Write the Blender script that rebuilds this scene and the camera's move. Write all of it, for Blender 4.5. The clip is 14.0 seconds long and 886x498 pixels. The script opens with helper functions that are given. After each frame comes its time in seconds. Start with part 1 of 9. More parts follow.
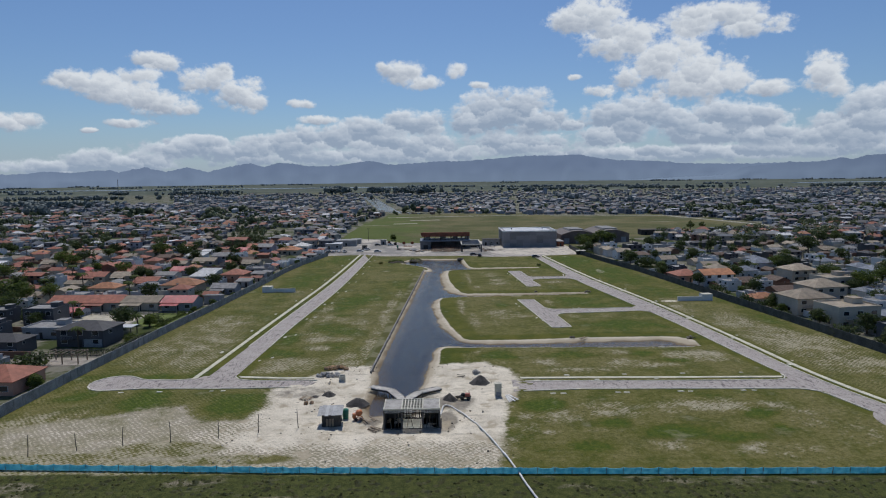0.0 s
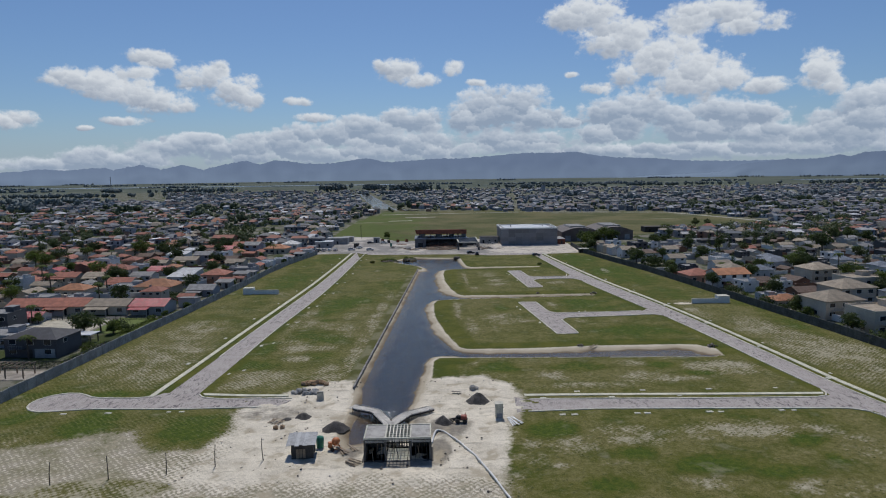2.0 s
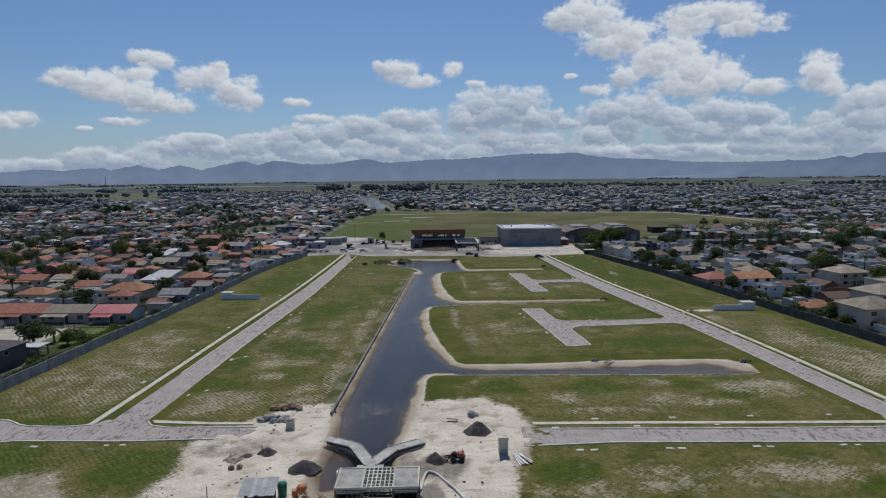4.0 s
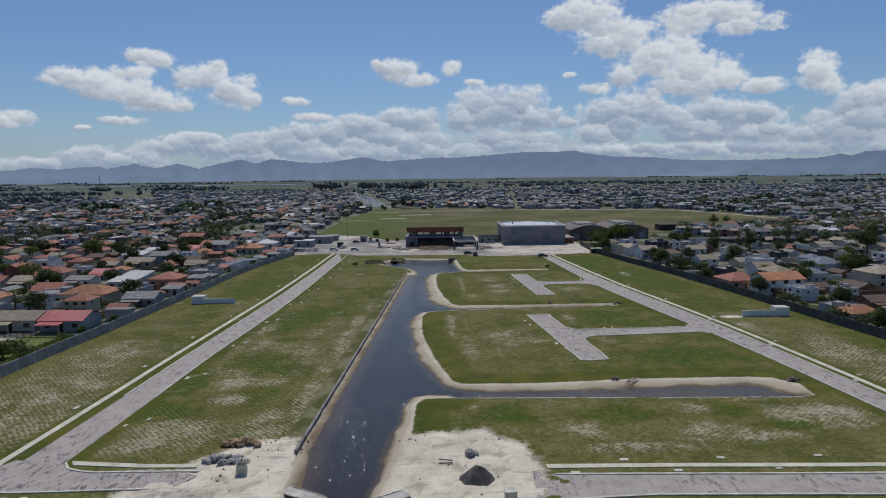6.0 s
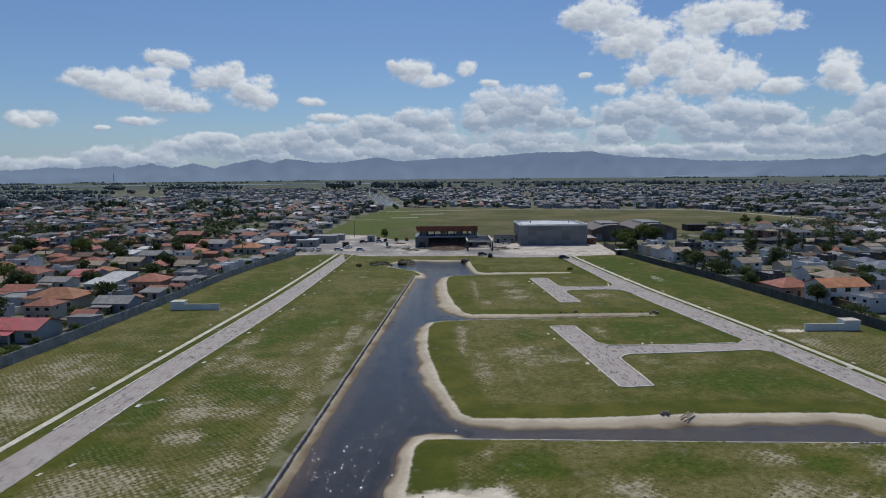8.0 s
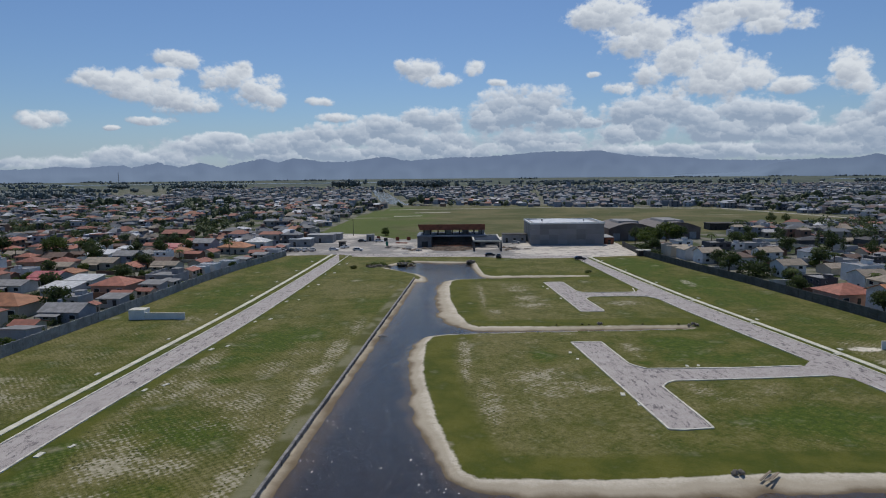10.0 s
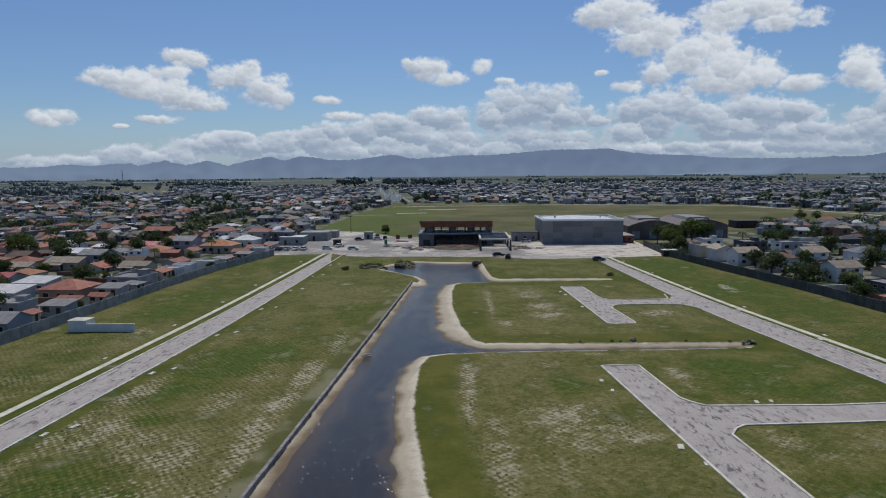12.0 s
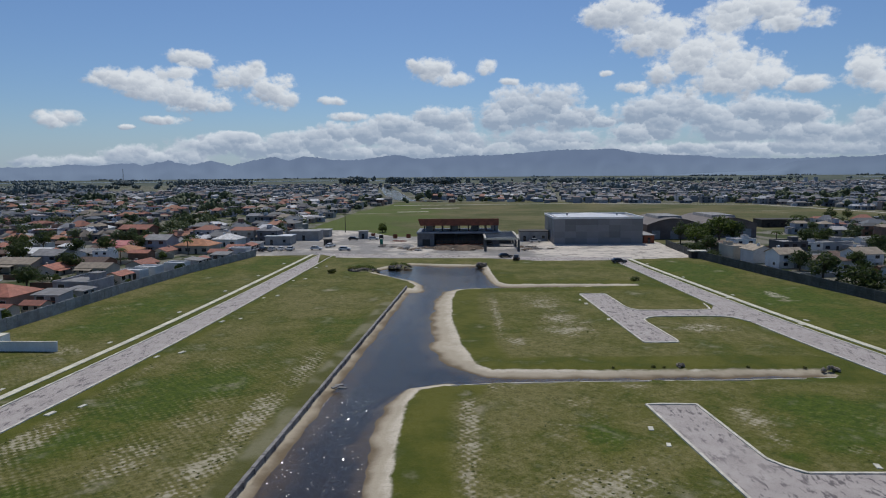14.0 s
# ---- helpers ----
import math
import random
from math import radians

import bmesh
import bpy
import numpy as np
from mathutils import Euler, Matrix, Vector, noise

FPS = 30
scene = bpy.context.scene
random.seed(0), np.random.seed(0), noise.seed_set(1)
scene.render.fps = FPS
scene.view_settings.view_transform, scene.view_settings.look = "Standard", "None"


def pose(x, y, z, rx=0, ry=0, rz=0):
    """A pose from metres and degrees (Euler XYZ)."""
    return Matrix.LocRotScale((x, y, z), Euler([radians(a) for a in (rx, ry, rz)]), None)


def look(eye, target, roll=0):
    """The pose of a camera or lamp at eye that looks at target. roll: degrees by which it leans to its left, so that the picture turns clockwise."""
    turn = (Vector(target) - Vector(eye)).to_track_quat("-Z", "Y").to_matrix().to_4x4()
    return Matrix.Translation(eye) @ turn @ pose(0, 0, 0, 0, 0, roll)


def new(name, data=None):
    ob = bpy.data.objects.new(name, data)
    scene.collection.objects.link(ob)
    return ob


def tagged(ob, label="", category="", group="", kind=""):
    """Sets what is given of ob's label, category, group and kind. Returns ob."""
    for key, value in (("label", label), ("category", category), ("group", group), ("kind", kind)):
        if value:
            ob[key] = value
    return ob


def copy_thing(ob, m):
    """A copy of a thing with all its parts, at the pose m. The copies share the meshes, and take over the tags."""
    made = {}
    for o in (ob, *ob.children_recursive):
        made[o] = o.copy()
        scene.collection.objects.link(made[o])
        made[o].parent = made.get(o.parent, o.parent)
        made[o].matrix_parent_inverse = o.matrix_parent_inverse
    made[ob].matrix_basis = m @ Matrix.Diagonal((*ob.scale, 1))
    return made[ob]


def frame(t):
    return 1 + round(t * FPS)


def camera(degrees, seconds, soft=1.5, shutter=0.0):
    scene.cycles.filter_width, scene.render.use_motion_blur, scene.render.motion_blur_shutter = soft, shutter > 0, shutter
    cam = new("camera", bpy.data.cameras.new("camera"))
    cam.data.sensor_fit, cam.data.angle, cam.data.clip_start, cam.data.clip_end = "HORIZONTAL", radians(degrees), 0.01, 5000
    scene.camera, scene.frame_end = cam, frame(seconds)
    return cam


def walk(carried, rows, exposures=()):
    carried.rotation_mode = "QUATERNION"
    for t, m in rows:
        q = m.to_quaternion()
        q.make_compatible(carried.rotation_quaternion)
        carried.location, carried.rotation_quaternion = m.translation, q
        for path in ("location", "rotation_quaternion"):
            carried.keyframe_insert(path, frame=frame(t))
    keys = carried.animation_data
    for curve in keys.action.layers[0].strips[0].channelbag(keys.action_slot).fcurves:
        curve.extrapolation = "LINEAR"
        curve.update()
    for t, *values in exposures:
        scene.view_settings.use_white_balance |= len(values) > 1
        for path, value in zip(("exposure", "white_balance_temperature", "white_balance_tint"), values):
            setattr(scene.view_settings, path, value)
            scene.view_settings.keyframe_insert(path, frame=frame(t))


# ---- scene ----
EXPOSURE = -0.42
cam = camera(70.09, 14.0, 1.1)
PATH = [
    (0, pose(0.00, 51.23, 44.22, 83.428, 0, -0.793) @ pose(0, 0, 0, 0, 0, -0.692)),
    (0.5, pose(0.28, 55.50, 43.81, 83.284, 0, -0.885) @ pose(0, 0, 0, 0, 0, -0.700)),
    (1, pose(0.56, 59.81, 43.36, 83.215, 0, -0.947) @ pose(0, 0, 0, 0, 0, -0.738)),
    (1.5, pose(0.84, 64.19, 42.90, 83.155, 0, -1.005) @ pose(0, 0, 0, 0, 0, -0.745)),
    (2, pose(1.13, 68.65, 42.40, 83.218, 0, -1.048) @ pose(0, 0, 0, 0, 0, -0.740)),
    (2.5, pose(1.43, 73.20, 41.88, 83.320, 0, -1.053) @ pose(0, 0, 0, 0, 0, -0.693)),
    (3, pose(1.74, 77.86, 41.33, 83.360, 0, -1.072) @ pose(0, 0, 0, 0, 0, -0.648)),
    (4, pose(2.39, 87.51, 40.17, 83.311, 0, -1.131) @ pose(0, 0, 0, 0, 0, -0.654)),
    (4.5, pose(2.74, 92.51, 39.56, 83.287, 0, -1.161) @ pose(0, 0, 0, 0, 0, -0.657)),
    (5.5, pose(3.46, 102.87, 38.30, 83.238, 0, -1.220) @ pose(0, 0, 0, 0, 0, -0.663)),
    (6, pose(3.82, 108.22, 37.66, 83.202, 0, -1.234) @ pose(0, 0, 0, 0, 0, -0.687)),
    (6.5, pose(4.20, 113.68, 37.00, 83.193, 0, -1.116) @ pose(0, 0, 0, 0, 0, -0.663)),
    (7, pose(4.57, 119.24, 36.34, 83.197, 0, -0.596) @ pose(0, 0, 0, 0, 0, -0.625)),
    (7.5, pose(4.94, 124.89, 35.68, 83.248, 0, -0.195) @ pose(0, 0, 0, 0, 0, -0.587)),
    (8, pose(5.30, 130.62, 35.01, 83.263, 0, 0.081) @ pose(0, 0, 0, 0, 0, -0.553)),
    (9, pose(6.01, 142.29, 33.69, 83.253, 0, 0.422) @ pose(0, 0, 0, 0, 0, -0.549)),
    (9.5, pose(6.33, 148.21, 33.03, 83.248, 0, 0.592) @ pose(0, 0, 0, 0, 0, -0.548)),
    (10.5, pose(6.94, 160.13, 31.71, 83.238, 0, 0.932) @ pose(0, 0, 0, 0, 0, -0.545)),
    (11, pose(7.21, 166.12, 31.05, 83.194, 0, 1.112) @ pose(0, 0, 0, 0, 0, -0.518)),
    (11.5, pose(7.46, 172.12, 30.39, 83.168, 0, 1.303) @ pose(0, 0, 0, 0, 0, -0.546)),
    (12, pose(7.68, 178.09, 29.72, 83.120, 0, 1.405) @ pose(0, 0, 0, 0, 0, -0.516)),
    (12.5, pose(7.88, 184.05, 29.04, 83.131, 0, 1.421) @ pose(0, 0, 0, 0, 0, -0.484)),
    (13, pose(8.06, 189.97, 28.34, 83.114, 0, 1.437) @ pose(0, 0, 0, 0, 0, -0.476)),
    (13.5, pose(8.21, 195.84, 27.61, 83.149, 0, 1.664) @ pose(0, 0, 0, 0, 0, -0.488)),
    (14, pose(8.35, 201.66, 26.84, 83.178, 0, 1.809) @ pose(0, 0, 0, 0, 0, -0.479)),
]
walk(cam, PATH, ((0.0, EXPOSURE + 0.02), (1.5, EXPOSURE), (3.0, EXPOSURE - 0.07), (6.0, EXPOSURE - 0.05), (8.0, EXPOSURE), (14.0, EXPOSURE + 0.03)))

# ---- world: blue sky with fair-weather cumulus, sun high ahead ----
SUN_EL, SUN_AZ = 60.0, -2.0

# heaps of cloud: bearing, height and half sizes in degrees
CUMULUS_WEST = [
    (-28.9, 7.5, 1.9, 0.7), (-25.9, 7.2, 3.1, 1.4), (-23.1, 6.3, 3.1, 1.0), (-20.9, 5.8, 1.0, 0.5), (-24.4, 8.3, 1.9, 0.6), (-19.0, 8.1, 2.3, 1.2),
    (-16.5, 7.1, 2.2, 1.4), (-15.5, 6.4, 1.2, 0.8), (-17.9, 8.9, 1.3, 0.6), (-20.4, 7.5, 1.0, 0.5), (-23.2, 9.4, 2.2, 0.7), (-25.2, 4.5, 1.6, 0.4),
    (-32.5, 4.4, 1.7, 0.7), (-11.5, 6.4, 1.1, 0.4), (-9.9, 5.1, 2.0, 0.4), (-28.0, 3.9, 0.6, 0.2), (-2.7, 9.2, 2.0, 1.0), (-0.8, 8.2, 1.9, 0.6),
    (-4.0, 9.4, 0.9, 0.5),
]
CUMULUS_EAST = [
    (13.7, 13.2, 3.1, 1.5), (11.8, 13.0, 1.3, 1.2), (16.5, 11.3, 3.6, 1.7), (19.8, 9.4, 3.8, 2.0), (22.7, 7.8, 3.5, 1.8), (24.8, 7.2, 1.8, 1.0),
    (17.5, 8.1, 2.0, 1.2), (20.9, 7.0, 3.1, 0.8), (23.1, 12.5, 3.8, 1.1), (26.3, 11.5, 2.8, 0.9), (22.1, 11.5, 1.8, 0.7), (27.5, 6.5, 1.9, 0.7),
    (31.5, 7.2, 1.4, 1.7), (32.1, 6.1, 1.1, 0.6), (14.8, 7.1, 1.4, 0.6), (12.4, 8.3, 0.7, 0.3), (4.1, 8.0, 0.8, 0.3), (2.0, 9.2, 0.9, 0.7),
]
CLOUD_BANK_WEST = [
    (-30.9, 1.1, 4.8, 0.6), (-26.2, 1.5, 4.6, 0.9), (-20.7, 2.6, 4.1, 0.9), (-16.7, 2.0, 4.1, 0.9), (-19.8, 3.1, 2.0, 0.6), (-13.9, 2.7, 3.6, 1.0),
    (-10.0, 3.4, 4.1, 1.1), (-6.1, 4.2, 3.6, 1.0), (-1.8, 4.6, 3.6, 1.3), (-3.1, 2.9, 6.1, 1.1), (-8.1, 1.8, 7.1, 0.7), (-0.1, 2.0, 5.1, 0.8),
]
CLOUD_BANK_EAST = [
    (6.2, 5.7, 3.7, 2.0), (8.5, 5.4, 2.2, 1.9), (3.5, 4.9, 2.2, 1.5), (10.2, 4.8, 2.3, 0.9), (12.4, 4.4, 1.5, 0.5), (17.1, 4.7, 3.7, 1.8),
    (19.4, 5.1, 2.6, 1.4), (21.5, 4.0, 3.1, 1.3), (24.7, 4.8, 3.0, 1.4), (27.2, 4.5, 2.4, 1.1), (23.9, 3.2, 4.1, 1.0), (15.3, 3.2, 3.1, 0.9),
    (28.0, 2.8, 2.6, 0.9), (31.2, 2.7, 3.1, 1.0), (33.3, 3.5, 2.6, 1.3), (35.0, 4.4, 2.6, 1.9), (35.5, 2.8, 3.1, 1.4), (25.6, 1.7, 13.8, 0.7),
    (7.0, 2.7, 6.6, 1.0), (16.7, 1.8, 7.7, 0.6),
]


class Nodes:
    """Short way to write node trees."""

    def __init__(self, tree):
        self.tree = tree
        tree.nodes.clear()

    def add(self, kind):
        return self.tree.nodes.new(kind)

    def attribute(self, name):
        n = self.add("ShaderNodeAttribute")
        n.attribute_name = name
        return n.outputs["Fac"]

    def put(self, socket, value):
        if value is None:
            return
        if isinstance(value, bpy.types.NodeSocket):
            self.tree.links.new(value, socket)
        elif isinstance(value, (tuple, list)) and len(value) == 3 and socket.type == "RGBA":
            socket.default_value = (*value, 1)
        else:
            socket.default_value = value

    def math(self, op, a, b=0.5, c=None, clamp=False):
        n = self.add("ShaderNodeMath")
        n.operation, n.use_clamp = op, clamp
        self.put(n.inputs[0], a)
        self.put(n.inputs[1], b)
        self.put(n.inputs[2], c)
        return n.outputs[0]

    def vec(self, op, a, b=None, out=0):
        n = self.add("ShaderNodeVectorMath")
        n.operation = op
        self.put(n.inputs[0], a)
        self.put(n.inputs[1], b)
        return n.outputs[out]

    def noise(self, scale, detail=3.0, rough=0.55, vector=None, out=0, lac=2.0):
        n = self.add("ShaderNodeTexNoise")
        self.put(n.inputs["Vector"], vector)
        n.inputs["Scale"].default_value = scale
        n.inputs["Detail"].default_value = detail
        n.inputs["Roughness"].default_value = rough
        n.inputs["Lacunarity"].default_value = lac
        return n.outputs[out]

    def mix(self, fac, a, b, blend="MIX"):
        n = self.add("ShaderNodeMix")
        n.data_type, n.blend_type = "RGBA", blend
        self.put(n.inputs[0], fac)
        self.put(n.inputs[6], a)
        self.put(n.inputs[7], b)
        return n.outputs[2]

    def step(self, value, lo, hi, a=0.0, b=1.0):
        n = self.add("ShaderNodeMapRange")
        n.interpolation_type = "SMOOTHSTEP"
        for i, v in enumerate((value, lo, hi, a, b)):
            self.put(n.inputs[i], v)
        return n.outputs[0]

    def ramp(self, value, stops):
        n = self.add("ShaderNodeValToRGB")
        r = n.color_ramp
        while len(r.elements) < len(stops):
            r.elements.new(0.5)
        for e, (p, c) in zip(r.elements, stops):
            e.position, e.color = p, (*c, 1)
        self.put(n.inputs[0], value)
        return n.outputs[0]


def make_world():
    world = bpy.data.worlds.new("sky")
    scene.world = world
    world.use_nodes = True
    n = Nodes(world.node_tree)
    out = n.add("ShaderNodeOutputWorld")
    bg = n.add("ShaderNodeBackground")
    sky = n.add("ShaderNodeTexSky")
    sky.sky_type = "NISHITA"
    sky.sun_disc, sky.sun_elevation, sky.sun_rotation = False, radians(SUN_EL), radians(SUN_AZ)
    sky.air_density, sky.dust_density, sky.ozone_density = 1.0, 0.6, 2.0
    d = n.add("ShaderNodeTexCoord").outputs["Generated"]
    xyz = n.add("ShaderNodeSeparateXYZ")
    n.put(xyz.inputs[0], d)
    az = n.math("MULTIPLY", n.math("ARCTAN2", xyz.outputs[0], xyz.outputs[1]), 180 / math.pi)
    el = n.math("MULTIPLY", n.math("ARCSINE", xyz.outputs[2]), 180 / math.pi)
    p = n.add("ShaderNodeCombineXYZ")
    n.put(p.inputs[0], az)
    n.put(p.inputs[1], el)
    p = p.outputs[0]
    warp = n.vec("MULTIPLY", n.vec("SUBTRACT", n.noise(0.5, 2, 0.5, p, 1), (0.5, 0.5, 0.5)), (0.9, 0.55, 0))
    q = n.vec("ADD", p, warp)

    def field(blobs, tight):
        """How deep a direction lies in a heap of puffs, and how high within its puff."""
        total, weight, height = None, None, None
        for a, e, ra, re in blobs:
            v = n.vec("MULTIPLY", n.vec("SUBTRACT", q, (a, e, 0)), (tight / ra, tight / re, 0))
            f = n.math("SUBTRACT", 1.0, n.vec("DOT_PRODUCT", v, v, 1))
            total = f if total is None else n.math("SMOOTH_MAX", total, f, 0.4)
            w = n.math("POWER", 3.0, n.math("MULTIPLY", n.math("MAXIMUM", f, -2.0), 3.0))
            h = n.math("MULTIPLY", w, n.vec("DOT_PRODUCT", v, (0.25, 1.0, 0), 1))
            weight = w if weight is None else n.math("ADD", weight, w)
            height = h if height is None else n.math("ADD", height, h)
        return n.math("MAXIMUM", total, -1.5), n.math("DIVIDE", height, weight)

    def billow(scale, smooth):
        """Rounded heads: distance from the middle of each, and height within it."""
        v = n.add("ShaderNodeTexVoronoi")
        v.voronoi_dimensions, v.feature = "2D", "SMOOTH_F1"
        v.inputs["Scale"].default_value, v.inputs["Smoothness"].default_value = scale, smooth
        bent = n.vec("ADD", n.vec("MULTIPLY", p, (0.85, 1.15, 1)), n.vec("MULTIPLY", n.vec("SUBTRACT", n.noise(scale * 1.6, 3, 0.6, p, 1), (0.5, 0.5, 0.5)), (1.1 / scale, 0.9 / scale, 0)))
        n.put(v.inputs["Vector"], bent)
        up = n.vec("DOT_PRODUCT", n.vec("SUBTRACT", bent, v.outputs["Position"]), (0.3 * scale, scale, 0), 1)
        return n.math("SUBTRACT", 0.42, v.outputs["Distance"]), up

    squat = n.vec("MULTIPLY", p, (0.9, 1.05, 1))
    lumps, knobs = n.noise(0.42, 6, 0.56, squat), n.noise(1.25, 6, 0.62, squat)
    wisp = n.noise(3.2, 4, 0.62, squat)
    heads, heads_up = billow(0.6, 0.35)
    curls, curls_up = billow(1.7, 0.45)
    ragged = n.math("ADD", n.math("MULTIPLY", n.math("SUBTRACT", lumps, 0.5), 2.3), n.math("ADD", n.math("MULTIPLY", n.math("SUBTRACT", knobs, 0.5), 1.2), n.math("MULTIPLY", n.math("SUBTRACT", wisp, 0.5), 0.9)))
    ragged = n.math("ADD", ragged, n.math("ADD", n.math("MULTIPLY", heads, 0.9), n.math("MULTIPLY", curls, 0.5)))
    puff_field, puff_up = field(CUMULUS_WEST + CUMULUS_EAST, 0.95)
    puff = n.math("ADD", puff_field, ragged)
    streak = n.noise(0.5, 5, 0.6, n.vec("MULTIPLY", p, (0.4, 2.2, 1)))
    bank_field, bank_up = field(CLOUD_BANK_WEST + CLOUD_BANK_EAST, 0.92)
    bank = n.math("ADD", bank_field, n.math("MULTIPLY", ragged, 0.75))
    bank = n.math("ADD", bank, n.math("MULTIPLY", n.math("SUBTRACT", streak, 0.5), 0.8))
    m1 = n.step(puff, -0.3, 0.75)
    m2 = n.step(bank, -0.2, 0.6, 0.0, 0.96)
    # sunlit heads and rims, blue-grey bodies and undersides
    relief = n.math("ADD", n.math("MULTIPLY", heads_up, 0.5), n.math("ADD", n.math("MULTIPLY", curls_up, 0.17), n.math("MULTIPLY", n.math("SUBTRACT", knobs, 0.5), 0.35)))
    rim1 = n.step(puff, 1.6, 0.3, 0.0, 0.3)
    lit1 = n.math("ADD", n.math("ADD", 0.44, n.math("MULTIPLY", puff_up, 0.62)), n.math("ADD", relief, rim1), clamp=True)
    c1 = n.mix(lit1, (4.1, 4.8, 5.95), (8.3, 8.85, 9.5))
    rim2 = n.step(bank, 1.0, 0.1, 0.0, 0.30)
    layers = n.math("MULTIPLY", n.math("SUBTRACT", streak, 0.5), 0.6)
    lit2 = n.math("ADD", n.math("ADD", 0.22, n.math("MULTIPLY", bank_up, 0.6)), n.math("ADD", n.math("ADD", relief, layers), rim2), clamp=True)
    c2 = n.mix(lit2, (3.5, 4.4, 5.8), (8.0, 8.65, 9.5))
    haze = n.step(el, 6.0, -0.5, 0.0, 0.55)
    base = n.mix(haze, n.mix(1.0, sky.outputs[0], SKY_TINT, "MULTIPLY"), (4.15, 5.4, 7.2))
    col = n.mix(m2, base, c2)
    col = n.mix(m1, col, c1)
    n.put(bg.inputs[0], col)
    bg.inputs[1].default_value = 0.105
    n.put(out.inputs[0], bg.outputs[0])


SKY_TINT = (0.60, 0.76, 0.98)
make_world()

sun_data = bpy.data.lights.new("sun", "SUN")
sun_data.energy, sun_data.angle, sun_data.color = 3.6, radians(0.53), (1.0, 0.955, 0.89)
sun = new("sun", sun_data)
sun.matrix_world = look((0, 0, 0), (-math.sin(radians(SUN_AZ)) * math.cos(radians(SUN_EL)), -math.cos(radians(SUN_AZ)) * math.cos(radians(SUN_EL)), -math.sin(radians(SUN_EL))))


# ---- materials ----
def material(name):
    m = bpy.data.materials.new(name)
    m.use_nodes = True
    n = Nodes(m.node_tree)
    out = n.add("ShaderNodeOutputMaterial")
    b = n.add("ShaderNodeBsdfPrincipled")
    n.put(out.inputs[0], b.outputs[0])
    return m, n, b


def world_xy(n):
    return n.add("ShaderNodeNewGeometry").outputs["Position"]


def bump(n, b, height, strength=0.4, distance=0.05):
    k = n.add("ShaderNodeBump")
    k.inputs["Strength"].default_value, k.inputs["Distance"].default_value = strength, distance
    n.put(k.inputs["Height"], height)
    n.put(b.inputs["Normal"], k.outputs[0])


def plain(name, color, rough=0.8, spread=0.25, grain=6.0, patch=0.6, metal=0.0, vary=0.0, relief=0.25):
    """A worn surface: broad patches, fine grain, and a shift of tone from thing to thing."""
    m, n, b = material(name)
    p = world_xy(n)
    big, fine = n.noise(patch, 4, 0.6, p), n.noise(grain, 4, 0.65, p)
    dark = tuple(c * (1 - spread) for c in color)
    light = tuple(min(1, c * (1 + spread * 0.7)) for c in color)
    v = n.math("ADD", n.math("MULTIPLY", big, 0.6), n.math("MULTIPLY", fine, 0.4))
    c = n.mix(n.step(v, 0.36, 0.64), dark, light)
    if vary:
        r = n.add("ShaderNodeObjectInfo").outputs["Random"]
        h = n.add("ShaderNodeHueSaturation")
        n.put(h.inputs["Value"], n.math("MULTIPLY_ADD", r, vary, 1 - vary / 2))
        n.put(h.inputs["Saturation"], n.math("MULTIPLY_ADD", r, vary * 0.6, 1 - vary * 0.3))
        n.put(h.inputs["Color"], c)
        c = h.outputs[0]
    n.put(b.inputs["Base Color"], c)
    b.inputs["Roughness"].default_value, b.inputs["Metallic"].default_value = rough, metal
    bump(n, b, fine, relief, 0.02)
    return m


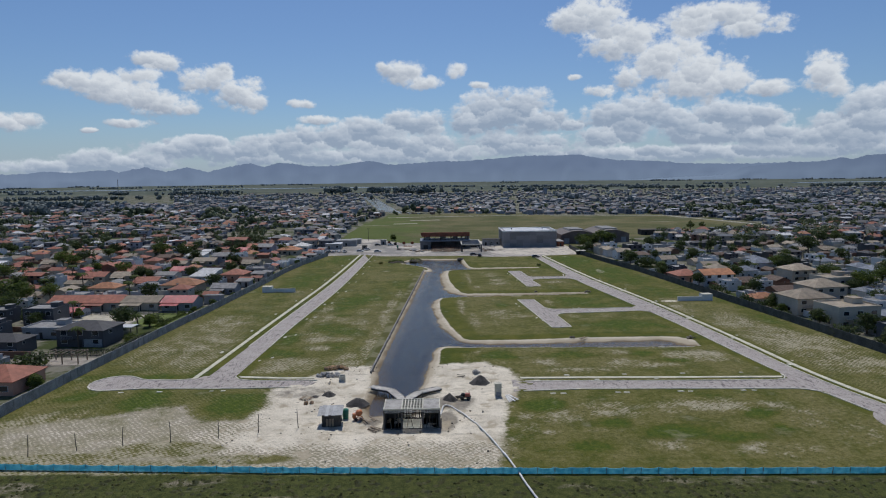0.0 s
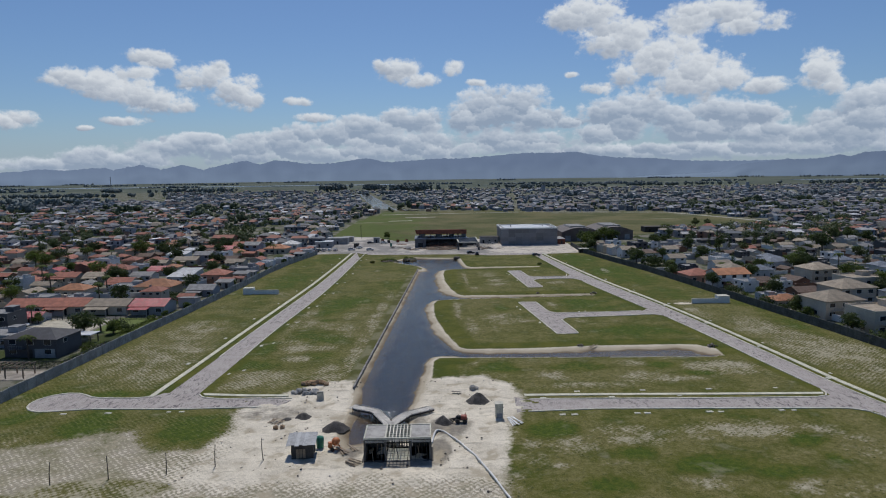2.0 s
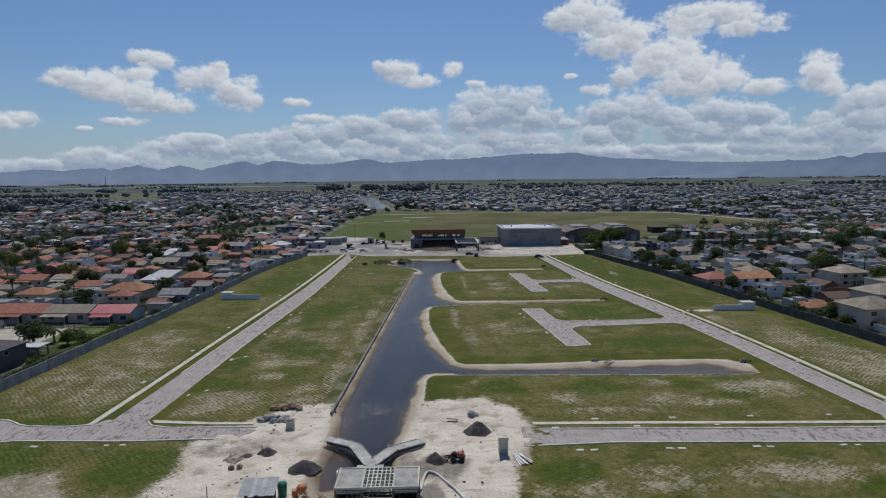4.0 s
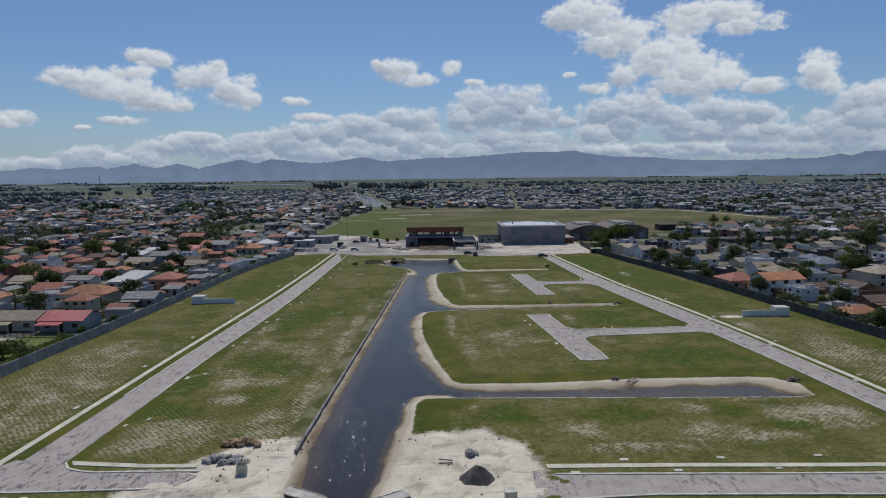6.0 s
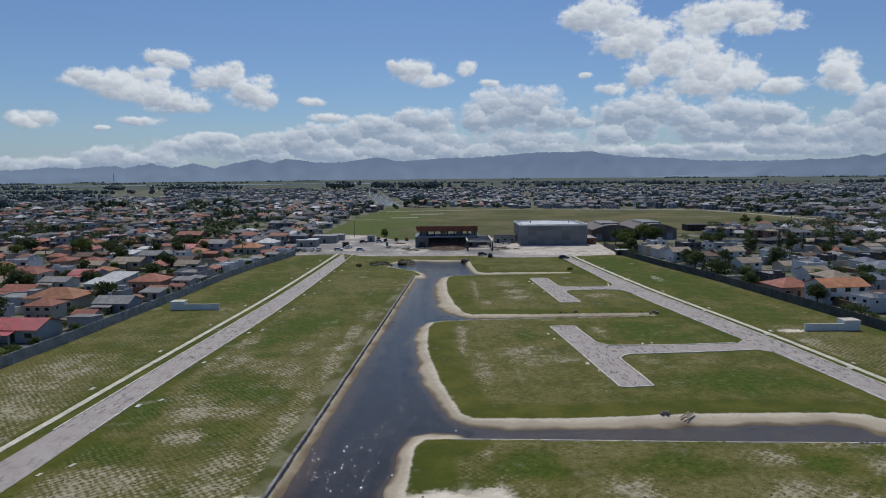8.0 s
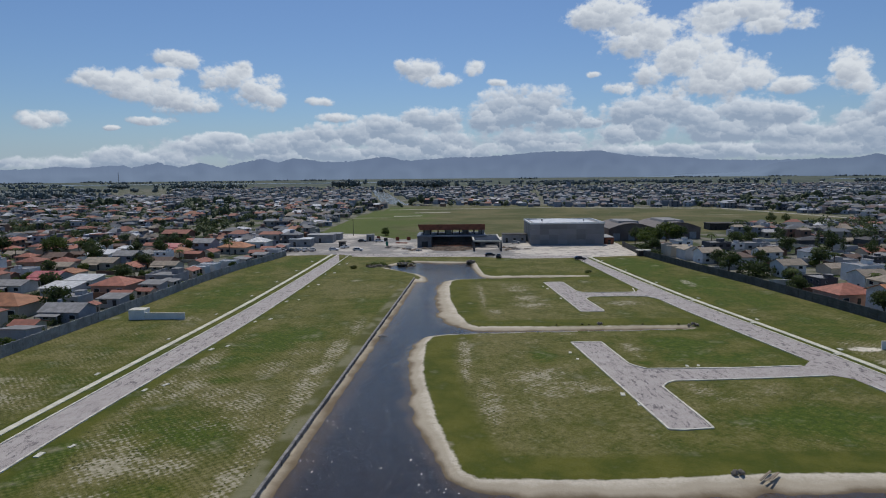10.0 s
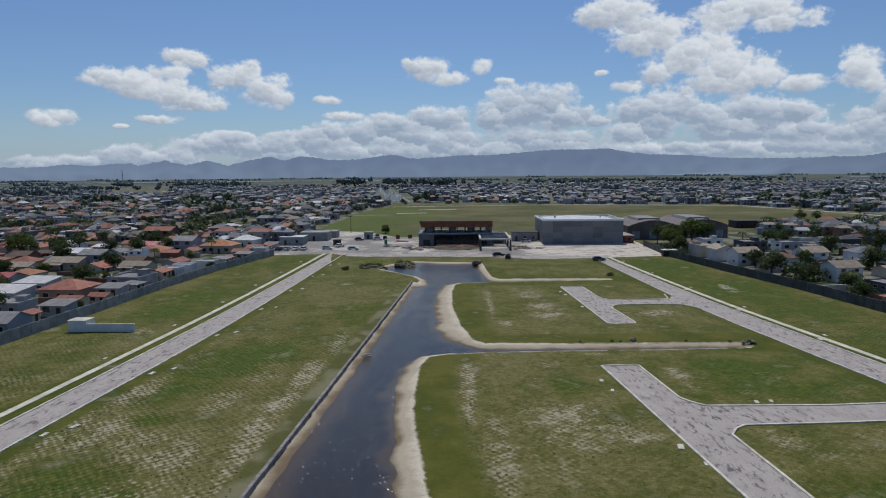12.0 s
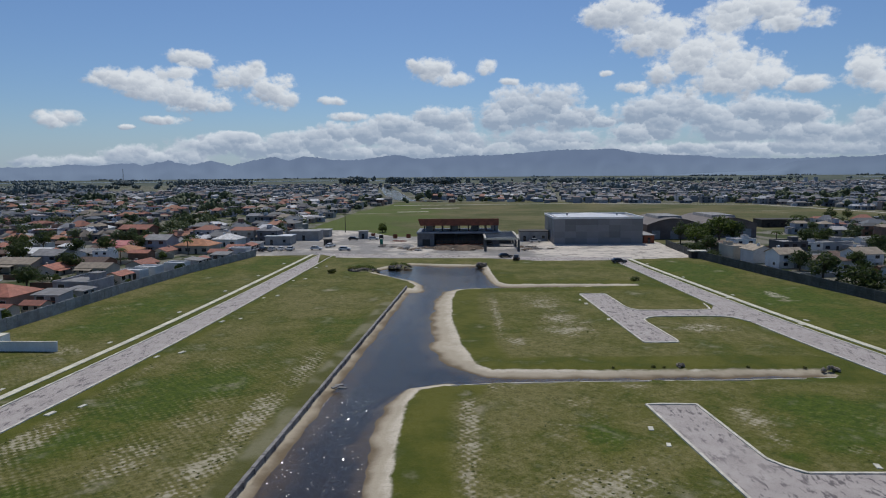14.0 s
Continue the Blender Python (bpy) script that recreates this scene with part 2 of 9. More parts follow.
def ground_material():
    m, n, b = material("ground")
    p = world_xy(n)

    z = n.add("ShaderNodeSeparateXYZ")
    n.put(z.inputs[0], p)
    broad, mid, fine, tiny = n.noise(0.028, 5, 0.6, p), n.noise(0.16, 5, 0.6, p), n.noise(0.9, 5, 0.7, p), n.noise(5.0, 4, 0.7, p)
    # turf: deep green where it has closed, olive and straw where it has not
    dry, green, mown, quayside = n.attribute("dry"), n.attribute("green"), n.attribute("mown"), n.attribute("quayside")
    deep = n.mix(n.step(fine, 0.32, 0.66), (0.042, 0.074, 0.007), (0.088, 0.122, 0.012))
    olive = n.mix(n.step(mid, 0.35, 0.65), (0.080, 0.090, 0.013), (0.130, 0.127, 0.026))
    straw = n.mix(n.step(fine, 0.3, 0.7), (0.130, 0.117, 0.036), (0.220, 0.195, 0.082))
    age = n.math("ADD", n.math("MULTIPLY", broad, 0.4), n.math("ADD", n.math("MULTIPLY", fine, 0.25), n.math("MULTIPLY", mid, 0.35)))
    age = n.math("ADD", age, n.math("SUBTRACT", n.math("MULTIPLY", dry, 0.10), n.math("MULTIPLY", green, 0.15)))
    turf = n.mix(n.step(age, 0.37, 0.50), deep, olive)
    turf = n.mix(n.step(age, 0.455, 0.60, 0, 0.9), turf, straw)
    turf = n.mix(n.step(n.noise(1.1, 5, 0.72, p), 0.54, 0.66, 0, 0.6), turf, (0.030, 0.047, 0.010))
    turf = n.mix(n.math("MULTIPLY", n.step(tiny, 0.42, 0.66), 0.55), turf, (0.028, 0.037, 0.008))
    turf = n.mix(n.math("MULTIPLY", n.step(n.noise(2.3, 4, 0.75, p), 0.57, 0.68), n.step(green, 0.0, 0.6, 0.7, 0.15)), turf, (0.20, 0.185, 0.075))
    lawn = n.mix(n.step(n.math("ADD", n.math("MULTIPLY", mid, 0.6), n.math("MULTIPLY", broad, 0.4)), 0.38, 0.6), (0.055, 0.072, 0.008), (0.104, 0.106, 0.014))
    lawn = n.mix(n.step(tiny, 0.45, 0.7, 0, 0.35), lawn, (0.045, 0.055, 0.012))
    turf = n.mix(n.math("MULTIPLY", mown, 0.8), turf, lawn)
    thin = n.mix(n.step(n.noise(0.14, 2, 0.4, p), 0.44, 0.56), (0.085, 0.088, 0.026), (0.20, 0.19, 0.115))
    thin = n.mix(n.step(fine, 0.45, 0.7, 0, 0.5), thin, (0.10, 0.10, 0.04))
    turf = n.mix(n.math("MULTIPLY", quayside, 0.85), turf, thin)
    # newly planted turf: pale sandy spots in rows between the tufts
    bent = n.vec("ADD", p, n.vec("MULTIPLY", n.noise(0.32, 4, 0.65, p, 1), (1.7, 1.7, 0)))
    row_a = n.math("COSINE", n.vec("DOT_PRODUCT", bent, (6.3, 5.5, 0), 1))
    row_b = n.math("COSINE", n.vec("DOT_PRODUCT", bent, (-5.2, 6.1, 0), 1))
    # the rows are plainest on the western lots and behind the eastern road
    even = n.math("ADD", n.step(z.outputs[0], 4.0, 16.0, 0.52, 0.27), n.step(z.outputs[0], 74.0, 84.0, 0.0, 0.32))
    even = n.math("MULTIPLY", even, n.math("MAXIMUM", n.step(z.outputs[1], 158.0, 170.0, 0.4, 1.0), n.step(z.outputs[0], -26.0, -40.0)))
    lattice = n.math("ADD", n.math("MULTIPLY", n.math("ADD", row_a, row_b), even), n.math("ADD", n.math("MULTIPLY", n.math("SUBTRACT", fine, 0.5), 1.7), n.math("MULTIPLY", n.math("SUBTRACT", n.noise(2.0, 5, 0.75, p), 0.5), 3.4)))
    tuft = n.math("MULTIPLY_ADD", lattice, -0.30, 0.46)
    # the rows show faintly in closed turf too: dark tufts, paler gaps
    rough_turf = n.math("MULTIPLY", n.math("SUBTRACT", 1.0, n.math("MAXIMUM", mown, quayside)), n.step(z.outputs[1], 250.0, 330.0, 1.0, 0.35))
    rough_turf = n.math("MULTIPLY", rough_turf, n.step(n.noise(0.11, 4, 0.65, p), 0.38, 0.62, 0.15, 1.0))
    turf = n.mix(n.math("MULTIPLY", rough_turf, n.step(lattice, 0.2, 0.9, 0, 0.5)), turf, n.mix(n.step(mid, 0.4, 0.6), (0.15, 0.15, 0.05), (0.20, 0.185, 0.085)))
    turf = n.mix(n.math("MULTIPLY", rough_turf, n.step(lattice, -0.3, -1.0, 0, 0.55)), turf, (0.028, 0.044, 0.006))
    soil = n.mix(n.step(fine, 0.3, 0.7), (0.25, 0.225, 0.145), (0.47, 0.43, 0.325))
    size = n.math("SUBTRACT", n.math("MULTIPLY", dry, 0.52), n.math("MULTIPLY", green, 0.16))
    size = n.math("ADD", size, n.math("MULTIPLY", n.math("SUBTRACT", n.noise(0.2, 6, 0.7, p), 0.52), 2.3))
    size = n.math("ADD", size, n.math("MULTIPLY", n.math("SUBTRACT", tiny, 0.5), 0.9))
    spot = n.step(n.math("SUBTRACT", size, tuft), -0.26, 0.20)
    bare = n.math("MULTIPLY", spot, n.step(dry, 0.02, 0.7, 0, 0.82))
    site = n.mix(bare, turf, soil)
    # pale building sand, darker and wet towards the water, silt below it
    sand = n.mix(n.step(n.math("ADD", n.math("MULTIPLY", mid, 0.5), n.math("MULTIPLY", tiny, 0.5)), 0.36, 0.62), (0.50, 0.45, 0.355), (0.74, 0.675, 0.555))
    sand = n.mix(n.step(n.noise(0.45, 5, 0.7, p), 0.53, 0.70, 0, 0.55), sand, (0.30, 0.265, 0.205))
    tracks = n.add("ShaderNodeMapping")
    tracks.inputs["Rotation"].default_value = (0, 0, radians(-22))
    tracks.inputs["Scale"].default_value = (0.12, 1.3, 1)
    n.put(tracks.inputs[0], p)
    sand = n.mix(n.step(n.noise(1.0, 4, 0.7, tracks.outputs[0]), 0.56, 0.66, 0, 0.45), sand, (0.24, 0.21, 0.165))
    # bank sand is damper and browner than the yard's
    damp = n.math("MULTIPLY", n.attribute("bank"), n.step(n.math("ADD", n.math("MULTIPLY", mid, 0.6), n.math("MULTIPLY", fine, 0.4)), 0.38, 0.62, 0.25, 0.75))
    sand = n.mix(damp, sand, (0.42, 0.365, 0.27))
    churn = n.math("ADD", n.attribute("mud"), n.math("MULTIPLY", n.math("SUBTRACT", n.noise(0.5, 5, 0.7, p), 0.5), 1.1))
    sand = n.mix(n.step(churn, 0.3, 0.75, 0, 0.85), sand, n.mix(n.step(fine, 0.35, 0.65), (0.14, 0.125, 0.105), (0.24, 0.215, 0.175)))
    planted = n.math("ADD", n.attribute("planted"), n.math("MULTIPLY", n.math("SUBTRACT", n.noise(0.12, 4, 0.6, p), 0.5), 0.9), clamp=True)
    furrow = n.step(tuft, n.math("MULTIPLY_ADD", planted, -0.36, 0.52), n.math("MULTIPLY_ADD", planted, -0.3, 0.76))
    sand = n.mix(n.math("MULTIPLY", furrow, n.step(planted, 0.1, 0.5, 0, 0.8)), sand, n.mix(n.step(mid, 0.4, 0.65), (0.17, 0.155, 0.085), (0.22, 0.19, 0.135)))
    edge = n.math("ADD", n.attribute("sand"), n.math("MULTIPLY", n.math("SUBTRACT", n.math("ADD", n.math("MULTIPLY", fine, 0.6), n.math("MULTIPLY", mid, 0.4)), 0.5), 0.9))
    site = n.mix(n.step(n.math("MULTIPLY_ADD", n.math("MULTIPLY", lattice, -0.12), n.step(n.attribute("planted"), 0.0, 0.3), edge), 0.38, 0.62), site, sand)
    depth = n.math("ADD", z.outputs[2], n.math("MULTIPLY", n.math("SUBTRACT", mid, 0.5), 0.5))
    site = n.mix(n.step(depth, -0.04, -0.18, 0, 0.85), site, (0.40, 0.345, 0.255))
    site = n.mix(n.step(depth, -0.22, -0.46), site, (0.17, 0.13, 0.082))
    site = n.mix(n.step(depth, -0.48, -0.95), site, (0.062, 0.05, 0.042))
    # open meadow
    meadow = n.mix(n.step(n.noise(0.02, 5, 0.65, p), 0.38, 0.62), (0.078, 0.086, 0.028), (0.145, 0.13, 0.058))
    meadow = n.mix(n.step(n.noise(0.09, 4, 0.6, p), 0.6, 0.7, 0, 0.5), meadow, (0.04, 0.055, 0.014))
    verge = n.math("ADD", z.outputs[0], n.math("MULTIPLY", n.math("SUBTRACT", n.noise(0.03, 4, 0.6, p), 0.5), 160.0))
    meadow = n.mix(n.step(verge, 5.0, -45.0, 0, 0.8), meadow, (0.085, 0.118, 0.022))
    long = n.vec("MULTIPLY", p, (0.012, 0.05, 0))
    meadow = n.mix(n.step(n.noise(1.0, 5, 0.65, long), 0.62, 0.69, 0, 0.7), meadow, (0.29, 0.27, 0.19))
    meadow = n.mix(n.step(n.noise(0.35, 4, 0.75, p), 0.5, 0.72, 0, 0.55), meadow, (0.06, 0.062, 0.026))
    col = n.mix(n.attribute("meadow"), site, meadow)
    # greyed, bluish green: some distance haze is put into the far plain's colour
    far_plain = n.mix(n.step(n.noise(0.004, 5, 0.7, p), 0.4, 0.6), (0.062, 0.078, 0.058), (0.105, 0.12, 0.088))
    col = n.mix(n.attribute("plain"), col, far_plain)
    # streets, yards and gardens of the town
    town = n.mix(n.step(n.noise(0.07, 4, 0.6, p), 0.42, 0.55), (0.05, 0.066, 0.02), (0.19, 0.18, 0.145))
    town = n.mix(n.step(n.noise(0.13, 3, 0.6, p), 0.58, 0.66), town, (0.05, 0.062, 0.024))
    col = n.mix(n.attribute("town"), col, town)
    # rough scrub outside the fence
    scrub = n.mix(n.step(n.math("ADD", n.math("MULTIPLY", fine, 0.5), n.math("MULTIPLY", tiny, 0.5)), 0.4, 0.62), (0.030, 0.040, 0.010), (0.092, 0.100, 0.028))
    scrub = n.mix(n.step(n.noise(0.1, 5, 0.65, n.vec("MULTIPLY", p, (0.6, 1.4, 0))), 0.56, 0.66, 0, 0.8), scrub, n.mix(n.step(tiny, 0.4, 0.65), (0.11, 0.095, 0.055), (0.36, 0.32, 0.25)))
    col = n.mix(n.attribute("scrub"), col, scrub)
    n.put(b.inputs["Base Color"], col)
    b.inputs["Roughness"].default_value = 0.95
    b.inputs["Specular IOR Level"].default_value = 0.15
    bump(n, b, n.math("ADD", n.math("MULTIPLY", tiny, 0.5), fine), 0.7, 0.18)
    return m


def paving_material():
    """Pinkish-grey interlocking pavers with dark tar-like stains along the way."""
    m, n, b = material("paving")
    p = world_xy(n)
    mid, fine = n.noise(0.35, 4, 0.6, p), n.noise(7.0, 4, 0.7, p)
    brick = n.add("ShaderNodeTexBrick")
    brick.inputs["Scale"].default_value = 4.5
    brick.inputs["Mortar Size"].default_value = 0.025
    for i, c in ((1, (0.345, 0.305, 0.28)), (2, (0.405, 0.36, 0.33)), (3, (0.19, 0.168, 0.155))):
        brick.inputs[i].default_value = (*c, 1)
    n.put(brick.inputs[0], p)
    c = n.mix(n.step(mid, 0.3, 0.7, 0, 0.6), brick.outputs[0], (0.445, 0.405, 0.37))
    stretch = n.add("ShaderNodeMapping")
    stretch.inputs["Scale"].default_value = (0.9, 0.33, 1)
    n.put(stretch.inputs[0], p)
    stain = n.noise(1.35, 5, 0.77, stretch.outputs[0])
    where = n.noise(0.06, 2, 0.5, p)
    amount = n.math("MULTIPLY", n.step(stain, 0.535, 0.595), n.step(where, 0.38, 0.54, 0.35, 1.0))
    c = n.mix(n.math("MULTIPLY", amount, 0.85), c, (0.072, 0.058, 0.062))
    c = n.mix(n.math("MULTIPLY", n.step(fine, 0.45, 0.7), 0.3), c, (0.23, 0.21, 0.2))
    n.put(b.inputs["Base Color"], c)
    b.inputs["Roughness"].default_value = 0.85
    bump(n, b, fine, 0.3, 0.02)
    return m


def yard_material():
    """Trampled pale building ground in front of the halls."""
    m, n, b = material("yard")
    p = world_xy(n)
    broad, mid, fine = n.noise(0.05, 4, 0.6, p), n.noise(0.3, 5, 0.65, p), n.noise(3.0, 4, 0.7, p)
    across = n.add("ShaderNodeSeparateXYZ")
    n.put(across.inputs[0], p)
    broad = n.math("ADD", broad, n.step(across.outputs[0], 24.0, 46.0, -0.05, 0.16))
    c = n.mix(n.step(broad, 0.42, 0.6), (0.21, 0.20, 0.185), (0.56, 0.505, 0.425))
    c = n.mix(n.step(mid, 0.5, 0.64, 0, 0.8), c, (0.15, 0.13, 0.11))
    c = n.mix(n.math("MULTIPLY", n.step(fine, 0.4, 0.7), 0.35), c, (0.52, 0.49, 0.44))
    ruts = n.vec("MULTIPLY", n.vec("ADD", p, n.vec("MULTIPLY", n.noise(0.03, 2, 0.5, p, 1), (14, 14, 0))), (0.05, 0.5, 0))
    c = n.mix(n.step(n.noise(1.0, 5, 0.7, ruts), 0.54, 0.64, 0, 0.6), c, (0.13, 0.115, 0.1))
    n.put(b.inputs["Base Color"], c)
    b.inputs["Roughness"].default_value = 0.95
    bump(n, b, fine, 0.5, 0.06)
    return m


def water_material():
    m = bpy.data.materials.new("water")
    m.use_nodes = True
    n = Nodes(m.node_tree)
    out = n.add("ShaderNodeOutputMaterial")
    p = world_xy(n)
    k = n.add("ShaderNodeBump")
    k.inputs["Strength"].default_value, k.inputs["Distance"].default_value = 0.5, 0.09
    ripple = n.math("ADD", n.noise(1.6, 4, 0.65, p), n.math("ADD", n.math("MULTIPLY", n.noise(0.25, 3, 0.5, p), 1.2), n.math("MULTIPLY", n.noise(6.0, 3, 0.6, p), 0.75)))
    n.put(k.inputs["Height"], ripple)
    gloss = n.add("ShaderNodeBsdfGlossy")
    gloss.inputs["Color"].default_value, gloss.inputs["Roughness"].default_value = (1.0, 0.95, 0.88, 1), 0.035
    # small steep wavelets, each a facet of its own
    facet = n.add("ShaderNodeTexVoronoi")
    facet.voronoi_dimensions = "2D"
    facet.inputs["Scale"].default_value = 12.0
    n.put(facet.inputs["Vector"], n.vec("MULTIPLY", p, (0.8, 1.2, 0)))
    tilt = n.vec("MULTIPLY", n.vec("SUBTRACT", facet.outputs["Color"], (0.5, 0.5, 0.5)), (0.5, 0.72, 0.0))
    wavelet = n.add("ShaderNodeBsdfGlossy")
    wavelet.inputs["Color"].default_value, wavelet.inputs["Roughness"].default_value = (1, 1, 1, 1), 0.075
    n.put(wavelet.inputs["Normal"], n.vec("NORMALIZE", n.vec("ADD", tilt, (0, 0, 1))))
    surface = n.add("ShaderNodeMixShader")
    surface.inputs[0].default_value = 0.034
    n.put(surface.inputs[1], gloss.outputs[0])
    n.put(surface.inputs[2], wavelet.outputs[0])
    clear = n.add("ShaderNodeBsdfTransparent")
    clear.inputs["Color"].default_value = (0.72, 0.68, 0.62, 1)
    fres = n.add("ShaderNodeFresnel")
    fres.inputs["IOR"].default_value = 1.6
    for node in (gloss, fres):
        n.put(node.inputs["Normal"], k.outputs[0])
    mixed = n.add("ShaderNodeMixShader")
    n.put(mixed.inputs[0], fres.outputs[0])
    n.put(mixed.inputs[1], clear.outputs[0])
    n.put(mixed.inputs[2], surface.outputs[0])
    n.put(out.inputs[0], mixed.outputs[0])
    return m


def roof_material(name, color, rows=0.0, rough=0.75, vary=0.35):
    m, n, b = material(name)
    p = n.add("ShaderNodeTexCoord").outputs["Object"]
    big, fine = n.noise(0.5, 4, 0.65, p), n.noise(5.0, 4, 0.7, p)
    c = n.mix(n.step(big, 0.35, 0.68), tuple(v * 0.62 for v in color), color)
    c = n.mix(n.math("MULTIPLY", n.step(fine, 0.5, 0.75), 0.4), c, tuple(v * 0.45 for v in color))
    r = n.add("ShaderNodeObjectInfo").outputs["Random"]
    h = n.add("ShaderNodeHueSaturation")
    n.put(h.inputs["Value"], n.math("MULTIPLY_ADD", r, vary, 1 - vary / 2))
    n.put(h.inputs["Color"], c)
    n.put(b.inputs["Base Color"], h.outputs[0])
    b.inputs["Roughness"].default_value = rough
    wave = n.add("ShaderNodeTexWave")
    wave.inputs["Scale"].default_value = rows or 1.2
    n.put(wave.inputs[0], p)
    bump(n, b, wave.outputs["Fac"], 0.5, 0.05)
    return m


def island_material(name, colors, rough=0.8):
    """Different tones for the single pieces of one large mesh."""
    m, n, b = material(name)
    r = n.add("ShaderNodeNewGeometry").outputs["Random Per Island"]
    stops = [((i + 0.0) / len(colors), c) for i, c in enumerate(colors)]
    k = n.ramp(r, stops)
    k.node.color_ramp.interpolation = "CONSTANT"
    p = world_xy(n)
    c = n.mix(n.math("MULTIPLY", n.step(n.noise(0.6, 4, 0.7, p), 0.45, 0.7), 0.4), k, (0.05, 0.05, 0.05))
    n.put(b.inputs["Base Color"], c)
    b.inputs["Roughness"].default_value = rough
    return m


def leaf_material(name, dark, light, through_light=0.45):
    m, n, b = material(name)
    p = world_xy(n)
    r = n.add("ShaderNodeNewGeometry").outputs["Random Per Island"]
    o = n.add("ShaderNodeObjectInfo").outputs["Random"]
    v = n.math("ADD", n.math("MULTIPLY", r, 0.5), n.math("ADD", n.math("MULTIPLY", n.noise(0.8, 3, 0.6, p), 0.3), n.math("MULTIPLY", o, 0.25)))
    c = n.mix(n.step(v, 0.15, 0.85), dark, light)
    n.put(b.inputs["Base Color"], c)
    b.inputs["Roughness"].default_value = 0.7
    b.inputs["Specular IOR Level"].default_value = 0.25
    # leaves let part of the light through
    t = n.add("ShaderNodeBsdfTranslucent")
    n.put(t.inputs["Color"], n.mix(1.0, c, (1.15, 1.2, 0.8), "MULTIPLY"))
    mixed = n.add("ShaderNodeMixShader")
    mixed.inputs[0].default_value = through_light
    n.put(mixed.inputs[1], b.outputs[0])
    n.put(mixed.inputs[2], t.outputs[0])
    n.put(m.node_tree.nodes["Material Output"].inputs[0], mixed.outputs[0])
    return m


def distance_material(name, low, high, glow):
    """Far hills, the haze of a great depth of air put into colour and glow."""
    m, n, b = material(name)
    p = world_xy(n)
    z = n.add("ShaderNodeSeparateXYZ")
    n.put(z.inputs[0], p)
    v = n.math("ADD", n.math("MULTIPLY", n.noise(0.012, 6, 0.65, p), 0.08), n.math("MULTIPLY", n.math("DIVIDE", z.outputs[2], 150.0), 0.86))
    # paler low down, for the thicker haze at the hills' feet
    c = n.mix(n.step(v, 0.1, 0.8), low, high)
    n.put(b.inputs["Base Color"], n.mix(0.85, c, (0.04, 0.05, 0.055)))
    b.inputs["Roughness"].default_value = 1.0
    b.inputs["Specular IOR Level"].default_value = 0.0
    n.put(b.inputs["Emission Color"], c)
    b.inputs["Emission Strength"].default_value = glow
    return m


def net_material():
    """Woven plastic net that lets part of the sunlight through."""
    m, n, b = material("blue_shade_net")
    p = world_xy(n)
    c = n.mix(n.step(n.noise(1.2, 4, 0.6, p), 0.35, 0.65), (0.16, 0.46, 0.58), (0.30, 0.62, 0.72))
    n.put(b.inputs["Base Color"], c)
    b.inputs["Roughness"].default_value = 0.7
    t = n.add("ShaderNodeBsdfTranslucent")
    n.put(t.inputs["Color"], c)
    mixed = n.add("ShaderNodeMixShader")
    mixed.inputs[0].default_value = 0.75
    n.put(mixed.inputs[1], b.outputs[0])
    n.put(mixed.inputs[2], t.outputs[0])
    n.put(m.node_tree.nodes["Material Output"].inputs[0], mixed.outputs[0])
    return m


def pane_material():
    m, n, b = material("window_glass")
    b.inputs["Base Color"].default_value = (0.02, 0.026, 0.032, 1)
    b.inputs["Roughness"].default_value = 0.08
    return m


GROUND, PAVING, YARD, WATER = ground_material(), paving_material(), yard_material(), water_material()
KERB = plain("kerb_concrete", (0.57, 0.54, 0.455), 0.9, 0.3, 5.0, 0.7)
PATH_SLAB = plain("overgrown_path_concrete", (0.56, 0.535, 0.42), 0.9, 0.25, 4.0, 0.4)
WALK = plain("walk_concrete", (0.55, 0.53, 0.44), 0.9, 0.25, 4.0, 0.4)
PANEL = plain("precast_panel", (0.30, 0.30, 0.295), 0.9, 0.3, 5.0, 0.5, vary=0.22)
# darker copy of the panel: the east wall's shade is in its colour
PANEL_SHADED = plain("shaded_panel", (0.085, 0.088, 0.082), 0.9, 0.35, 5.0, 0.5, vary=0.22)
CONCRETE = plain("raw_concrete", (0.36, 0.345, 0.32), 0.9, 0.3, 5.0, 0.6)
WET_CONCRETE = plain("stained_concrete", (0.21, 0.2, 0.19), 0.85, 0.4, 4.0, 0.8, vary=0.2)
WHITE = plain("white_render", (0.74, 0.74, 0.72), 0.85, 0.1, 4.0, 0.4)
BLOCKWORK = plain("grey_blockwork", (0.30, 0.30, 0.295), 0.9, 0.22, 4.0, 0.3)
STEEL = plain("galvanised_sheet", (0.30, 0.31, 0.32), 0.6, 0.3, 3.0, 0.5, vary=0.4)
RUST = plain("rust_red_steel", (0.23, 0.072, 0.035), 0.8, 0.35, 4.0, 0.5)
# concrete darkened for columns standing in the pavilion roof's shade
SHADED_CONCRETE = plain("unfinished_shaded_concrete", (0.12, 0.11, 0.1), 0.9, 0.4, 4.0, 0.8)
DARK = plain("dark_timber", (0.05, 0.045, 0.04), 0.85, 0.4, 5.0, 0.7)
TIMBER = plain("weathered_timber", (0.26, 0.205, 0.145), 0.85, 0.35, 6.0, 0.7, vary=0.3)
DECK = plain("bleached_deck_board", (0.48, 0.455, 0.41), 0.85, 0.25, 6.0, 0.6, vary=0.2)
GRAVEL = plain("dark_gravel", (0.085, 0.078, 0.072), 0.95, 0.5, 7.0, 0.9, relief=0.8)
STONE = plain("grey_stone", (0.33, 0.325, 0.31), 0.9, 0.35, 4.0, 0.8, vary=0.3, relief=0.6)
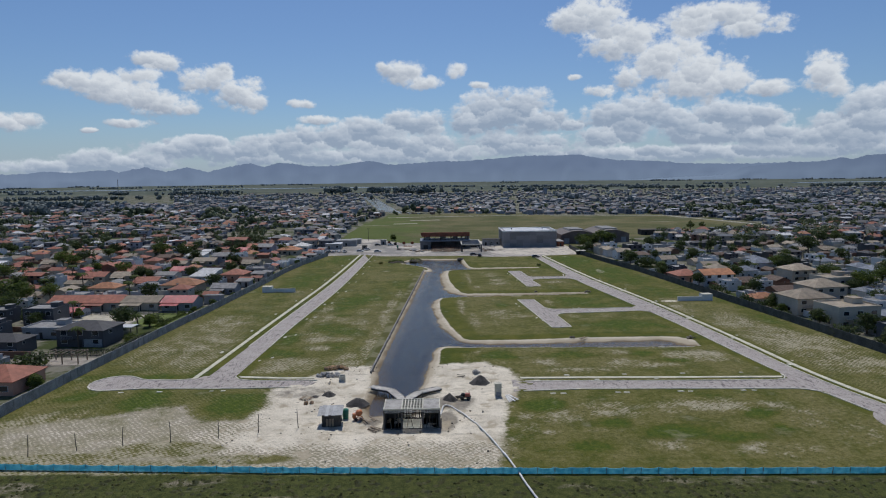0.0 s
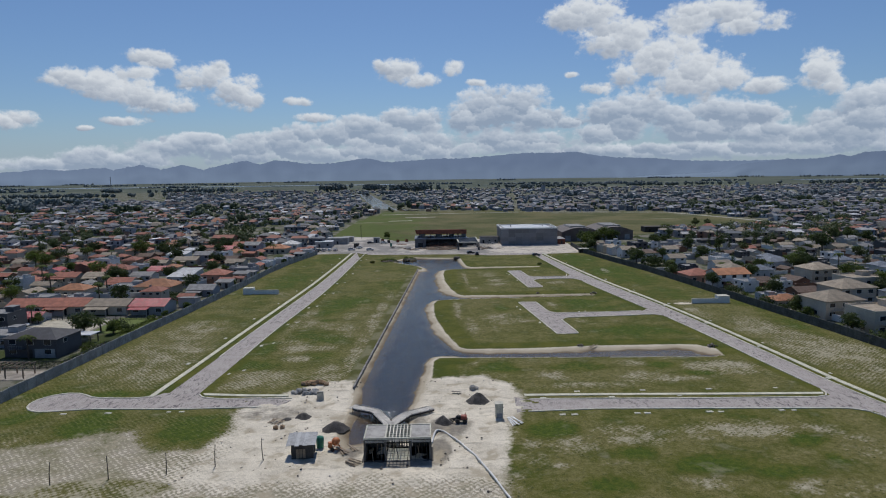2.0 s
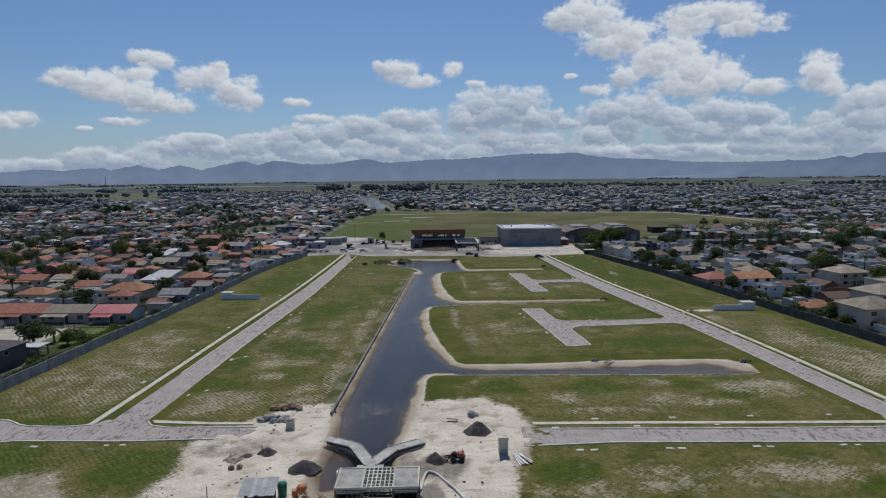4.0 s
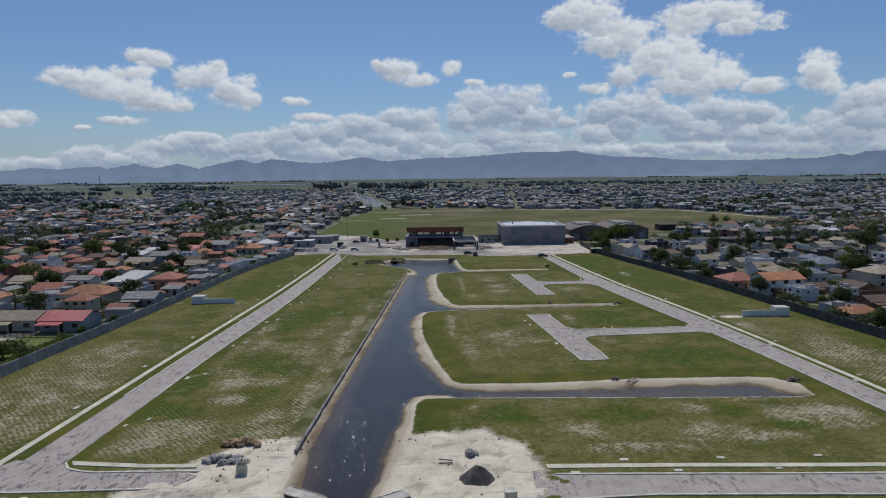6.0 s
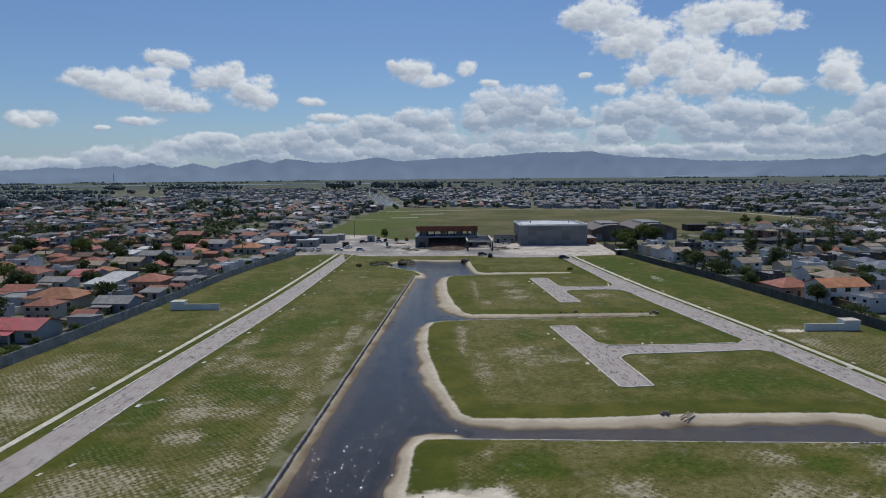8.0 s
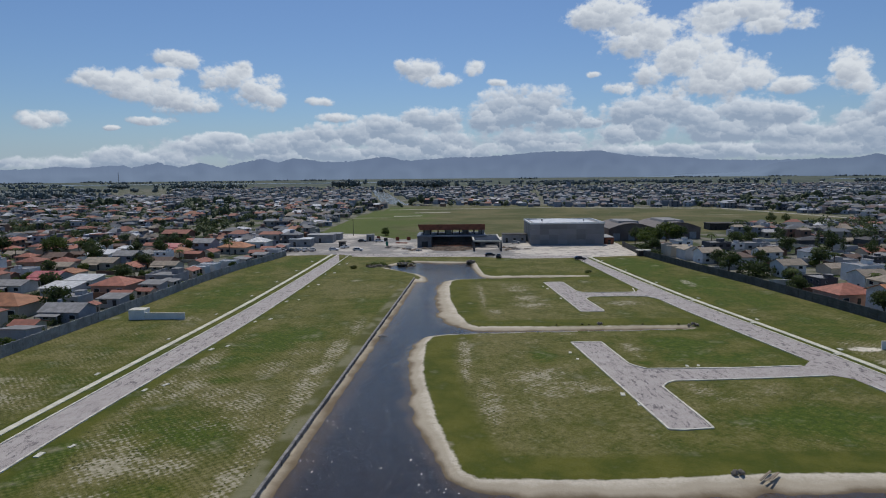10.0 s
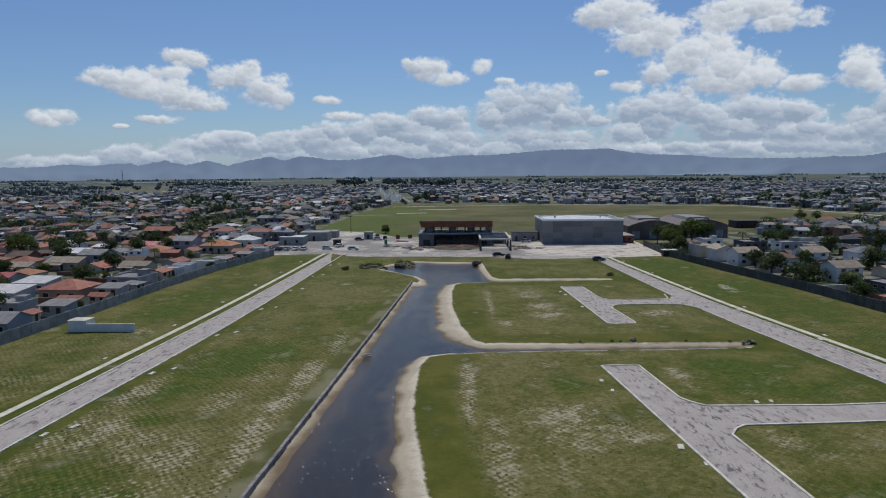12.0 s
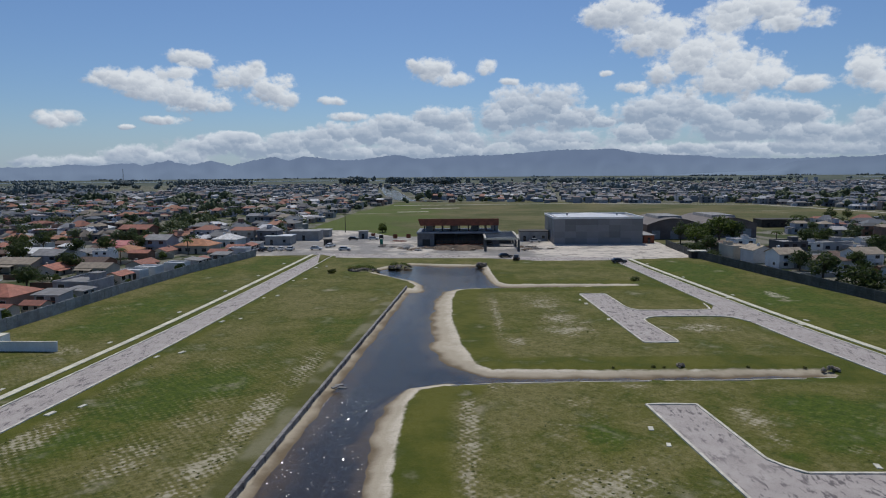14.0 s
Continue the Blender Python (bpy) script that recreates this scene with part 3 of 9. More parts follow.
ORANGE_STONE = plain("ochre_stone", (0.34, 0.225, 0.13), 0.9, 0.35, 4.0, 0.8, vary=0.3, relief=0.6)
BLUE_MESH = net_material()
PIPE = plain("pale_hose", (0.66, 0.65, 0.62), 0.6, 0.15, 3.0, 0.5)
GREEN_PLASTIC = plain("green_plastic", (0.025, 0.19, 0.125), 0.45, 0.15, 3.0, 0.6)
ORANGE_PAINT = plain("worn_orange_paint", (0.50, 0.17, 0.06), 0.6, 0.3, 4.0, 0.8)
RED_PAINT = plain("faded_red_paint", (0.33, 0.085, 0.055), 0.6, 0.3, 4.0, 0.8)
BLACK = plain("black_rubber", (0.025, 0.025, 0.025), 0.7, 0.3, 5.0, 0.8)
BARK = plain("bark", (0.12, 0.09, 0.065), 0.95, 0.35, 8.0, 1.0)
GLASS = pane_material()
LEAF = leaf_material("leaves", (0.045, 0.068, 0.018), (0.135, 0.172, 0.05), 0.5)
LEAF_DARK = leaf_material("dark_leaves", (0.03, 0.046, 0.02), (0.085, 0.112, 0.044))
REED = leaf_material("reeds", (0.06, 0.075, 0.02), (0.16, 0.155, 0.06))


# ---- geometry helpers ----
class Geo:
    """Vertices and faces gathered for one mesh."""

    def __init__(self):
        self.v, self.f = [], []

    def face(self, pts):
        i = len(self.v)
        self.v.extend(tuple(p) for p in pts)
        self.f.append(tuple(range(i, i + len(pts))))

    def hexa(self, a, b):
        """A solid between two loops of equal length, closed at both ends."""
        i, k = len(self.v), len(a)
        self.v.extend(tuple(p) for p in a)
        self.v.extend(tuple(p) for p in b)
        self.f.append(tuple(range(i + k - 1, i - 1, -1)))
        self.f.append(tuple(range(i + k, i + 2 * k)))
        for j in range(k):
            j2 = (j + 1) % k
            self.f.append((i + j, i + j2, i + k + j2, i + k + j))

    def box(self, x0, y0, z0, x1, y1, z1, taper=0.0):
        t = taper
        self.hexa([(x0, y0, z0), (x1, y0, z0), (x1, y1, z0), (x0, y1, z0)],
                  [(x0 + t, y0 + t, z1), (x1 - t, y0 + t, z1), (x1 - t, y1 - t, z1), (x0 + t, y1 - t, z1)])

    def beam(self, p, q, w, h=None):
        """A bar with a rectangular section from p to q."""
        p, q = Vector(p), Vector(q)
        d = (q - p).normalized()
        side = d.cross(Vector((0, 0, 1)))
        side = side.normalized() if side.length > 1e-4 else Vector((1, 0, 0))
        up = side.cross(d).normalized()
        s, u = side * w / 2, up * (h or w) / 2
        self.hexa([p - s - u, p + s - u, p + s + u, p - s + u], [q - s - u, q + s - u, q + s + u, q - s + u])

    def tube(self, pts, radii, sides=8):
        rings = []
        for k, p in enumerate(pts):
            p = Vector(p)
            d = (Vector(pts[min(k + 1, len(pts) - 1)]) - Vector(pts[max(k - 1, 0)])).normalized()
            a = d.orthogonal().normalized() if abs(d.z) > 0.9 else d.cross(Vector((0, 0, 1))).normalized()
            b = d.cross(a).normalized()
            r = radii[k] if isinstance(radii, (list, tuple)) else radii
            i = len(self.v)
            self.v.extend(tuple(p + a * math.cos(s * math.tau / sides) * r + b * math.sin(s * math.tau / sides) * r) for s in range(sides))
            rings.append(i)
        for a, b in zip(rings, rings[1:]):
            for s in range(sides):
                s2 = (s + 1) % sides
                self.f.append((a + s, a + s2, b + s2, b + s))
        self.f.append(tuple(rings[0] + s for s in reversed(range(sides))))
        self.f.append(tuple(rings[-1] + s for s in range(sides)))

    def lump(self, c, r, rng, squash=1.0, rough=0.25):
        """An uneven stone or clod."""
        i = len(self.v)
        t = (1 + 5 ** 0.5) / 2
        ico = [(-1, t, 0), (1, t, 0), (-1, -t, 0), (1, -t, 0), (0, -1, t), (0, 1, t), (0, -1, -t), (0, 1, -t), (t, 0, -1), (t, 0, 1), (-t, 0, -1), (-t, 0, 1)]
        tri = [(0, 11, 5), (0, 5, 1), (0, 1, 7), (0, 7, 10), (0, 10, 11), (1, 5, 9), (5, 11, 4), (11, 10, 2), (10, 7, 6), (7, 1, 8),
               (3, 9, 4), (3, 4, 2), (3, 2, 6), (3, 6, 8), (3, 8, 9), (4, 9, 5), (2, 4, 11), (6, 2, 10), (8, 6, 7), (9, 8, 1)]
        for x, y, z in ico:
            k = r / 1.9 * rng.uniform(1 - rough, 1 + rough)
            self.v.append((c[0] + x * k, c[1] + y * k, c[2] + z * k * squash))
        self.f.extend((i + a, i + b, i + d) for a, b, d in tri)

    def mesh(self, name, mats, smooth=False):
        me = bpy.data.meshes.new(name)
        me.from_pydata(self.v, [], self.f)
        for m in mats if isinstance(mats, (list, tuple)) else [mats]:
            me.materials.append(m)
        if smooth:
            me.polygons.foreach_set("use_smooth", [True] * len(me.polygons))
        me.update()
        return me

    def obj(self, name, mats, parent=None, label="", smooth=False):
        ob = new(name, self.mesh(name, mats, smooth))
        if parent is not None:
            ob.parent = parent
        return tagged(ob, label)


def thing(name, label, category, group="", kind="", m=None):
    """An empty at a thing's base that holds its parts."""
    ob = new(name)
    ob.empty_display_size = 0.2
    if m is not None:
        ob.matrix_basis = m
    return tagged(ob, label, category, group, kind)


def soften(ob, width, segments=2):
    b = ob.modifiers.new("edges", "BEVEL")
    b.width, b.segments, b.limit_method = width, segments, "ANGLE"
    return ob


def resample(pts, step):
    """Points at even steps along a line."""
    out, carry = [Vector(pts[0])], 0.0
    for a, b in zip(pts, pts[1:]):
        a, b = Vector(a), Vector(b)
        length = (b - a).length
        s = step - carry
        while s <= length:
            out.append(a.lerp(b, s / length))
            s += step
        carry = length - (s - step)
    if (out[-1] - Vector(pts[-1])).length > step * 0.3:
        out.append(Vector(pts[-1]))
    return out


def smooth_line(pts, rounds=2):
    """Corners of a line cut off a little at each round."""
    for _ in range(rounds):
        new_pts = [pts[0]]
        for a, b in zip(pts, pts[1:]):
            new_pts += [tuple(u * 0.75 + v * 0.25 for u, v in zip(a, b)), tuple(u * 0.25 + v * 0.75 for u, v in zip(a, b))]
        new_pts.append(pts[-1])
        pts = new_pts
    return pts


def offset_line(pts, d):
    """The line shifted by d to its left."""
    out = []
    for k, p in enumerate(pts):
        a, b = Vector(pts[max(k - 1, 0)]), Vector(pts[min(k + 1, len(pts) - 1)])
        t = (b - a).normalized()
        out.append((p[0] - t.y * d, p[1] + t.x * d))
    return out


# ---- plan of the estate ----
# the quay wall on the canal's west side
QUAY = [(-14.9, 191.0), (-12.6, 228.0), (-9.3, 281.0), (-5.0, 350.0)]
# turf edges with a sloping sandy bank
BANK_NORTH = [(-5.0, 350.0), (-3.4, 347.2), (-3.2, 352.5), (-5.9, 359.0), (-10.5, 365.0), (-15.8, 370.7), (-18.5, 374.5), (-15.5, 382.0), (-10, 388.5), (-7, 390.5),
              (2, 388), (13, 386.5), (15.5, 385), (16.2, 371), (17.2, 357), (19, 353.4), (36.6, 353.7), (50, 353.4), (50.6, 351.2), (36, 349.9), (13.5, 348),
              (8.5, 346.8), (6.8, 344.5), (6.0, 335), (6.3, 316), (8.2, 298.7), (10.3, 288.6), (12.4, 286.2), (25, 286.7), (40, 287.4), (57, 287.6), (58.5, 285.5)]
QUAY_MIDDLE = [(58.5, 285.5), (57, 283.1), (43, 282), (25, 281.3), (13, 280.6), (6, 279.5)]
BANK_MIDDLE = [(6, 279.5), (2.8, 278.0), (1.7, 273), (1.6, 266), (1.9, 255), (2.9, 246.4), (4.5, 235), (6.5, 225.6), (7.6, 220.3), (9.4, 218.4), (23, 218), (31, 218.5),
               (41, 219.4), (61.6, 219.3), (66.2, 218.2), (69, 215)]
QUAY_SOUTH = [(69, 215), (68.5, 209.6), (66, 208.7), (42, 209.6), (18, 210.8), (6, 211.3)]
BANK_SOUTH = [(6, 211.3), (2.4, 211.2), (1.3, 208.5), (1.0, 200), (0.8, 196.7), (-0.2, 190), (-1.0, 184), (-2.0, 179), (-1.6, 172), (-1.8, 165.0)]
BASIN_END = [(-1.8, 165.0), (-10.2, 164.4), (-13.6, 163.0), (-15.0, 169), (-14.0, 181), (-14.9, 191)]
BASIN = QUAY[:-1] + BANK_NORTH[:-1] + QUAY_MIDDLE[:-1] + BANK_MIDDLE[:-1] + QUAY_SOUTH[:-1] + BANK_SOUTH[:-1] + BASIN_END[:-1]
WATER_Z = -0.45
# sandy ground round the building site
SAND_YARD = [(-27, 190), (-21, 195.5), (-15.5, 196), (-14, 190), (-1, 190), (0.5, 196.5), (11, 198), (16.5, 192), (18.5, 184), (16.5, 176), (13.4, 169), (12.4, 160),
             (10.5, 148), (9, 141.5), (-70, 146), (-78, 150), (-79.5, 163), (-71, 167.2), (-61.5, 170.5), (-55.5, 174.2), (-48, 174.5), (-43.5, 167), (-36, 164.5), (-33, 171), (-35.5, 178), (-33, 184)]
WALL_WEST = [(-84.6, 120.0), (-81.2, 190.0), (-79.3, 215.0), (-77.5, 240.0), (-75.4, 262.0), (-73.7, 285.0), (-71.6, 315.0), (-70.2, 345.0), (-67.4, 372.0), (-61.5, 402.0), (-60.4, 408.0)]
WALL_EAST = [(117.0, 140.0), (109.4, 199.0), (105.5, 234.0), (101.5, 266.0), (97.5, 300.0), (92.8, 335.0), (86.5, 366.0), (81.0, 400.0), (82.0, 432.0)]
# edges of the two long roads
WEST_L = smooth_line([(-51.3, 188.0), (-49.6, 212), (-48.2, 237), (-46.7, 258), (-45.2, 280), (-43.1, 310), (-41.2, 360), (-39.8, 412)])
WEST_R = smooth_line([(-45.2, 187.5), (-43.8, 212), (-43.0, 232), (-41.7, 250), (-40.0, 270), (-38.2, 296), (-36.9, 330), (-35.8, 375), (-34.8, 412)])
EAST_L = smooth_line([(80.8, 163), (78.9, 172), (76.2, 186), (74.2, 205), (72.2, 229), (69.4, 250), (66.3, 269), (63.2, 289), (60.7, 305), (58.9, 325), (57.3, 349), (54.6, 389), (54.0, 398)])
EAST_R = smooth_line([(90.5, 150), (84.5, 168), (81.0, 186), (79.5, 207), (77.6, 229), (74.9, 255), (71.8, 277.5), (68.5, 298), (65.8, 316), (64.2, 330), (62.6, 345), (58.9, 384), (58.0, 398)])

def segment_distance(px, py, line):
    best = np.full(px.shape, 1e9)
    for (ax, ay), (bx, by) in zip(line, line[1:]):
        dx, dy = bx - ax, by - ay
        t = np.clip(((px - ax) * dx + (py - ay) * dy) / (dx * dx + dy * dy + 1e-12), 0, 1)
        best = np.minimum(best, np.hypot(px - ax - t * dx, py - ay - t * dy))
    return best


def inside(px, py, poly):
    hit = np.zeros(px.shape, bool)
    for (ax, ay), (bx, by) in zip(poly, poly[1:] + poly[:1]):
        cross = ((ay > py) != (by > py)) & (px < (bx - ax) * (py - ay) / ((by - ay) or 1e-12) + ax)
        hit ^= cross
    return hit


def signed(px, py, poly):
    """Distance to a polygon's edge, positive inside."""
    d = segment_distance(px, py, poly + poly[:1])
    return np.where(inside(px, py, poly), d, -d)


# patches where the planted turf is still thin: centre, radii, amount
THIN_TURF_WEST = [(-35.4, 197.8, 8.4, 5.8, 1.0), (-41.4, 194.1, 2.9, 2.5, 0.7), (-29.9, 221.5, 7.4, 4.7, 0.9), (-30.3, 212.7, 3.4, 3.6, 0.8), (-21.1, 201.1, 4.1, 6.5, 0.85), (-17.6, 205.4, 2.2, 9.9, 0.9), (-16.9, 222.4, 2.3, 15.3, 0.85),
                  (-15.6, 247.9, 2.2, 19.7, 0.8), (-38.6, 250.5, 2.6, 13.8, 0.7), (-26.7, 190.7, 3.2, 1.6, 0.6), (-34.3, 248.2, 3.6, 5.4, 0.85), (-36.5, 262.0, 2.4, 8.7, 0.8), (-15.2, 266.4, 2.0, 12.4, 0.85), (-13.8, 287.1, 2.2, 9.1, 0.6),
                  (-24.1, 258.0, 3.3, 5.1, 0.7), (-21.2, 268.3, 2.9, 3.4, 0.5), (-28.8, 245.4, 4.2, 2.9, 0.7), (-36.2, 280.0, 1.8, 9.0, 0.5), (-52.0, 150.0, 30.0, 14.0, 0.95), (-71.0, 161.0, 12.0, 8.0, 0.95)]
THIN_TURF_VERGE = [(-34.0, 229.0, 6.0, 7.0, 0.62), (-24.0, 238.0, 6.0, 9.0, 0.62), (-60.0, 203.0, 9.0, 10.2, 0.72), (-62.7, 219.6, 11.0, 12.7, 0.75), (-64.4, 240.8, 10.6, 14.0, 0.7), (-71.0, 214.0, 7.0, 18.0, 0.68), (-57.0, 262.0, 6.0, 9.0, 0.4), (-62.4, 325.2, 4.9, 4.7, 0.4), (-61.6, 282.7, 4.9, 4.9, 0.4), (-54.0, 294.0, 3.0, 6.0, 0.45),
                   (89.8, 233.1, 7.5, 10.8, 0.9), (90.9, 243.2, 5.9, 7.0, 0.6), (94.9, 211.0, 12.3, 14.7, 1.0), (93.6, 226.9, 4.6, 9.1, 0.8), (98.0, 193.0, 11.0, 10.0, 0.8), (82.5, 268.0, 3.2, 5.0, 0.95), (80.5, 254.0, 4.0, 11.0, 0.85), (77.0, 300.0, 3.0, 10.0, 0.45)]
THIN_TURF_EAST = [(18.5, 243.0, 10.0, 15.0, 0.36), (49.0, 243.0, 6.5, 4.5, 0.4), (21.3, 250.8, 6.3, 9.1, 0.75), (12.2, 241.0, 2.2, 12.2, 0.6), (45.3, 205.1, 3.8, 3.2, 0.8), (56.0, 243.9, 4.5, 4.2, 0.35), (14.6, 322.0, 1.1, 19.7, 0.8), (16.9, 300.9, 1.7, 5.2, 0.6), (26.4, 313.3, 5.2, 12.7, 0.7), (24.9, 331.9, 4.4, 8.4, 0.7),
                  (8.9, 264.3, 1.2, 14.7, 0.85), (11.4, 279.0, 3.1, 1.6, 0.8), (18.7, 265.8, 1.8, 2.5, 0.5), (21.6, 274.3, 3.3, 3.2, 0.4), (27.5, 247.8, 3.0, 4.3, 0.75), (39.5, 269.2, 1.8, 4.8, 0.85), (39.8, 263.6, 1.2, 2.5, 0.7), (46.8, 260.6, 2.3, 1.9, 0.4), (43.9, 246.3, 2.9, 3.1, 0.7), (31.0, 279.4, 3.2, 1.0, 0.8), (50.0, 310.0, 6.0, 4.0, 0.6)]
THIN_TURF_SOUTH = [(26.7, 197.2, 4.0, 3.5, 0.8), (64.7, 201.0, 8.7, 5.4, 0.98), (48.0, 194.9, 9.7, 4.2, 0.8), (31.8, 190.4, 11.7, 2.4, 0.65), (9.7, 207.9, 2.2, 3.6, 0.5), (13.6, 198.0, 3.0, 5.0, 0.55), (32.6, 166.2, 7.8, 4.7, 0.85), (51.5, 167.0, 8.8, 4.2, 0.98), (61.6, 167.1, 5.9, 3.0, 0.8),
                   (22.9, 163.2, 5.2, 4.5, 0.7), (16.2, 160.4, 2.8, 6.3, 0.6), (39.1, 150.4, 5.0, 2.6, 0.7), (67.5, 161.1, 3.7, 5.4, 0.7), (54.5, 147.6, 6.6, 3.2, 0.75), (12.1, 150.1, 2.5, 5.0, 0.6), (20.0, 155.8, 1.8, 1.0, 0.9), (28.2, 156.4, 1.8, 0.8, 0.8), (76.0, 152.0, 8.0, 8.0, 0.6), (56.5, 208.4, 9.0, 1.4, 0.7)]
THIN_TURF = THIN_TURF_WEST + THIN_TURF_VERGE + THIN_TURF_EAST + THIN_TURF_SOUTH
# patches where it has closed to a deep green
DEEP_TURF = [(-40.1, 208.1, 6.5, 4.6, 1.0), (-29.1, 232.3, 8.1, 7.3, 1.0), (-24.9, 215.0, 4.7, 3.3, 0.9), (-40.1, 222.4, 3.0, 7.7, 0.8), (-29.6, 271.7, 7.8, 16.9, 0.6), (-30.6, 251.6, 3.4, 2.1, 1.0), (-27.3, 279.2, 7.0, 7.2, 1.0), (-29.6, 263.1, 3.5, 3.5, 0.8),
             (-68.0, 190.3, 13.0, 2.4, 0.7), (-73.1, 178.0, 4.8, 4.1, 0.7), (-59.2, 175.6, 5.0, 5.3, 1.0), (-39.7, 173.0, 6.2, 6.1, 1.0), (-58.0, 280.0, 5.0, 16.0, 0.5), (82.0, 283.0, 10.0, 14.0, 0.7), (79.0, 325.0, 12.0, 40.0, 0.75), (72.0, 372.0, 12.0, 26.0, 0.75), (-57.0, 335.0, 9.0, 50.0, 0.65), (-50.0, 390.0, 9.0, 26.0, 0.6), (101.0, 250.0, 4.0, 30.0, 0.7)]
DEEP_TURF_EAST = [(16.3, 203.1, 4.8, 4.9, 1.0), (32.2, 202.6, 8.4, 3.6, 0.95), (52.1, 203.2, 3.7, 2.6, 0.9), (57.3, 197.2, 6.0, 1.7, 0.95), (4.0, 203.9, 2.1, 5.7, 0.8), (59.2, 233.1, 10.2, 7.1, 0.8), (48.2, 262.9, 10.6, 4.0, 0.6), (20.7, 169.2, 4.5, 4.4, 1.0), (59.5, 163.2, 3.8, 3.0, 1.0), (31.4, 159.4, 3.7, 2.6, 0.9),
                  (41.0, 155.5, 8.7, 3.4, 0.9), (50.9, 152.9, 4.8, 2.4, 1.0), (25.5, 150.2, 5.0, 2.5, 0.7), (60.7, 156.9, 1.8, 2.5, 0.8), (22.5, 263.0, 2.5, 5.0, 0.8), (48.5, 271.3, 6.0, 5.9, 0.9), (39.8, 259.6, 1.7, 1.5, 0.7)]


# eastern edge of the open meadow: along y, and its x
MEADOW_EAST = ((440, 500, 512, 525, 560, 620, 716, 738, 770, 790), (85, 150, 236, 280, 282, 270, 248, 238, 70, 20))


def make_ground():
    def axis(lo, hi, step, far_lo, far_hi):
        mid = list(np.arange(lo, hi + step / 2, step))
        left, right, s = [], [], step
        x = lo
        while x > far_lo:
            s *= 1.22
            x -= s
            left.append(max(x, far_lo))
        x, s = mid[-1], step
        while x < far_hi:
            s *= 1.22
            x += s
            right.append(min(x, far_hi))
        return np.array(left[::-1] + mid + right)

    xs, ys = axis(-92, 118, 0.6, -4950, 4950), axis(128, 440, 0.6, -4950, 4950)
    px, py = np.meshgrid(xs, ys)
    nx, ny = len(xs), len(ys)
    px, py = px.ravel(), py.ravel()
    pz = np.zeros(px.shape)
    near = (px > -30) & (px < 80) & (py > 150) & (py < 400)
    x, y = px[near], py[near]
    cut = inside(x, y, BASIN)
    soft = np.minimum(np.minimum(segment_distance(x, y, BANK_NORTH), segment_distance(x, y, BANK_MIDDLE)), segment_distance(x, y, BANK_SOUTH))
    # wide flat beach at the bend, shelving shoals in the two arms
    beach = np.clip((np.interp(y, [284, 292, 300, 330, 345, 352], [0, 1, 1, 0.7, 0.5, 0]) * np.clip((14 - x) / 3, 0, 1)), 0, 1)
    shoal = np.where((y > 205) & (y < 225), np.interp(x, [8, 14, 50, 60, 66], [0, 0.6, 0.75, 0.9, 1.4]), 0) + np.where((y > 279) & (y < 289), np.interp(x, [10, 16, 60], [0, 0.45, 0.6]), 0)
    shoal = shoal + np.where((x < 8) & (x > -6), np.interp(y, [190, 196, 214, 224, 240, 268, 280], [0, 0.15, 0.1, 0.15, 0.3, 0.25, 0]), 0)
    ragged = np.array([noise.noise((a * 0.13, b * 0.13, 8)) + 0.5 * noise.noise((a * 0.45, b * 0.45, 9)) for a, b in zip(x, y)])
    soft = soft * (1.12 + 0.42 * ragged) / (1 + 1.2 * beach + 1.1 * shoal)
    quay = 1.5 + 0.5 * segment_distance(x, y, QUAY)
    end = 1.5 + 0.4 * segment_distance(x, y, BASIN_END)
    d = np.minimum(np.minimum(soft, quay), end)
    wob = np.array([noise.noise((a * 0.25, b * 0.25, 0)) for a, b in zip(x, y)])
    deep = -(0.13 * d + 0.032 * d * d) * (1 + 0.12 * wob)
    floor = np.where((x > 9) & (y < 320), -0.62, -2.6)
    pz[near] = np.where(cut, np.maximum(deep, floor), 0)
    bank = np.zeros(px.shape)
    shore = np.where(cut, 1, -1) * segment_distance(x, y, BASIN + BASIN[:1])
    # grass has grown down the bank of the middle arm
    grown = np.where((y > 284) & (y < 291), np.interp(x, [14, 26, 40, 60], [0, 0.42, 0.52, 0.5]), 0)
    bank[near] = np.clip(0.5 + 0.5 * shore, 0, 1) * (1 - grown)
    # close-mown strips along the banks, the quay and the road edges
    mown = np.zeros(px.shape)
    berm = np.minimum(segment_distance(x, y, BANK_NORTH[13:]), np.minimum(segment_distance(x, y, BANK_MIDDLE), segment_distance(x, y, BANK_SOUTH[:5])))
    mown[near] = np.clip((6.2 - berm) / 1.4, 0, 1)
    quayside = np.zeros(px.shape)
    quayside[near] = np.where(cut, 0, np.clip((3.0 - segment_distance(x, y, QUAY[:3] + [(-6.3, 330.0)])) / 0.8, 0, 1))
    road = np.minimum(segment_distance(px, py, WEST_R), segment_distance(px, py, EAST_L))
    road = np.minimum(road, np.minimum(0.55 * segment_distance(px, py, WEST_L), 0.55 * segment_distance(px, py, EAST_R)))
    mown = np.maximum(mown, np.where(py < 400, np.clip((2.6 - road) / 0.8, 0, 1), 0))
    green = np.zeros(px.shape)
    for cx, cy, rx, ry, k in DEEP_TURF + DEEP_TURF_EAST:
        green = np.maximum(green, k * np.clip(1.6 - 1.25 * np.hypot((px - cx) / rx, (py - cy) / ry), 0, 1))
    # raised turf berm of a few centimetres, trampled sand heaps
    sand = np.clip(0.5 + signed(px, py, SAND_YARD) * 0.13, 0, 1)
    sand[py < 141] = 0
    planted = np.where(py < 180, np.maximum(np.clip((-28 - px) / 16, 0, 1), 0.7 * np.clip((157 - py) / 8, 0, 1)), 0)
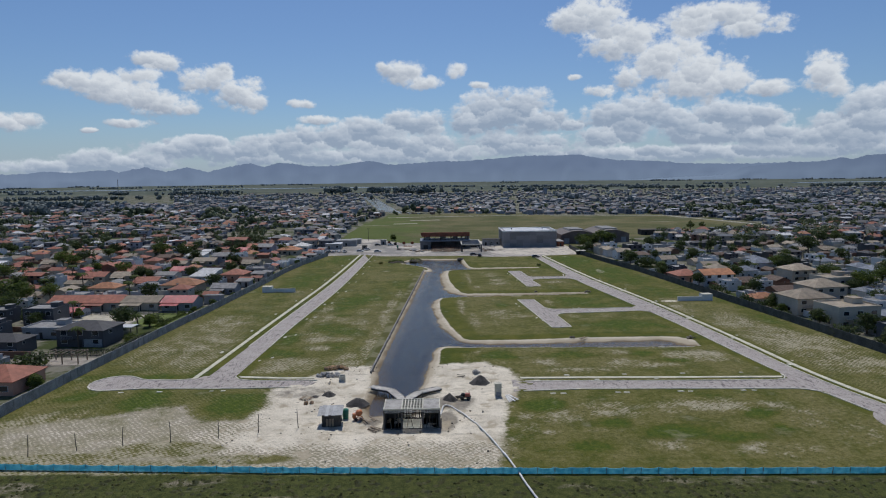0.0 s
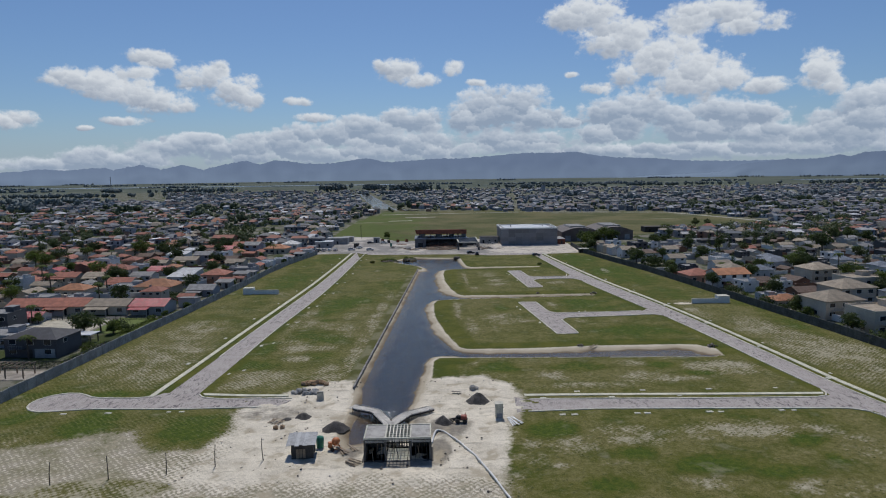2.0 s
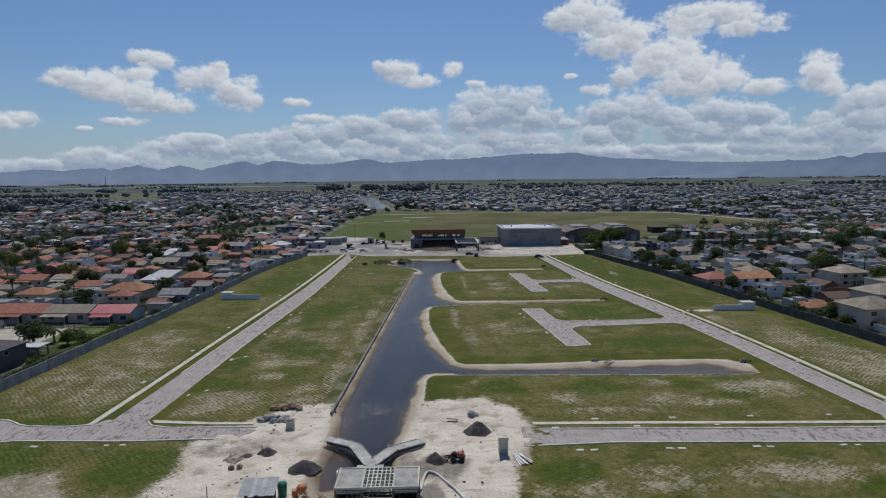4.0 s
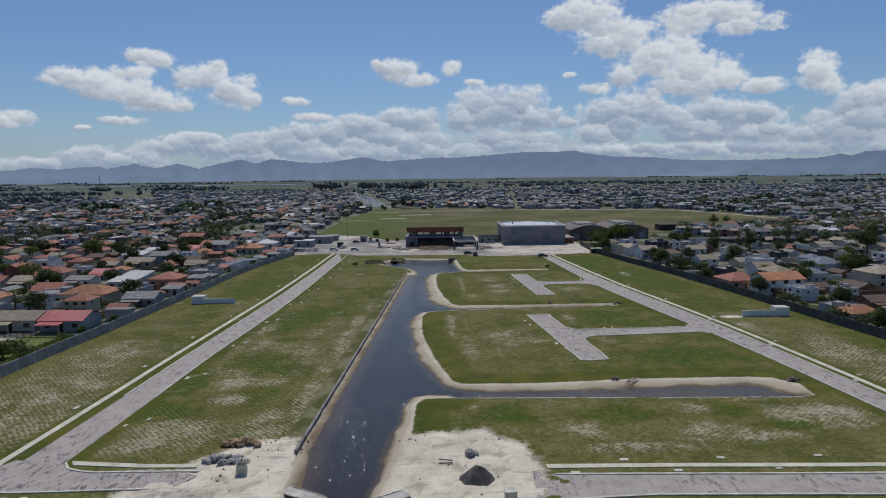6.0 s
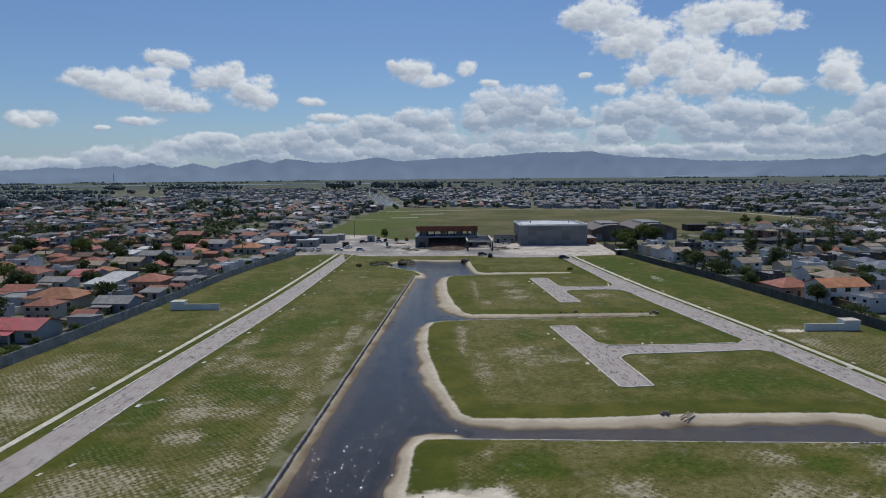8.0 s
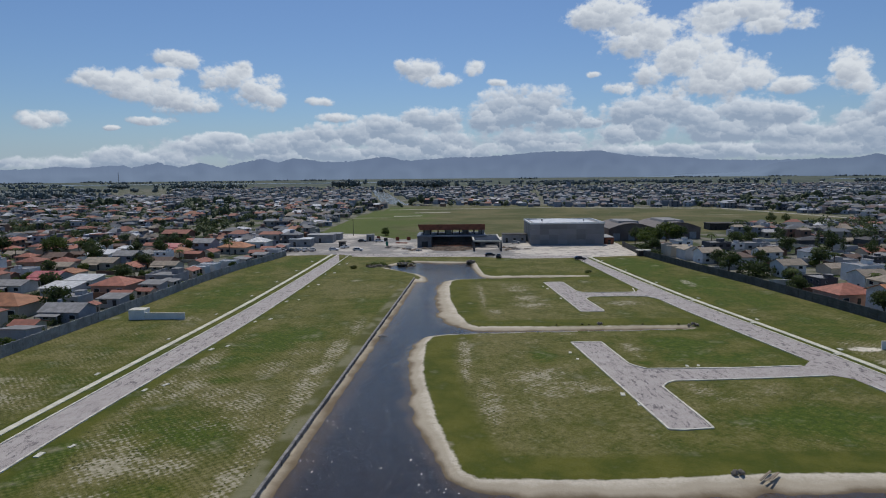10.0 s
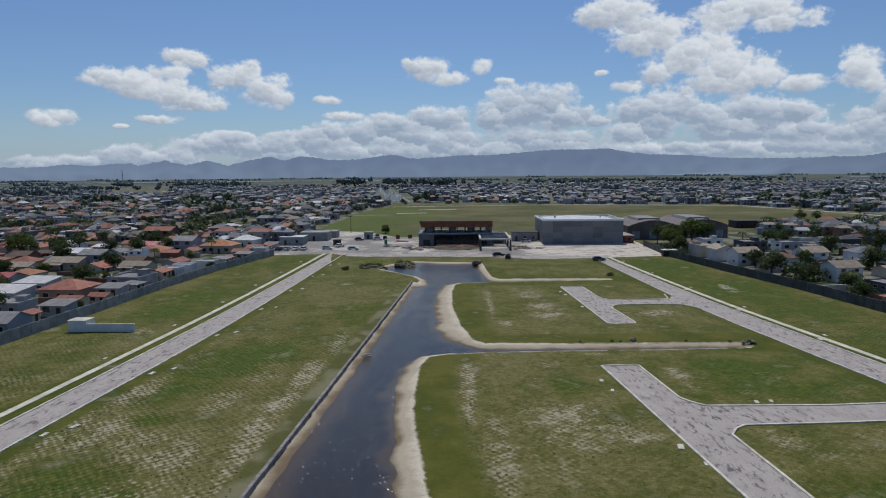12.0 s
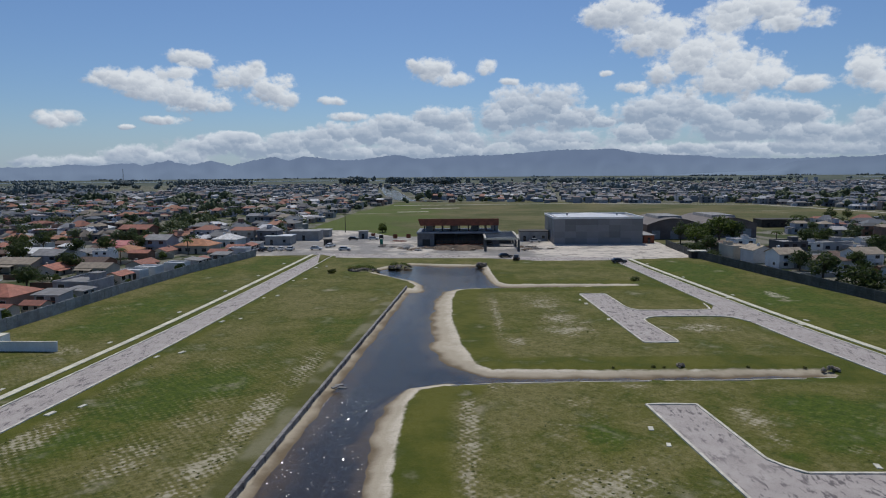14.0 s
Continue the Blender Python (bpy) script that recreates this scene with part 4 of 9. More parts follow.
    sand = np.where((px < -34) & (py < 178), np.clip(sand - 0.40 * np.clip((-34 - px) / 8, 0, 1), 0, 1), sand)
    for cx, cy, rx, ry in ((-44, 151.5, 9, 2.2), (-30, 147.5, 8, 1.6), (-62, 148.5, 9, 1.6), (-72, 174, 9, 3.0)):
        sand = np.clip(sand - 0.85 * np.clip(1.5 - np.hypot((px - cx) / rx, (py - cy) / ry), 0, 1), 0, 1)
    # bare spots beside the garden walls and in the northern court
    for cx, cy, rx, ry, k in ((81.6, 267.0, 3.8, 1.6, 0.6), (-52.6, 294.6, 3.4, 2.6, 0.42), (49.5, 309.5, 5.6, 3.4, 0.44), (26.0, 314.0, 5.0, 9.0, 0.36), (76.0, 338.0, 2.6, 7.0, 0.46)):
        sand = np.maximum(sand, k * np.clip(1.6 - np.hypot((px - cx) / rx, (py - cy) / ry), 0, 1))
    sand = np.maximum(sand, bank)
    dry = np.where(py < 300, 0.24, 0.16)
    for cx, cy, rx, ry, k in THIN_TURF:
        dry = np.maximum(dry, k * np.clip(1.45 - 0.95 * np.hypot((px - cx) / rx, (py - cy) / ry), 0, 1))
    mud = np.zeros(px.shape)
    for cx, cy, rx, ry, k in ((-11.8, 166, 3.0, 6.5, 1.0), (3.2, 171, 4.6, 4.0, 0.9), (2.2, 162, 1.8, 5.0, 0.8), (-4, 157.6, 7.5, 1.3, 0.8), (-6, 172, 8, 6, 0.7), (-27, 178, 8, 4.5, 0.55), (10, 176, 5, 3, 0.3)):
        mud = np.maximum(mud, k * np.clip(1.7 - 1.2 * np.hypot((px - cx) / rx, (py - cy) / ry), 0, 1))
    dry *= (1 - mown) * (1 - quayside)
    sandy = (sand > 0.02) & (pz == 0)
    pz[sandy] += np.array([0.26 * noise.noise((a * 0.35, b * 0.35, 3)) + 0.17 * noise.noise((a * 1.1, b * 1.1, 5)) for a, b in zip(px[sandy], py[sandy])]) * np.clip(sand[sandy] * 1.2, 0, 1)
    west = np.interp(py, [p[1] for p in WALL_WEST], [p[0] for p in WALL_WEST])
    east = np.interp(py, [p[1] for p in WALL_EAST], [p[0] for p in WALL_EAST])
    field_west = np.interp(py, [440, 530, 675, 770], [-60, -68, -66, -52])
    field_east = np.interp(py, MEADOW_EAST[0], MEADOW_EAST[1])
    meadow = ((py > 440) & (px > field_west) & (px < field_east) & (py < 770)) | (py < 120)
    town = (((px < west - 0.2) | (px > east + 0.2)) & (py < 440) & (py > 118)) | ((py >= 440) & (py < 1750) & ~meadow)
    plain_far = (py >= 1750) | ((py > 1225) & (px < -0.40 * py))
    scrub = (py < 141 + (px + 67) * -0.04 + 2.6) & (py > 60)
    grid = np.arange(nx * ny).reshape(ny, nx)
    faces = np.stack([grid[:-1, :-1], grid[:-1, 1:], grid[1:, 1:], grid[1:, :-1]], -1).reshape(-1, 4)
    me = bpy.data.meshes.new("ground")
    me.from_pydata(np.stack([px, py, pz], 1).tolist(), [], faces.tolist())
    for name, value in (("sand", sand), ("dry", dry), ("meadow", meadow.astype(float)), ("town", town.astype(float)), ("scrub", scrub.astype(float)), ("mown", mown), ("mud", mud), ("green", green), ("quayside", quayside), ("bank", bank), ("planted", planted), ("plain", plain_far.astype(float))):
        me.attributes.new(name, "FLOAT", "POINT").data.foreach_set("value", value.astype(np.float32))
    me.polygons.foreach_set("use_smooth", [True] * len(me.polygons))
    me.materials.append(GROUND)
    tagged(new("ground", me), "flat coastal ground with patchy turf and pale sand", "ground", kind="structure")


make_ground()


def sheet(name, pts, z, mat, label, category):
    """A flat paved area with a skirt that goes into the ground."""
    g = Geo()
    g.hexa([(x, y, z - 0.25) for x, y in pts], [(x, y, z) for x, y in pts])
    return tagged(g.obj(name, mat), label, category, kind="structure")


def band(name, left, right, z, mat, label, category):
    """A road between two edge lines that have as many points."""
    g = Geo()
    for a, b, c, d in zip(left, left[1:], right, right[1:]):
        g.hexa([(*a, z - 0.25), (*c, z - 0.25), (*d, z - 0.25), (*b, z - 0.25)], [(*a, z), (*c, z), (*d, z), (*b, z)])
    return tagged(g.obj(name, mat), label, category, kind="structure")


def kerb(line, width=0.36, height=0.14):
    """Concrete kerb stones of about two metres, each with its own edges."""
    top = tagged(new("kerb"), "pale concrete kerb along the paved road", "kerb", "kerbs of the estate", "structure")
    pts = resample([(*p, 0) for p in line], 2.0)
    g = Geo()
    for a, b in zip(pts, pts[1:]):
        d = (b - a).normalized() * 0.012
        s = Vector((-d.y, d.x, 0)).normalized() * width / 2
        a, b = a + d, b - d
        h = Vector((0, 0, height + random.uniform(-0.01, 0.01)))
        lo = Vector((0, 0, -0.15))
        g.hexa([a - s + lo, b - s + lo, b + s + lo, a + s + lo], [a - s * 0.86 + h, b - s * 0.86 + h, b + s * 0.86 + h, a + s * 0.86 + h])
    tagged(g.obj("kerb_stones", KERB, top), kind="stuff")


def arc(cx, cy, r, a0, a1, steps=14):
    return [(cx + r * math.cos(radians(a0 + (a1 - a0) * k / steps)), cy + r * math.sin(radians(a0 + (a1 - a0) * k / steps))) for k in range(steps + 1)]


ROAD_LABEL = "pinkish-grey block-paved estate road with dark stains"
# west road, from the cross road to the yard
band("road_west", WEST_L, WEST_R, 0.030, PAVING, ROAD_LABEL, "road")
WEST_WALK = offset_line(WEST_L, 2.6)
band("footpath_west", offset_line(WEST_WALK, 0.55), offset_line(WEST_WALK, -0.55), 0.10, PATH_SLAB, "narrow pale concrete footpath beside the road", "footpath")
# cross road with a rounded turning head at its west end
sheet("road_cross_west", [(-28, 182.0), (-26, 185.0), (-31, 187.2), (-40, 186.6)] + [(-42.5, 187.0), (-44.8, 189.0), (-52.2, 190.6), (-53.4, 188.6), (-56.5, 187.6), (-64.0, 188.2)] + arc(-70.6, 186.4, 4.9, 35, 285, 18) + [(-62, 182.5), (-45, 181.6)], 0.034, PAVING, ROAD_LABEL, "road")
band("footpath_cross_west", [(-44.4, 189.9), (-34, 188.5), (-27, 188.2)], [(-43.6, 188.7), (-34, 187.5), (-27, 187.3)], 0.10, PATH_SLAB, "narrow pale concrete footpath beside the road", "footpath")
# east cross road
sheet("road_cross_east", [(16.0, 177.0), (30, 177.8), (50, 177.0), (75.0, 175.8), (77.8, 174.2), (82, 174), (80.8, 187), (76.2, 185.4), (76.0, 182.4), (72.9, 181.3), (50, 181.9), (34, 182.6), (19.2, 183.2), (16.5, 185)], 0.026, PAVING, ROAD_LABEL, "road")
band("footpath_cross_east", [(18.5, 186.0), (35, 185.5), (55, 184.6), (75.6, 183.9)], [(18.5, 184.9), (35, 184.5), (55, 183.6), (75.0, 182.9)], 0.10, PATH_SLAB, "narrow pale concrete footpath beside the road", "footpath")
# east road
band("road_east", EAST_L, EAST_R, 0.030, PAVING, ROAD_LABEL, "road")
sheet("turning_head", arc(86.5, 157.0, 8.0, 0, 360, 30)[:-1], 0.022, PAVING, ROAD_LABEL, "road")
EAST_WALK = offset_line(EAST_R, -2.0)
band("footpath_east", offset_line(EAST_WALK, 0.6), offset_line(EAST_WALK, -0.6), 0.10, PATH_SLAB, "narrow pale concrete footpath beside the road", "footpath")
# two short side roads that end in parking courts
sheet("parking_court_south", [(29.6, 273.0), (34.2, 230.9), (39.8, 231.6), (38.6, 247.4), (40.3, 250.0), (54, 250.9), (67.0, 252.2), (69.6, 250.2), (67.8, 260), (65.4, 257.2), (54, 256.2), (38.6, 256.0), (36.6, 258.6), (35.2, 272.9)], 0.034, PAVING, "grey block-paved parking court with dark stains", "parking")
sheet("parking_court_north", [(34.2, 340.7), (37.1, 299.8), (42.6, 300.4), (41.2, 315.6), (43.2, 318.3), (55, 318.7), (58.6, 317.4), (60.2, 312), (58.6, 328), (56.8, 324.2), (54.5, 323.6), (42.5, 323.5), (40.8, 325.6), (39.7, 340.5)], 0.034, PAVING, "grey block-paved parking court with dark stains", "parking")
# building yard at the north end, and the street along it
sheet("yard", [(-75, 414), (-61, 409), (-34, 411), (-33, 404), (-15, 401.5), (16, 401), (31, 394.5), (54, 395), (62, 397), (81, 401), (83, 445), (80, 470), (44, 480), (-20, 470), (-40, 500), (-58, 505), (-68, 470)], 0.018, YARD, "trampled pale building yard of sand and gravel", "yard")
band("road_north", [(-44, 418), (-20, 409.5), (16, 407.5), (33, 401.5), (62, 401.5)], [(-36, 408), (-18, 403), (16, 402), (31, 396), (60, 395.5)], 0.038, PAVING, ROAD_LABEL, "road")
for edge in (WEST_L[6:], WEST_R[6:], [(-26, 186.2), (-40, 186.5), (-43.5, 187.4), (-45.0, 189.5)], [(-28, 181.9), (-45, 181.5), (-62, 182.4)] + arc(-70.6, 186.4, 5.0, 285, 35, 18) + [(-64, 188.3), (-56.5, 187.7), (-53, 189)],
             [(19.2, 183.3), (34, 182.7), (50, 182.0), (72.9, 181.4), (75.8, 182.4), (76.2, 186)], [(18, 177.0), (30, 177.7), (50, 176.9), (75, 175.7), (78, 173.8), (80.6, 163)], [p for p in EAST_L if 187 < p[1] < 250.5], [p for p in EAST_L if 259 < p[1] < 317], [p for p in EAST_L if p[1] > 327.5], EAST_R,
             [(67.0, 252.1), (54, 250.8), (40.3, 249.9), (38.5, 247.2), (39.9, 231.5), (34.1, 230.8), (29.5, 273.1), (35.3, 273), (36.7, 258.6), (38.7, 256.1), (54, 256.3), (65.2, 257.3)],
             [(59.8, 314), (58.2, 317.4), (55, 318.6), (43.2, 318.2), (41.1, 315.4), (42.7, 300.3), (37.0, 299.7), (34.1, 340.8), (39.8, 340.6), (40.9, 325.7), (42.6, 323.6), (54.5, 323.7), (56.7, 324.4), (57.5, 330)]):
    kerb(edge)

# the water of the canal and its arms
g = Geo()
g.face([(-18, 160, WATER_Z), (-2, 164, WATER_Z), (2, 200, WATER_Z), (70, 205, WATER_Z), (70, 222, WATER_Z), (9, 226, WATER_Z), (6, 276, WATER_Z), (60, 278, WATER_Z), (60, 290, WATER_Z), (12, 294, WATER_Z), (10, 340, WATER_Z), (20, 352, WATER_Z), (20, 392, WATER_Z), (-22, 392, WATER_Z), (-22, 366, WATER_Z), (-7, 352, WATER_Z), (-16, 200, WATER_Z)])
canal = tagged(g.obj("water", WATER), "dark blue-brown canal water with small ripples", "water", kind="structure")


# ---- far hills ----
def hills(name, ridge, radius, depth, mat, label):
    """A hill range along the horizon: azimuth and elevation of its crest, in degrees."""
    g = Geo()
    az = np.arange(ridge[0][0], ridge[-1][0], 0.12)
    el = np.interp(az, [r[0] for r in ridge], [r[1] for r in ridge])
    rows = 6
    for i, (a, e) in enumerate(zip(az, el)):
        e += 0.02 + 0.06 * noise.noise((a * 1.9, radius, 0)) + 0.07 * noise.noise((a * 4.5, radius, 1)) + 0.03 * noise.noise((a * 11, radius, 2))
        top = 36 + radius * math.tan(radians(e))
        for k in range(rows):
            u = k / (rows - 1)
            r = radius - depth * (1 - u) * (1 + 0.4 * noise.noise((a * 0.8, u * 2, 5)))
            z = top * u ** 0.8 + (2 * noise.noise((a * 1.5, u * 4, 2)) if 0 < k < rows - 1 else 0) if k else -5
            g.v.append((r * math.sin(radians(a)), 125 + r * math.cos(radians(a)), z))
        if i:
            for k in range(rows - 1):
                p = i * rows + k
                g.f.append((p - rows, p, p + 1, p - rows + 1))
    tagged(g.obj(name, mat, smooth=True), label, "hills", kind="structure")


FAR_RIDGE = [(-45, 0.5), (-34.6, 0.57), (-32.8, 0.64), (-31.4, 0.81), (-29.9, 0.67), (-28.3, 0.84), (-27.1, 0.88), (-26.5, 0.7), (-24.6, 1.1), (-23.0, 0.72), (-21.3, 1.09), (-19.7, 0.66),
             (-18.1, 1.08), (-16.2, 1.41), (-15.0, 1.06), (-13.8, 1.44), (-12.6, 1.34), (-11.0, 1.09), (-9.0, 1.12), (-5.7, 1.55), (-4.0, 1.18), (-2.0, 1.26), (0.3, 1.44), (2.6, 1.42),
             (4.6, 1.55), (8.6, 1.84), (11.1, 1.8), (13.0, 1.87), (15.0, 1.49), (16.4, 1.32), (20.1, 1.16), (21.8, 0.94), (26.1, 0.82), (29.7, 0.85), (33.4, 0.9), (45, 0.9)]
NEAR_RIDGE = [(16, -0.5), (20, -0.3), (24.9, -0.1), (25.7, 0.24), (26.7, 0.58), (28.9, 0.77), (29.9, 0.92), (31.2, 0.81), (32.7, 0.99), (33.4, 1.19), (34.1, 1.0), (35.0, 1.31), (38, 1.4), (45, 1.2)]
hills("hills_far", FAR_RIDGE, 4860, 130, distance_material("far_hill_haze", (0.195, 0.258, 0.37), (0.165, 0.22, 0.335), 0.97), "mountain range along the horizon, haze in its blue-grey colour")
hills("hills_near", NEAR_RIDGE, 4700, 110, distance_material("near_hill_haze", (0.18, 0.24, 0.345), (0.145, 0.195, 0.30), 0.97), "foothills before the mountain range, haze in their darker blue")


# ---- walls and fences ----
def panel_wall(name, line, height, mat, label, step=2.55, z0=0.0, thick=0.14, cap=None, group=""):
    """A wall of precast panels between posts; every panel and post is a piece."""
    top = tagged(new(name), label, "wall", group, "structure")
    pts = resample([(*p, 0) for p in line], step)
    post = Geo()
    post.box(-0.14, -0.14, z0 - 0.3, 0.14, 0.14, height + 0.06, 0.015)
    post = post.mesh("post", mat)
    panel = Geo()
    for k in range(4):
        a = z0 - 0.2 + (height + 0.2 - z0) * k / 4
        panel.box(0.01, -thick / 2, a + 0.012, 0.99, thick / 2, z0 - 0.2 + (height + 0.2 - z0) * (k + 1) / 4 - 0.012)
    panel = panel.mesh("panel", mat)
    for a, b in zip(pts, pts[1:]):
        d = b - a
        turn = math.atan2(d.y, d.x)
        p = new("panel", panel)
        p.parent = top
        p.matrix_basis = Matrix.Translation(a) @ Matrix.Rotation(turn, 4, "Z") @ Matrix.Diagonal((d.length, 1, random.uniform(0.99, 1.01), 1))
        q = new("post", post)
        q.parent = top
        q.matrix_basis = Matrix.Translation(a) @ Matrix.Rotation(turn, 4, "Z")
    return top


panel_wall("wall_west", WALL_WEST, 2.25, PANEL, "grey precast concrete perimeter wall with posts")
panel_wall("wall_east", WALL_EAST, 2.35, PANEL_SHADED, "concrete perimeter wall with posts, coloured dark for its shade")
quay = tagged(new("quay_wall"), "low stained concrete quay wall along the canal", "wall", "", "structure")
quay_pts = resample([(*p, 0) for p in QUAY], 2.6)
slab, stake = Geo(), Geo()
slab.hexa([(0.015, -0.16, -1.9), (0.985, -0.16, -1.9), (0.985, 0.16, -1.9), (0.015, 0.16, -1.9)], [(0.015, -0.13, 0.28), (0.985, -0.13, 0.28), (0.985, 0.13, 0.28), (0.015, 0.13, 0.28)])
slab.box(0.0, -0.2, 0.28, 1.0, 0.2, 0.40, 0.01)
stake.box(-0.1, -0.06, -2.0, 0.1, 0.1, 0.3, 0.01)
slab, stake = slab.mesh("slab", WET_CONCRETE), stake.mesh("stake", WET_CONCRETE)
for a, b in zip(quay_pts, quay_pts[1:]):
    d = b - a
    m = Matrix.Translation(a) @ Matrix.Rotation(math.atan2(d.y, d.x), 4, "Z")
    ob = new("slab", slab)
    ob.parent, ob.matrix_basis = quay, m @ Matrix.Rotation(radians(random.uniform(-1.2, 1.2)), 4, "X") @ Matrix.Diagonal((d.length, 1, random.uniform(0.93, 1.05), 1))
    ob = new("stake", stake)
    ob.parent, ob.matrix_basis = quay, m @ Matrix.Translation((0, -0.2, 0))

# timber edging on the south side of the two canal arms
for name, line in (("edging_middle", QUAY_MIDDLE[1:]), ("edging_south", QUAY_SOUTH[1:])):
    g = Geo()
    for a, b in zip(resample([(*p, 0) for p in line], 1.5), resample([(*p, 0) for p in line], 1.5)[1:]):
        g.beam(a + Vector((0, 0, -0.62)), b + Vector((0, 0, -0.62)), 0.16, 1.2)
    tagged(g.obj(name, KERB), "pale concrete edging strip along the canal arm", "edging", kind="structure")


def blue_fence():
    line = [(-92, 146.8), (-67.5, 145.2), (-23.4, 142.4), (0.8, 141.2), (43.9, 139.5), (66, 138.8), (108, 137.0)]
    fence = thing("site_fence", "blue shade-net site fence on thin timber posts", "fence")
    pts = resample([(*p, 0) for p in line], 2.55)
    post = Geo()
    post.box(-0.05, -0.05, -0.3, 0.05, 0.05, 1.15, 0.008)
    post = post.mesh("post", TIMBER)
    nets = []
    for k in range(6):
        g, rows, cols = Geo(), 4, 9
        for side in (0.012, -0.012):
            for j in range(rows + 1):
                for i in range(cols + 1):
                    u, w = i / cols, j / rows
                    sag = -0.10 * math.sin(u * math.pi) * (w ** 2) * (0.6 + 0.3 * k % 3)
                    g.v.append((u, side + 0.10 * noise.noise((u * 3, w * 2, k * 7)), 0.02 + w * (1.02 + 0.06 * noise.noise((k, u * 2, 4))) + sag))
        n = (rows + 1) * (cols + 1)
        for j in range(rows):
            for i in range(cols):
                a = j * (cols + 1) + i
                g.f.append((a, a + 1, a + cols + 2, a + cols + 1))
                g.f.append((n + a + 1, n + a, n + a + cols + 1, n + a + cols + 2))
        nets.append(g.mesh("net_panel", BLUE_MESH, True))
    for a, b in zip(pts, pts[1:]):
        d = b - a
        m = Matrix.Translation(a) @ Matrix.Rotation(math.atan2(d.y, d.x), 4, "Z")
        ob = new("net_panel", random.choice(nets))
        ob.parent, ob.matrix_basis = fence, m @ Matrix.Diagonal((d.length * 0.985, 1, 1, 1))
        ob = new("post", post)
        ob.parent, ob.matrix_basis = fence, m @ pose(0, 0.04, 0, random.uniform(-5, 5), random.uniform(-4, 4))


blue_fence()


def stray_posts():
    """Thin leaning poles that once carried a wire."""
    spots = [(-73.0, 147.6), (-66.2, 149.9), (-59.4, 151.8), (-52.5, 153.2), (-45.1, 154.5), (-37.6, 156.0), (-31.2, 157.9), (-24.6, 159.6)]
    for k, (x, y) in enumerate(spots):
        g = Geo()
        h = 3.35 + 0.25 * math.sin(k * 2.1)
        bend = 0.12 * math.sin(k * 1.7)
        g.tube([(0, 0, -0.3), (bend, 0, h * 0.5), (bend * 0.4, 0.05, h)], [0.075, 0.065, 0.05], 7)
        tagged(g.obj("fence_pole", DARK, None, "", True), "thin leaning dark timber pole standing in sand", "pole", "poles on the sand").matrix_basis = pose(x, y, 0, random.uniform(-3, 3), random.uniform(-3, 3), 0)


stray_posts()


def gate_wall(x0, x1, y, block_left):
    top = thing("gate_wall", "white rendered garden wall with a taller block at one end", "wall", "white walls on the lots")
    a, b = (x0, x0 + 3.6) if block_left else (x1 - 3.6, x1)
    lo, hi = (b, x1) if block_left else (x0, a)
    g = Geo()
    g.box(lo, y, -0.2, hi, y + 0.25, 1.5)
    soften(g.obj("low_wall", WHITE, top), 0.02)
    g = Geo()
    g.box(lo, y - 0.05, 1.5, hi, y + 0.30, 1.57)
    g.obj("coping", WALK, top, "thin pale coping slab")
    g = Geo()
    g.box(a, y - 0.15, -0.2, b, y + 2.6, 2.2)
    soften(g.obj("block", WHITE, top), 0.03)
    g = Geo()
    g.box(a - 0.06, y - 0.21, 2.2, b + 0.06, y + 2.66, 2.28)
    g.obj("cap", WALK, top, "thin pale cap slab")


gate_wall(-67.2, -54.4, 294.9, True)
gate_wall(84.6, 96.8, 266.8, False)


